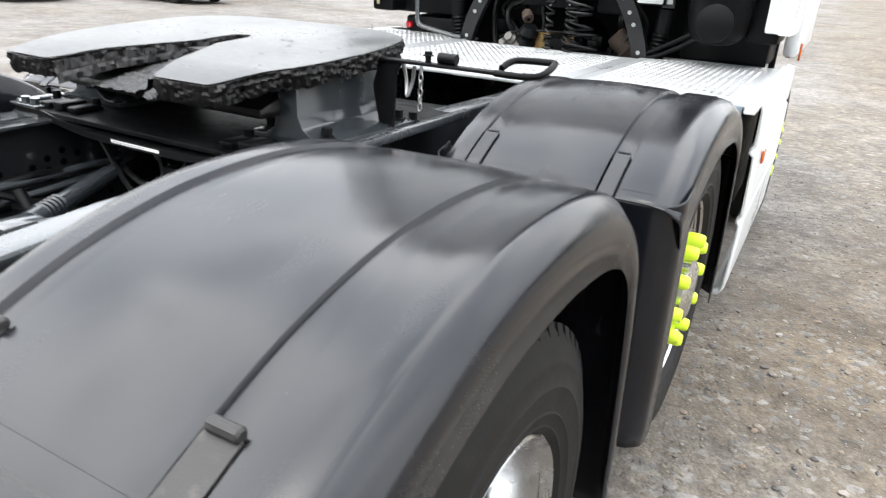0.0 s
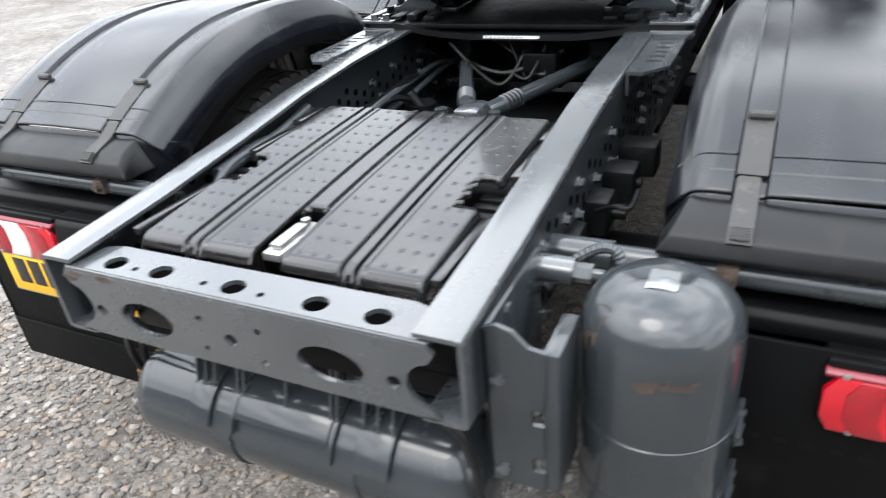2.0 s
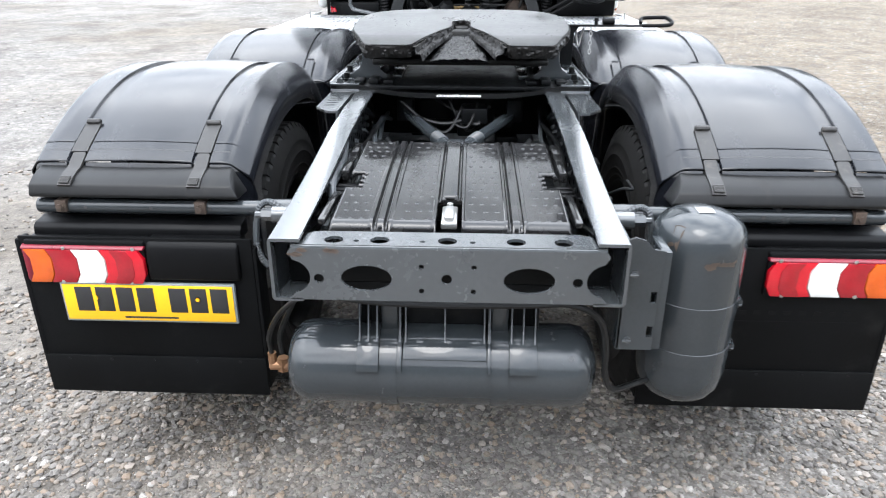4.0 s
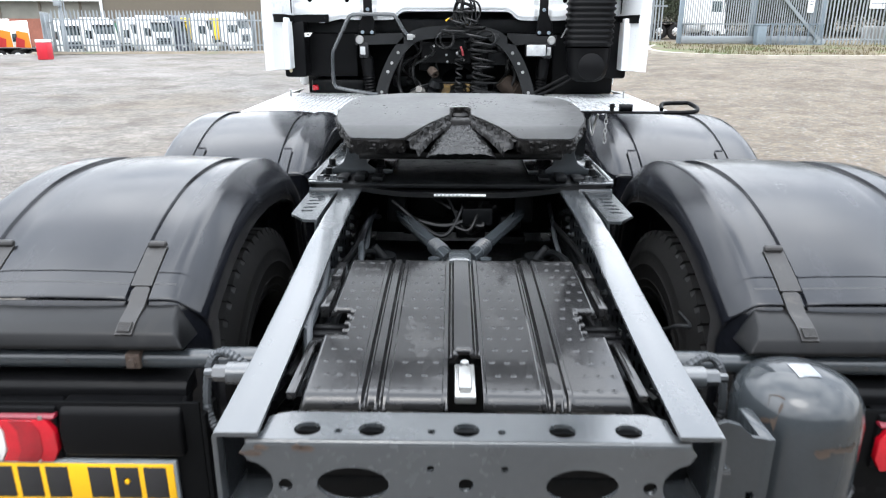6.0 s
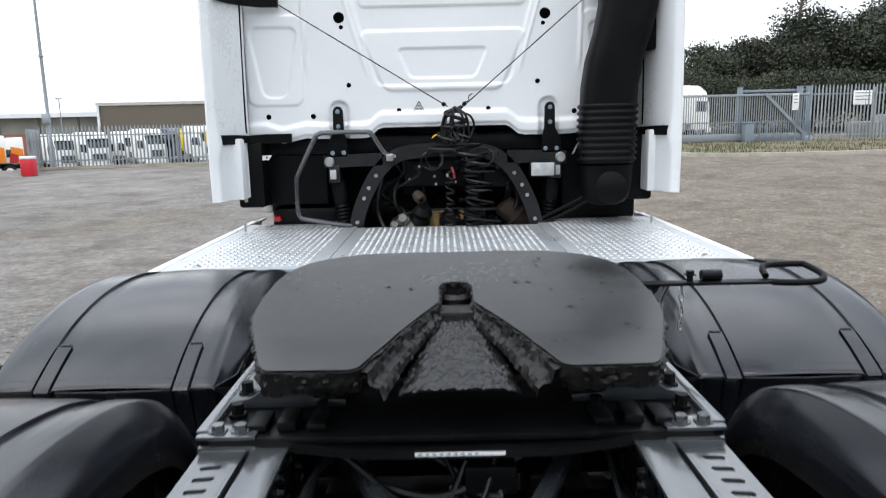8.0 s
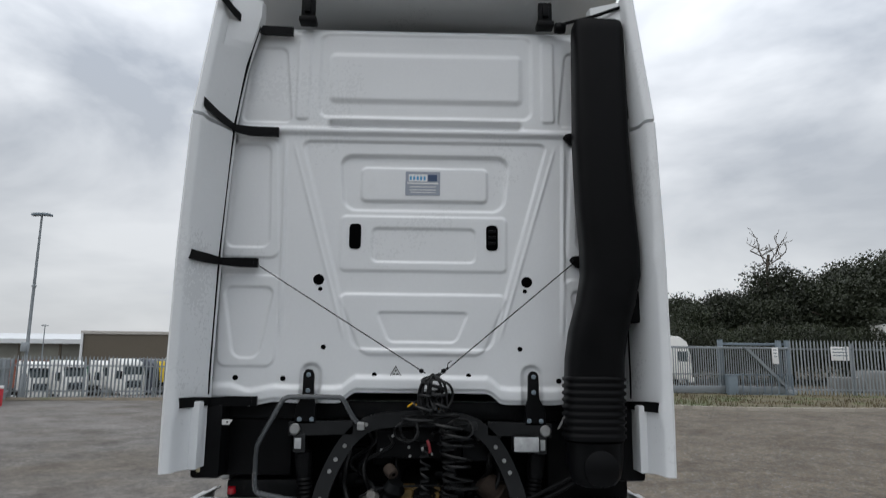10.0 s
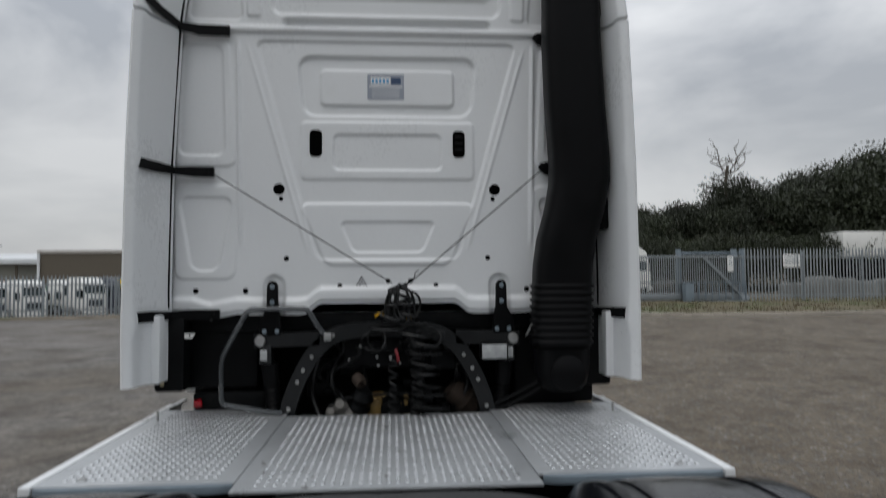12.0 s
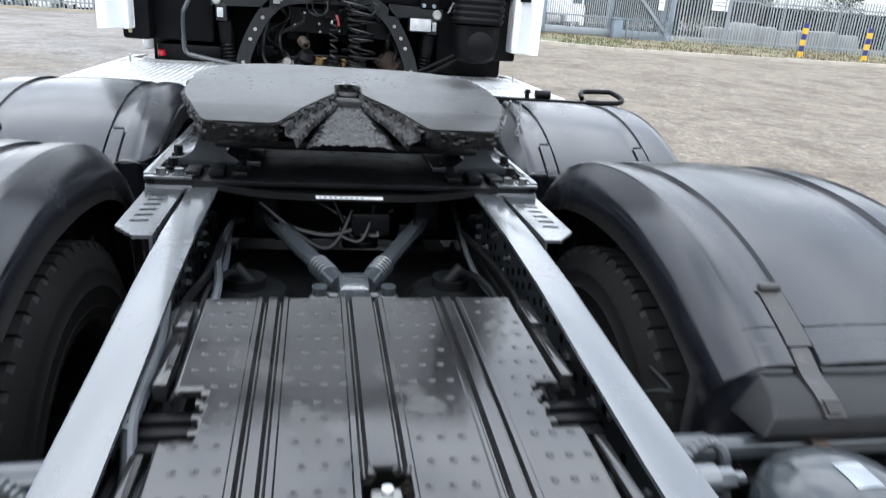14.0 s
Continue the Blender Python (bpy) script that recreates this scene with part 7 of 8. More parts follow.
def fence(x0, y0, x1, y1, h, label, gap=0.15, name="palisade_fence", base=0.0):
    f = thing(name, (x0, y0, base + rise(y0, x0)))
    a = math.atan2(y1 - y0, x1 - x0)
    f.rotation_euler = (0, 0, a)
    L = math.hypot(x1 - x0, y1 - y0)
    tagged(f, label, "fence")
    me = PALES.setdefault(h, pale_mesh(h))
    r = random.Random(int(abs(x0 * 10)))
    for i in range(int(L / gap)):
        p = new("pale", me)
        p.parent = f
        p.location = (gap * (i + 0.5), r.uniform(-0.003, 0.003), 0.05 + r.uniform(-0.01, 0.01))
        p.rotation_euler = (0, r.uniform(-0.006, 0.006), 0)
    for z in (0.35, h - 0.35):
        part("rail", box(0, L, 0.02, 0.065, z - 0.03, z + 0.03), GALV, f)
    for i in range(int(L / 2.75) + 1):
        part("post", box(2.75 * i - 0.05, 2.75 * i + 0.05, 0.065, 0.13, 0, h - 0.1, 0.01), GALV, f)
    return f


fence(-16.95, 29.15, -5.0, 31.6, 1.74, "galvanised palisade fence in front of parked lorries")
fence(-16.95, 29.05, -15.50, 25.9, 1.62, "galvanised palisade gate leaf standing open", name="palisade_gate", gap=0.13)
fence(15.95, 30.5, 34.0, 29.4, 2.45, "galvanised palisade fence along a dry verge")
fence(4.0, 34.5, 10.0, 33.2, 2.3, "galvanised palisade fence behind the sliding gate")
fence(-27.0, 15.6, -15.6, 20.5, 2.2, "pale galvanised palisade fence behind parked cars", gap=0.105)

SOIL = surface("bare_soil", (0.15, 0.125, 0.09), 0.95, var=0.4, scale=1.5, grain=30, bump=0.8, second=(0.09, 0.10, 0.05), second_at=0.55, second_scale=0.8, soft=0.15)
bm = bmesh.new()
rows = []
for i in range(60):
    t = i / 59
    x, y = -17.6 + 12.8 * t, 28.75 + 2.5 * t
    w = 0.5 + 0.25 * noise.noise(Vector((x * 0.8, 0, 0)))
    rows.append([bm.verts.new((x, y - w + 0.1, 0.005)), bm.verts.new((x, y - 0.25 * w, 0.10 + 0.05 * noise.noise(Vector((x * 1.7, 5, 0))))), bm.verts.new((x, y + 0.55, 0.08)), bm.verts.new((x, y + 1.1, -0.02))])
for a, c in zip(rows, rows[1:]):
    for i in range(3):
        bm.faces.new((a[i], c[i], c[i + 1], a[i + 1]))
soil = finish("soil_bank", bm, SOIL, smooth=60)
soil.location.z = rise(29.5)
tagged(soil, "low bank of bare soil and weeds under the fence", "soil", kind="structure")

gate = thing("sliding_gate", (0, 0, rise(30, 15)))
tagged(gate, "galvanised sliding gate with close bars and a diagonal brace", "gate")
part("bottom_beam", box(9.9, 15.9, 30.42, 30.56, 0.16, 0.48, 0.02), GALV, gate)
part("top_beam", box(9.9, 15.9, 30.44, 30.54, 2.08, 2.18, 0.01), GALV, gate)
part("mid_rail", box(9.9, 15.9, 30.46, 30.52, 0.95, 1.0), GALV, gate)
me = bpy.data.meshes.new("bar")
bm = box(-0.018, 0.018, -0.018, 0.018, 0.45, 2.1)
bm.to_mesh(me)
bm.free()
me.materials.append(GALV)
for i in range(58):
    p = new("bar", me)
    p.parent, p.location = gate, (9.98 + 0.102 * i, 30.49, 0)
bm = prism([(13.90, 2.14), (14.02, 2.20), (15.98, 0.26), (15.86, 0.20)], 30.36, 30.42, "y")
part("brace", bm, GALV, gate)
bm = box(15.7, 16.1, 30.3, 30.55, 0.03, 0.34, 0.04)
part("foot", bm, GALV, gate)
for x, w in ((9.85, 0.09), (12.95, 0.09), (15.55, 0.10), (15.95, 0.10)):
    p = thing("gate_post", (x, 30.62, rise(30, 15)))
    tagged(p, "grey-blue painted steel gate post", "gate post", group="gate posts")
    part("post", box(-w, w, -w, w, 0, 2.45, 0.01), GALV_DARK, p)
    part("cap", box(-w - 0.01, w + 0.01, -w - 0.01, w + 0.01, 2.45, 2.48, 0.005), GALV_DARK, p)
head = thing("gate_header", (0, 0, rise(30, 15)))
tagged(head, "grey-blue steel beam over the gate guide posts", "beam")
part("beam", box(12.95, 15.95, 30.72, 30.80, 2.25, 2.36, 0.01), GALV_DARK, head)
rail_low = thing("guard_railing", (0, 0, rise(30, 15)))
tagged(rail_low, "low grey-blue steel guard railing beside the gate", "railing")
for z in (0.15, 0.98):
    part("rail", box(13.3, 15.8, 30.05, 30.10, z - 0.025, z + 0.025), GALV_DARK, rail_low)
for i in range(9):
    part("upright", box(13.3 + 0.31 * i, 13.34 + 0.31 * i, 30.05, 30.10, 0, 1.0), GALV_DARK, rail_low)
cabinet = thing("gate_motor_cabinet", (0, 0, rise(30, 15)))
tagged(cabinet, "grey-blue steel gate motor cabinet", "cabinet")
part("body", box(12.95, 13.35, 29.9, 30.3, 0, 0.92, 0.03), GALV_DARK, cabinet)
part("lid", box(12.93, 13.37, 29.88, 30.32, 0.92, 0.97, 0.02), GALV_DARK, cabinet)
for x0, x1, z0, z1, lab in ((17.75, 18.55, 1.62, 2.22, "white blank sign board fixed to the fence"), (15.15, 15.42, 1.45, 2.15, "small white notice fixed to the gate")):
    s = thing("sign_board", (0, 0, rise(30, 15)))
    tagged(s, lab, "sign")
    part("board", box(x0, x1, (30.36 if x0 > 17 else 30.40), (30.39 if x0 > 17 else 30.43), z0, z1, 0.005), STICKER, s)
    for k in range(3):
        part("text_bar", box(x0 + 0.06, x1 - 0.06, (30.353 if x0 > 17 else 30.393), (30.36 if x0 > 17 else 30.40), z1 - 0.12 - 0.14 * k, z1 - 0.08 - 0.14 * k), GALV_DARK, s)

# ---- plain long block, added unseen behind the camera to darken rear-facing reflections ----
rear_block = thing("depot_building", (0, -17, 0))
tagged(rear_block, "plain grey-clad block added unseen behind the yard to dim rear-facing reflections", "building")
CLADDING = surface("grey_cladding", (0.17, 0.18, 0.185), 0.55, var=0.12, scale=0.6, grain=12, bump=0.05)
part("wall", box(-34, 34, -8, 0, -0.1, 6.6, 0.0), CLADDING, rear_block)
part("roof", prism([(-8.3, 6.6), (0.3, 6.6), (-4, 7.7)], -34.3, 34.3, "x"), GALV_DARK, rear_block)

# ---- verge and kerb ----
GRASSY = surface("dry_verge", (0.105, 0.085, 0.045), 0.9, var=0.5, scale=1.2, grain=25, bump=0.8, second=(0.075, 0.10, 0.035), second_at=0.5, second_scale=0.6, soft=0.15)
CONCRETE = surface("kerb_concrete", (0.36, 0.33, 0.28), 0.85, var=0.2, scale=2, grain=40, bump=0.3, by_object=0.1)
line = [(8.6, 29.8), (7.7, 27.5), (7.6, 25.2), (8.1, 23.6), (9.6, 22.7), (12, 22.5), (16, 22.9), (22, 23.6), (30, 24.6), (42, 26)]
pts = curve_points([(x, y, 0) for x, y in line], 6)
bm = bmesh.new()
vs = [bm.verts.new((p.x, p.y + 0.06, 0.10 + rise(p.y, p.x))) for p in pts] + [bm.verts.new((42, 33, 0.14 + rise(33, 20))), bm.verts.new((8.6, 33, 0.14 + rise(33, 20)))]
bm.faces.new(vs)
bmesh.ops.triangulate(bm, faces=bm.faces)
verge = finish("grass_verge", bm, GRASSY, smooth=0)
tagged(verge, "dry patchy grass verge with bare earth", "grass", kind="structure")
bm = bmesh.new()
r = random.Random(6)
for _ in range(9000):
    x, y = r.uniform(8.3, 36), r.uniform(22.9, 31.5)
    if y < float(np.interp(x, [p[0] for p in line[3:]], [p[1] for p in line[3:]])) + 0.25 or noise.noise(Vector((x * 0.5, y * 0.7, 0))) < -0.1:
        continue
    h, a = r.uniform(0.04, 0.16), r.uniform(0, 6.28)
    v = [bm.verts.new((x + 0.02 * math.cos(a) * k, y + 0.02 * math.sin(a) * k, 0.10 + rise(y, x))) for k in (-1, 1)] + [bm.verts.new((x + r.uniform(-0.05, 0.05), y, 0.10 + rise(y, x) + h))]
    bm.faces.new(v)
blades = finish("grass_tufts", bm, GRASSY, smooth=0)
tagged(blades, "short dry grass tufts on the verge", "grass", kind="stuff")
kerb = thing("kerb")
tagged(kerb, "pale concrete kerb edging the verge", "kerb", kind="structure")
fine = []
for a, c in zip(pts, pts[1:]):
    n = max(1, int((c - a).length / 0.9))
    fine += [a.lerp(c, i / n) for i in range(n)]
for a, c in zip(fine, fine[1:]):
    d = (c - a).normalized()
    nn = Vector((d.y, -d.x, 0)) * 0.075
    bm = bmesh.new()
    e = a.lerp(c, 0.985)
    q = [a - nn, a + nn, e + nn, e - nn]
    lo = [bm.verts.new((p.x, p.y, rise(p.y, p.x) - 0.02)) for p in q]
    hi = [bm.verts.new((p.x, p.y, rise(p.y, p.x) + 0.125)) for p in q]
    bm.faces.new(hi)
    for i in range(4):
        bm.faces.new((lo[i], lo[(i + 1) % 4], hi[(i + 1) % 4], hi[i]))
    part("kerbstone", bm, CONCRETE, kerb, smooth=0)

BOLL_Y = surface("bollard_yellow", (0.62, 0.36, 0.02), 0.5, var=0.1)
BOLL_B = surface("bollard_blue", (0.02, 0.025, 0.12), 0.5, var=0.1)
first = thing("bollard", (18.8, 25.0, 0.10 + rise(25, 20)))
tagged(first, "yellow and dark blue banded steel bollard on the verge", "bollard", group="bollards on the verge")
zs = [0, 0.22, 0.44, 0.66, 0.88, 1.10, 1.28]
for i in range(6):
    part("band", lathe([(0, zs[i]), (0.10, zs[i]), (0.10, zs[i + 1]), (0, zs[i + 1])], (0, 0, 0), (0, 0, 1), 16), (BOLL_Y, BOLL_B)[i % 2], first)
copy_thing(first, pose(21.8, 25.1, 0.10 + rise(25, 20)))

# ---- left side: lamp posts, red cabin, hut, lorries, buildings ----
def lamp_post(x, y, h, r, label):
    p = thing("lamp_post", (x, y, land(x, y)))
    tagged(p, label, "lamp post", group="lamp posts")
    bm = lathe([(r * 1.6, 0), (r * 1.6, 0.9), (r, 1.0), (r * 0.85, h * 0.62), (r * 0.6, h)], (0, 0, 0), (0, 0, 1), 14)
    part("mast", bm, GALV, p)
    part("collar", lathe([(r * 0.9, -0.05), (r * 1.35, -0.03), (r * 1.35, 0.03), (r * 0.9, 0.05)], (0, 0, h * 0.60), (0, 0, 1), 14), GALV, p)
    part("switch_box", box(-0.16, 0.16, -0.25, -0.08, 1.95, 2.35, 0.02), GALV, p)
    for s in (-1, 1):
        bm = prism([(0.02, h - 0.02), (0.04, h + 0.10), (0.42, h + 0.06), (0.42, h - 0.04)], -0.16, 0.16, "y", bevel=0.02)
        if s < 0:
            flip(bm)
        part("floodlight", bm, GALV_DARK, p)
    return p


lamp_post(-17.45, 31.0, 8.05, 0.075, "tall galvanised lamp post with two floodlights")
lamp_post(-52.9, 97.0, 10.5, 0.10, "distant galvanised lamp post")
red = thing("red_cabinet", (-15.40, 25.7, rise(25.7)))
tagged(red, "red cabinet with a white top at the yard's edge", "cabinet")
part("body", box(-0.2, 0.2, -0.2, 0.2, 0, 0.62, 0.02), surface("red_paint", (0.50, 0.015, 0.03), 0.4, var=0.1), red)
part("lid", box(-0.21, 0.21, -0.21, 0.21, 0.62, 0.73, 0.03), STICKER, red)

ORANGE = surface("orange_livery", (0.75, 0.22, 0.01), 0.4, var=0.05, bump=0)
CRIMSON = surface("red_livery", (0.45, 0.02, 0.02), 0.4, var=0.05, bump=0)
FADED = surface("yellow_livery", (0.80, 0.58, 0.03), 0.4, var=0.05, bump=0)
CREAM = surface("white_livery", (0.74, 0.74, 0.71), 0.4, var=0.05, bump=0)
DARKBLUE = surface("dark_livery", (0.05, 0.06, 0.08), 0.35, var=0.05, bump=0)


def lorry(label, body=CREAM, stripe=None, box_body=None):
    """A parked cab-over tractor, nose towards -y, about 2.5 m wide and 3.6 m high."""
    t = thing("parked_lorry")
    tagged(t, label, "lorry", group="parked lorries")
    bm = prism([(-1.15, 0.55), (-1.22, 1.3), (-1.12, 2.2), (-0.85, 3.15), (-0.3, 3.55), (0.9, 3.6), (0.9, 1.0), (0.2, 0.9), (0.2, 0.55)], -1.22, 1.22, "x", bevel=0.09, seg=2)
    part("cab", bm, body, t, smooth=40)
    bm = prism([(-1.165, 1.75), (-1.105, 2.36), (-0.955, 2.85), (-0.92, 2.85), (-1.06, 2.36), (-1.10, 1.75)], -1.05, 1.05, "x", bevel=0.02)
    part("windscreen", bm, GLASS_DARK, t)
    for s in (1, -1):
        part("side_window", box(1.215, 1.235, -0.85, -0.1, 1.80, 2.5, 0.008) if s > 0 else box(-1.235, -1.215, -0.85, -0.1, 1.80, 2.5, 0.008), GLASS_DARK, t)
        part("mirror", box(s * 1.38 - 0.09, s * 1.38 + 0.09, -1.12, -1.0, 1.75, 2.45, 0.03), BLACK, t)
        part("headlamp", box(s * 0.95 - 0.18, s * 0.95 + 0.18, -1.25, -1.17, 0.72, 0.92, 0.02), LENS_WHITE, t)
        for y in (-0.35, 2.4, 3.6):
            w = lathe([(0, -0.15), (0.28, -0.15), (0.3, -0.14), (0.50, -0.12), (0.50, 0.12), (0.3, 0.14), (0.28, 0.10), (0.1, 0.08), (0, 0.08)], (s * 1.05, y, 0.5), (s, 0, 0), 20)
            tyre = part("wheel", w, RUBBER, t)
            part("hub", lathe([(0, 0.16), (0.16, 0.16), (0.27, 0.145), (0.27, 0.10)], (s * 1.05, y, 0.5), (s, 0, 0), 16), ALLOY, tyre)
        part("fuel_tank", box(s * 0.95 - 0.22, s * 0.95 + 0.22, 0.6, 1.7, 0.45, 0.95, 0.08), STEEL if stripe is None else body, t)
    bm = box(-0.75, 0.75, -1.24, -1.15, 0.98, 1.62, 0.02)
    g = part("grille", bm, BLACK, t)
    for k in range(4):
        part("grille_bar", box(-0.72, 0.72, -1.262, -1.235, 1.05 + 0.15 * k, 1.10 + 0.15 * k, 0.008), GALV_DARK, g)
    part("bumper", box(-1.22, 1.22, -1.27, -0.9, 0.35, 0.72, 0.05), body, t)
    part("sun_visor", box(-1.05, 1.05, -1.15, -0.92, 2.86, 2.98, 0.02), BLACK, t)
    part("chassis", box(-0.42, 0.42, 0.2, 4.2, 0.72, 1.0, 0.02), BLACK, t)
    part("rear_wing", box(-1.2, 1.2, 2.0, 3.9, 1.04, 1.12, 0.03), BLACK, t)
    if stripe:
        for s in (1, -1):
            part("livery_panel", prism([(-0.35, 1.15), (0.88, 1.15), (0.80, 2.55), (-0.10, 2.75)], 1.222 if s > 0 else -1.235, 1.235 if s > 0 else -1.222, "x"), stripe, t)
            part("livery_wedge", prism([(-0.30, 1.20), (0.35, 1.20), (0.45, 1.95), (-0.18, 2.2)], 1.236 if s > 0 else -1.245, 1.245 if s > 0 else -1.236, "x"), CRIMSON, t)
    if box_body:
        part("load_body", box(-1.22, 1.22, 1.0, 5.6, 1.15, 3.1, 0.03), box_body, t)
    return t


def park(t, x, y, turn, copies=()):
    t.matrix_basis = pose(x, y, land(x, y), 0, 0, turn)
    for cx, cy, ct in copies:
        copy_thing(t, pose(cx, cy, land(cx, cy), 0, 0, ct))


park(lorry("white tractor unit parked behind the fence, dark windscreen"), -35.3, 64.0, 60, ((-32.6, 64.5, 60), (-27.8, 65.5, 62), (-23.3, 67.0, 64)))
park(lorry("white tractor unit with green load body behind the fence", CREAM, None, surface("green_panel", (0.04, 0.14, 0.09), 0.5)), -30.4, 67.2, 60)
park(lorry("dark blue-grey tractor unit parked behind the fence", DARKBLUE), -26.0, 67.5, 60, ((-24.6, 69.5, 60),))
park(lorry("white lorry with yellow load body behind the fence", CREAM, None, FADED), -20.8, 67.0, 78)
park(lorry("white tractor unit with orange and red side livery", CREAM, ORANGE), -38.25, 56.5, -56, ((-38.85, 59.9, -56), (-39.4, 63.4, -56), (-37.6, 53.1, -56)))
ROOF = surface("pale_roof_sheet", (0.62, 0.64, 0.65), 0.5, var=0.1, scale=0.05, grain=1, bump=0)
CLAD = surface("brown_cladding", (0.105, 0.088, 0.064), 0.6, var=0.12, scale=0.08, grain=2, bump=0.1)
CLAD2 = surface("grey_green_cladding", (0.17, 0.17, 0.145), 0.6, var=0.4, scale=0.10, grain=0.6, bump=0)
BRICK = surface("red_brick_far", (0.24, 0.09, 0.06), 0.8, var=0.3, scale=0.3, grain=4, bump=0)
wh = thing("warehouse", (0, 0, rise(120)))
tagged(wh, "large brown clad warehouse with flat roof beyond the fence", "warehouse")
part("wall", box(-59, -18, 120, 160, -6, 5.1), CLAD, wh)
part("parapet", box(-59.2, -17.8, 119.8, 160.2, 4.9, 5.4), surface("parapet", (0.40, 0.38, 0.35), 0.6), wh)
part("rain_pipe", box(-59.1, -58.7, 119.7, 119.95, -6, 5.0), ROOF, wh)
w2 = thing("long_shed", (0, 0, rise(126)))
tagged(w2, "long low industrial shed with pale sheet roof", "shed")
part("wall", box(-150, -59.5, 126, 200, -6, 3.3), CLAD2, w2)
part("brick_base", box(-86, -59.5, 125.7, 126, -6, 0.3), BRICK, w2)
bm = prism([(124.5, 3.2), (124.5, 4.0), (150, 6.0), (200, 6.0), (200, 3.2)], -150, -59.3, "x")
part("roof", bm, ROOF, w2, smooth=0)
for k in range(12):
    part("wall_panel", box(-145 + 7.2 * k, -144.6 + 7.2 * k, 125.85, 126, 0.3, 3.2), CLAD, w2)
hill = thing("far_hill", (0, 0, rise(830)))
tagged(hill, "hazy wooded hill on the horizon", "hill", kind="structure")
bm = bmesh.new()
xs = np.linspace(-900, 500, 60)
top = [0.0 + 26 * math.exp(-((x + 600) / 110) ** 2) + 3 * noise.noise(Vector((x * 0.012, 3, 0))) for x in xs]
a = [bm.verts.new((x, 800, -8)) for x in xs]
b = [bm.verts.new((x, 830, h)) for x, h in zip(xs, top)]
c = [bm.verts.new((x, 890, -8)) for x in xs]
for i in range(59):
    bm.faces.new((a[i], a[i + 1], b[i + 1], b[i]))
    bm.faces.new((b[i], b[i + 1], c[i + 1], c[i]))
part("slope", bm, surface("hazy_wood", (0.16, 0.19, 0.20), 0.9, var=0.2, scale=0.02, grain=0.2, bump=0), hill)

# ---- right side: woodland behind the fence ----
def leafy(name, seed, clumps, n, spread, size):
    r = random.Random(seed)
    cs = []
    for _ in range(clumps):
        a, q = r.uniform(0, 6.28), math.sqrt(r.random())
        z = r.uniform(0.25, 1.0)
        k = spread * (1.05 - 0.75 * max(0, z - 0.45) / 0.55)
        cs.append((Vector((q * k * math.cos(a), q * k * math.sin(a), z)), r.uniform(0.10, 0.20)))
    v, f = [], []
    for _ in range(n):
        c, rad = r.choice(cs)
        d = Vector((r.gauss(0, 1), r.gauss(0, 1), r.gauss(0, 0.8))).normalized() * rad * (0.45 + 0.65 * r.random())
        p = c + d
        u = Vector((r.gauss(0, 1), r.gauss(0, 1), r.gauss(0, 1))).normalized()
        w = u.cross(Vector((r.gauss(0, 1), r.gauss(0, 1), r.gauss(0, 1)))).normalized()
        s = size * r.uniform(0.6, 1.4)
        k = len(v)
        v += [p - u * s, p + w * s * 0.6, p + u * s, p - w * s * 0.6]
        f.append((k, k + 1, k + 2, k + 3))
    me = bpy.data.meshes.new(name)
    me.from_pydata([tuple(q) for q in v], [], f)
    me.materials.append(LEAF)
    return me


def tree(seed, label, clumps=30, n=7500, spread=0.42):
    t = thing("tree")
    tagged(t, label, "tree", group="woodland trees")
    r = random.Random(seed)
    bm = tube([(0, 0, -0.05), (0.01, 0, 0.25), (0.0, 0.01, 0.5), (0.02, 0, 0.8)], 0.022, 8, 4)
    for _ in range(9):
        a, z = r.uniform(0, 6.28), r.uniform(0.25, 0.7)
        tube([(0, 0, z), (0.12 * math.cos(a), 0.12 * math.sin(a), z + 0.08), (0.3 * math.cos(a), 0.3 * math.sin(a), z + 0.17)], 0.009, 5, 3, bm)
    part("trunk", bm, BARK, t)
    c = new("crown", leafy("crown", seed, clumps, int(n * 1.7), spread, 0.0125))
    c.parent = t
    return t


def scaled(x, y, h, turn, wide=1.0):
    return pose(x, y, rise(y, x), 0, 0, turn) @ Matrix.Diagonal((h * wide, h * wide, h, 1))


kinds = [tree(31, "dense green broadleaf tree in woodland", 60, 19000, 0.46), tree(32, "green broadleaf tree with open crown", 44, 15000, 0.40), tree(33, "dark green rounded tree", 70, 20000, 0.52)]
spots = [(18, 47, 5.6), (21, 49, 6.6), (23.5, 47.5, 6.2), (26.2, 50, 8.8), (29, 47, 7.6), (31.5, 50, 8.8), (34, 47.5, 9.4), (37, 50, 11.2), (40, 47, 10.6), (43, 50, 11.4), (46.5, 48, 11), (50, 50, 11.6), (54, 48, 12), (20, 54, 6.8), (24.5, 55, 7.2), (29, 55, 8.4), (34, 56, 9.8), (39, 56, 11), (45, 56, 12), (16, 52, 5.8), (58, 52, 12), (62, 49, 12), (13.5, 55, 6.2)]
r = random.Random(9)
for i, (x, y, h) in enumerate(spots):
    h *= 0.86
    if i < 3:
        kinds[i].matrix_basis = scaled(x, y, h, r.uniform(0, 360), 1.15)
    else:
        copy_thing(kinds[i % 3], pose(x, y, rise(y, x), 0, 0, r.uniform(0, 360)) @ Matrix.Diagonal((1.1 * h / (0.86 * spots[i % 3][2]), 1.1 * h / (0.86 * spots[i % 3][2]), h / (0.86 * spots[i % 3][2]), 1)))
bm = bmesh.new()
r = random.Random(14)
v, f = [], []
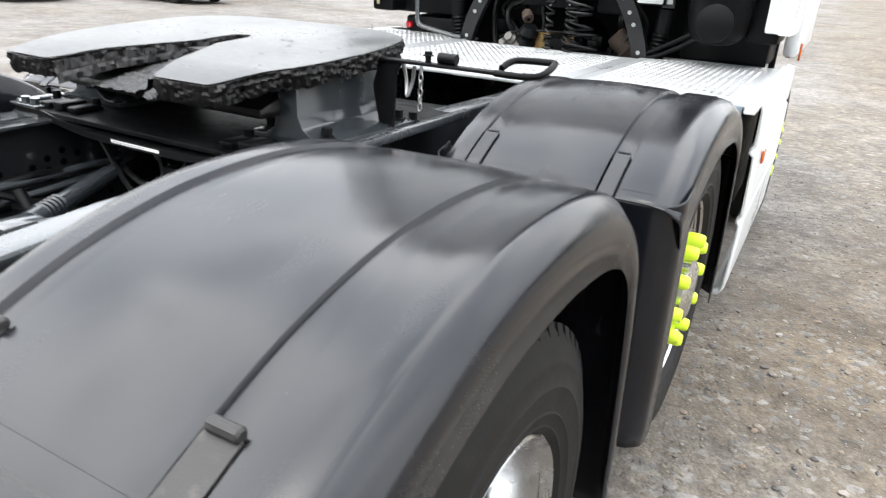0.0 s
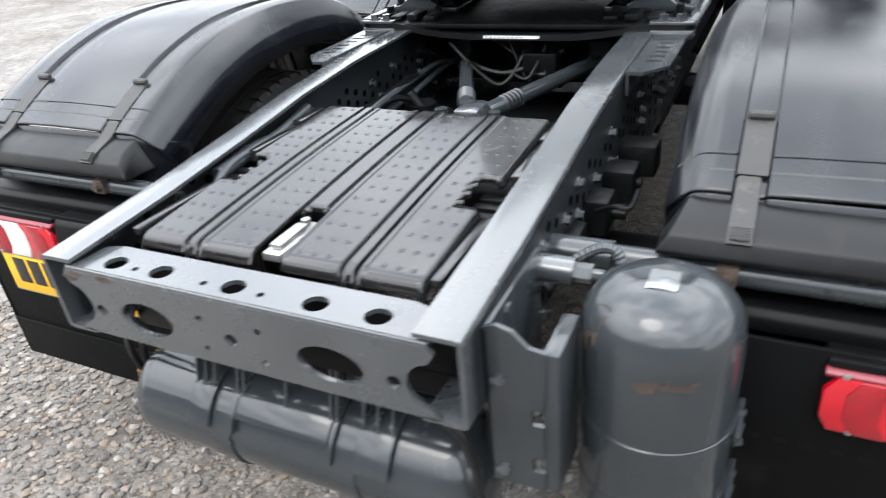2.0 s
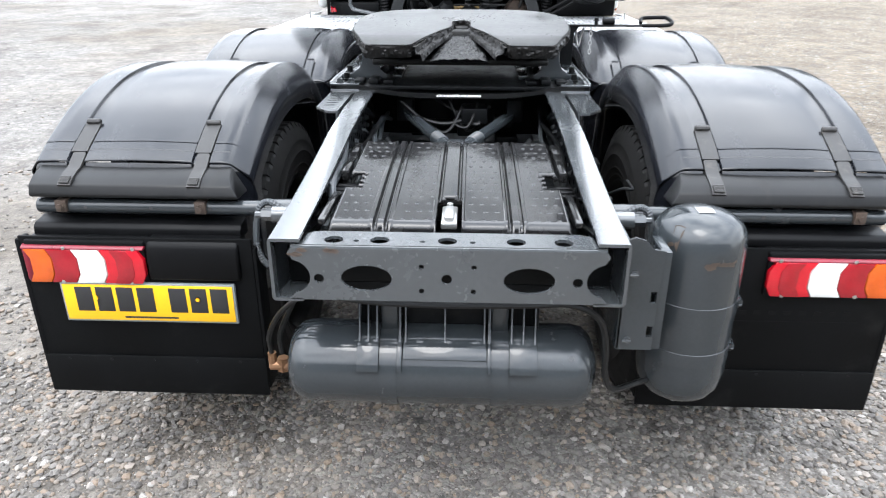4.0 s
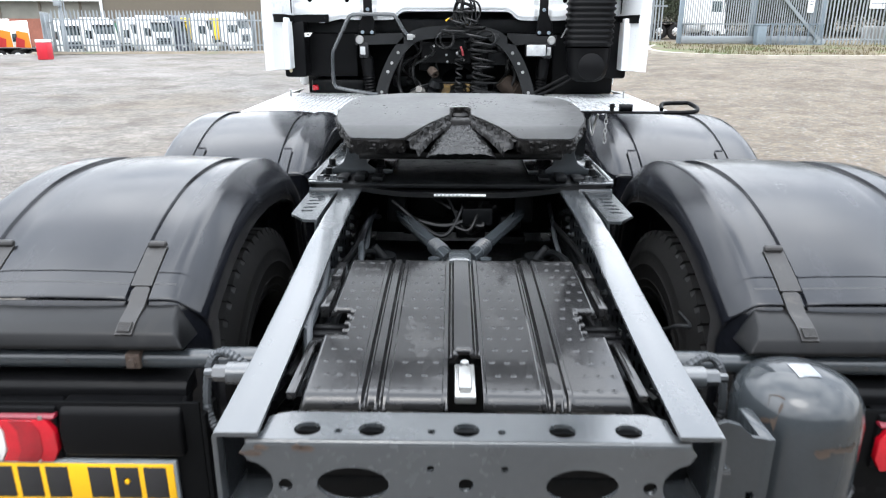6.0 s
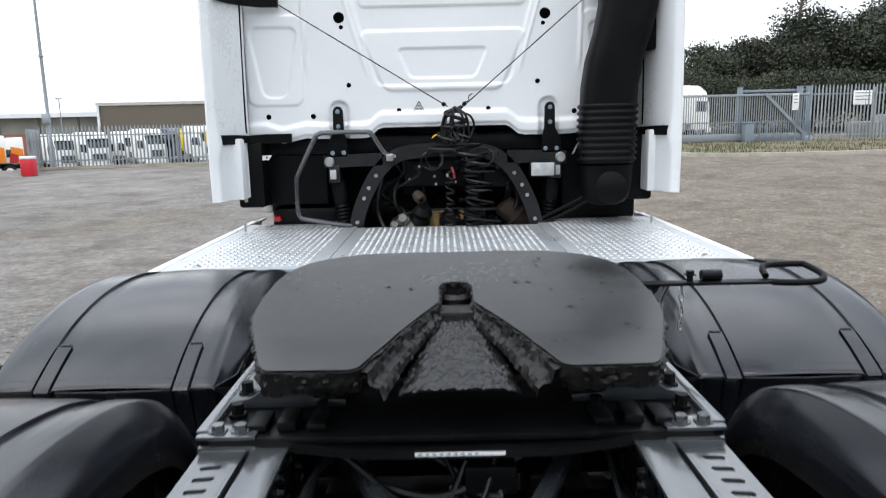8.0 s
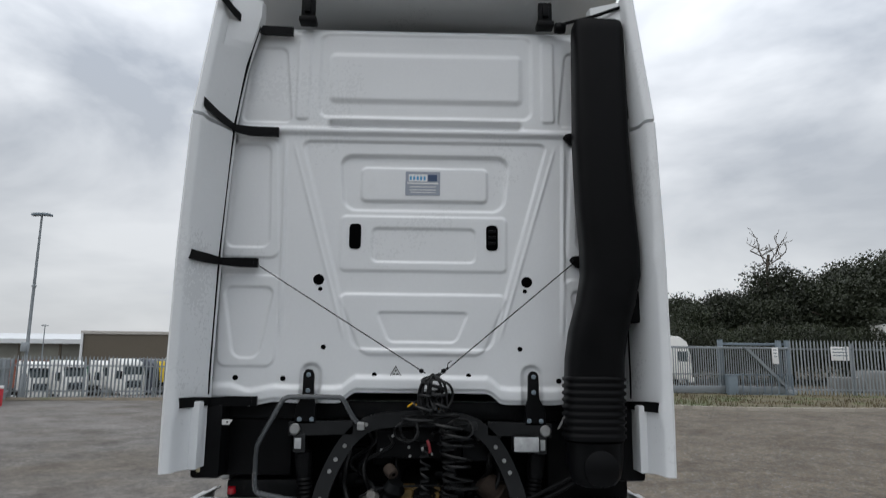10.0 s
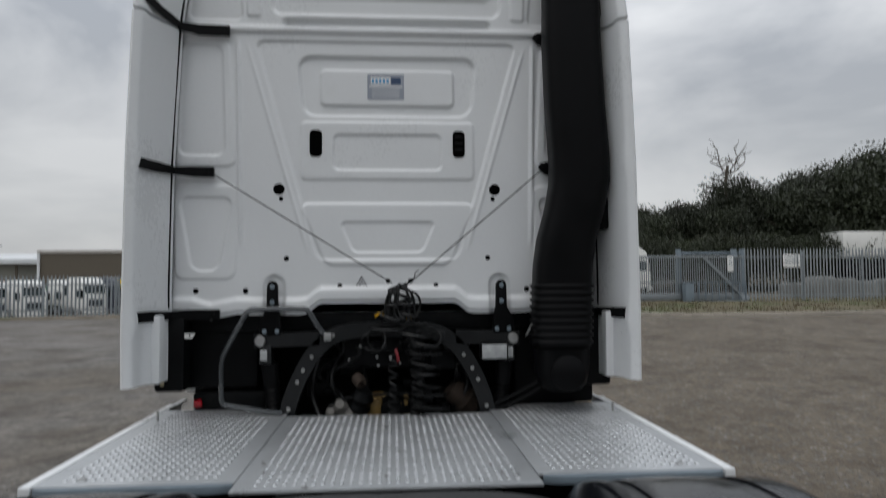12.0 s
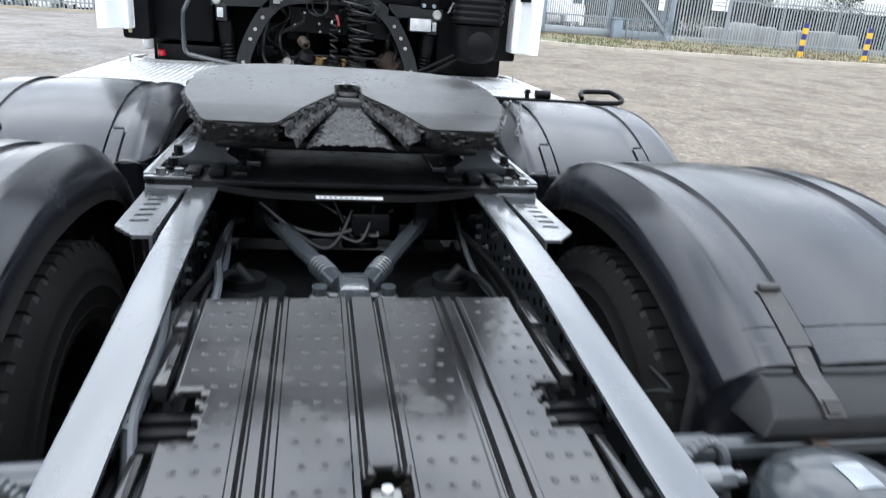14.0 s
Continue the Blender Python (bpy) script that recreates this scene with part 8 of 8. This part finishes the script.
for _ in range(90000):
    x = r.uniform(11, 66)
    y = r.uniform(43.5, 46.5)
    z = r.random() ** 0.7 * (3.6 + 1.6 * noise.noise(Vector((x * 0.35, 0, 0))))
    u = Vector((r.gauss(0, 1), r.gauss(0, 1), r.gauss(0, 1))).normalized()
    w = u.cross(Vector((r.gauss(0, 1), r.gauss(0, 1), r.gauss(0, 1)))).normalized()
    s = r.uniform(0.04, 0.09)
    p = Vector((x, y - 0.25 * z, z + rise(y, x)))
    k = len(v)
    v += [tuple(p - u * s), tuple(p + w * s * 0.6), tuple(p + u * s), tuple(p - w * s * 0.6)]
    f.append((k, k + 1, k + 2, k + 3))
bm.free()
me = bpy.data.meshes.new("undergrowth")
me.from_pydata(v, [], f)
me.materials.append(LEAF)
tagged(new("undergrowth", me), "dark green undergrowth and scrub along the wood's edge", "bushes", kind="stuff")
dead = thing("bare_tree", (24.9, 49.5, rise(49.5, 25)))
tagged(dead, "leafless dead treetop standing above the wood", "tree")
bm = tube([(0, 0, 0), (0.1, 0, 4), (-0.1, 0, 7.5), (0.1, 0, 9.2)], 0.11, 8, 5)
r = random.Random(77)


def twig(p, d, L, rad, depth):
    pts = [p]
    for k in range(4):
        d = (d + Vector((r.gauss(0, 0.25), r.gauss(0, 0.25), r.gauss(0.08, 0.2)))).normalized()
        p = p + d * L / 4
        pts.append(p)
    tube(pts, rad, 5, 2, bm)
    if depth:
        for k in (2, 3, 4):
            e = Vector((r.gauss(0, 0.8), r.gauss(0, 0.8), r.gauss(0.5, 0.4))).normalized()
            twig(pts[k], e, L * 0.6, rad * 0.6, depth - 1)


for a in (-0.9, -0.25, 0.45, 1.0):
    twig(Vector((0, 0, 8.4)), Vector((math.sin(a), 0.1, math.cos(a))).normalized(), 1.75, 0.045, 2)
part("branch_crown", bm, BARK, dead)

# things behind the right fence
white_box = thing("site_container", (33, 44.0, rise(44, 33)))
tagged(white_box, "long white container body behind the fence", "container")
part("body", box(-3.8, 6.5, -1.2, 1.2, 2.2, 3.9, 0.03), CREAM, white_box)
part("underframe", box(-3.6, 6.3, -1.1, 1.1, 0.0, 2.15, 0.03), BLACK, white_box)
r = random.Random(41)
for i in range(7):
    b = thing("stone_block", (19.8 + 1.25 * i, 33.0 + r.uniform(-0.3, 0.3), rise(33, 20)))
    tagged(b, "rough grey stone block behind the fence", "stone block", group="stone blocks")
    bm = box(-0.6, 0.6, -0.45, 0.45, 0, 0.95 + r.uniform(-0.2, 0.25), 0.16)
    for q in bm.verts:
        q.co += Vector((noise.noise(q.co * 2 + Vector((i, 0, 0))), noise.noise(q.co * 2 + Vector((0, i, 5))), 0)) * 0.15
    part("block", bm, surface("rough_stone", (0.20, 0.20, 0.19), 0.85, var=0.25, scale=2, grain=20, bump=0.5) if i == 0 else bpy.data.materials["rough_stone"], b)
park(lorry("white flatbed lorry behind the sliding gate", CREAM), 13.9, 40.0, 100)
last_lorry = [o for o in scene.objects if o.name.startswith("parked_lorry") and o.parent is None][-1]
last_lorry.matrix_basis = last_lorry.matrix_basis @ Matrix.Diagonal((0.8, 0.8, 0.8, 1))


# ---- parked cars on the left ----
def car(label, paint, h, nose):
    c = thing("parked_car")
    tagged(c, label, "car", group="parked cars")
    L, W = 4.4, 0.88
    side = [(-2.15, 0.35), (-2.2, 0.75), (-2.05, 1.0), (-1.75, h - 0.05), (-1.1, h), (0.1, h), (0.55 + nose, 1.02 + 0.05), (1.75, 0.86), (2.12, 0.68), (2.18, 0.38), (2.05, 0.24), (-2.0, 0.24)]
    bm = prism(side, -W, W, "y", bevel=0.07, seg=3)
    for v in bm.verts:
        if v.co.z > 1.0:
            v.co.y *= 1 - 0.22 * (v.co.z - 1.0) / (h - 1.0)
        if v.co.x > 1.7:
            v.co.y *= 0.93
    part("body", bm, paint, c, smooth=40)
    for s in (1, -1):
        for x in (-1.33, 1.33):
            t = part("wheel", lathe([(0, -0.1), (0.2, -0.1), (0.31, -0.09), (0.33, -0.06), (0.33, 0.06), (0.31, 0.09), (0.22, 0.10), (0, 0.05)], (x, s * 0.80, 0.33), (0, s, 0), 24), RUBBER, c)
            bm = lathe([(0, 0.108), (0.05, 0.108), (0.06, 0.10)], (x, s * 0.80, 0.33), (0, s, 0), 12)
            for q in range(10):
                a = 2 * math.pi * q / 10
                tube([(x + 0.05 * math.cos(a), s * 0.90, 0.33 + 0.05 * math.sin(a)), (x + 0.21 * math.cos(a), s * 0.905, 0.33 + 0.21 * math.sin(a))], 0.012, 5, 1, bm)
            lathe([(0.205, 0.10), (0.225, 0.108), (0.235, 0.10)], (x, s * 0.80, 0.33), (0, s, 0), 24, bm)
            part("rim", bm, ALLOY, t)
        for x0, x1, x2, x3 in ((-1.45, -0.45, -0.45, -1.25), (-0.38, 0.55 + nose * 0.6, 0.12 + nose * 0.3, -0.38)):
            y0, y1 = s * (W + 0.002), s * (W * 0.80)
            bm = bmesh.new()
            q = [bm.verts.new((x, y + s * d, z)) for d in (0.0, 0.012) for x, y, z in ((x0, y0, 1.03), (x1, y0, 1.03), (x2, y1, h - 0.08), (x3, y1, h - 0.08))]
            bm.faces.new(q[:4]), bm.faces.new(q[4:])
            for i in range(4):
                bm.faces.new((q[i], q[(i + 1) % 4], q[4 + (i + 1) % 4], q[4 + i]))
            part("side_window", bm, GLASS_DARK, c, smooth=0)
        part("headlamp", prism([(1.72, 0.72), (1.80, 0.86), (2.08, 0.74), (2.10, 0.64)], s * W * 0.55 if s > 0 else -W * 0.94, W * 0.94 if s > 0 else -W * 0.55, "y", bevel=0.01), LENS_WHITE, c)
        part("chrome_strip", box(-0.9, 1.0, s * (W + 0.004) - 0.006, s * (W + 0.004) + 0.006, 0.55, 0.575), STEEL, c)
        part("mirror", box(0.45, 0.62, s * (W + 0.10) - 0.09, s * (W + 0.10) + 0.09, 1.0, 1.15, 0.03), paint, c)
    part("windscreen", prism([(0.18, h - 0.03), (0.60 + nose, 1.10), (0.64 + nose, 1.10), (0.22, h - 0.03)], -0.66, 0.66, "y"), GLASS_DARK, c)
    part("grille", box(2.13, 2.19, -0.5, 0.5, 0.52, 0.66, 0.01), STEEL, c)
    part("number_plate", box(2.185, 2.20, -0.26, 0.26, 0.38, 0.49, 0.004), STICKER, c)
    part("plate_bar", box(2.1985, 2.202, -0.21, 0.21, 0.405, 0.465), INK, c)
    part("lower_bumper", box(2.0, 2.17, -0.78, 0.78, 0.22, 0.34, 0.03), BLACK, c)
    return c


NAVY = surface("dark_car_paint", (0.018, 0.020, 0.024), 0.18, var=0.05, bump=0, coat=0.6)
GREEN_BLACK = surface("blackish_car_paint", (0.020, 0.024, 0.022), 0.25, var=0.05, bump=0, coat=0.4)
SLATE = surface("slate_car_paint", (0.10, 0.12, 0.14), 0.22, var=0.05, bump=0, coat=0.5)
car("black estate car with alloy wheels parked by a fence", NAVY, 1.47, 0.25).matrix_basis = pose(-17.4, 16.0, rise(16.0), 0, 0, 3)
car("dark compact van with grey bumper parked on gravel", GREEN_BLACK, 1.62, 0.1).matrix_basis = pose(-19.9, 12.4, rise(12.4), 0, 0, -4)
car("slate grey car parked at the yard's edge", SLATE, 1.47, 0.2).matrix_basis = pose(-22.2, 10.0, rise(10.0), 0, 0, -2)
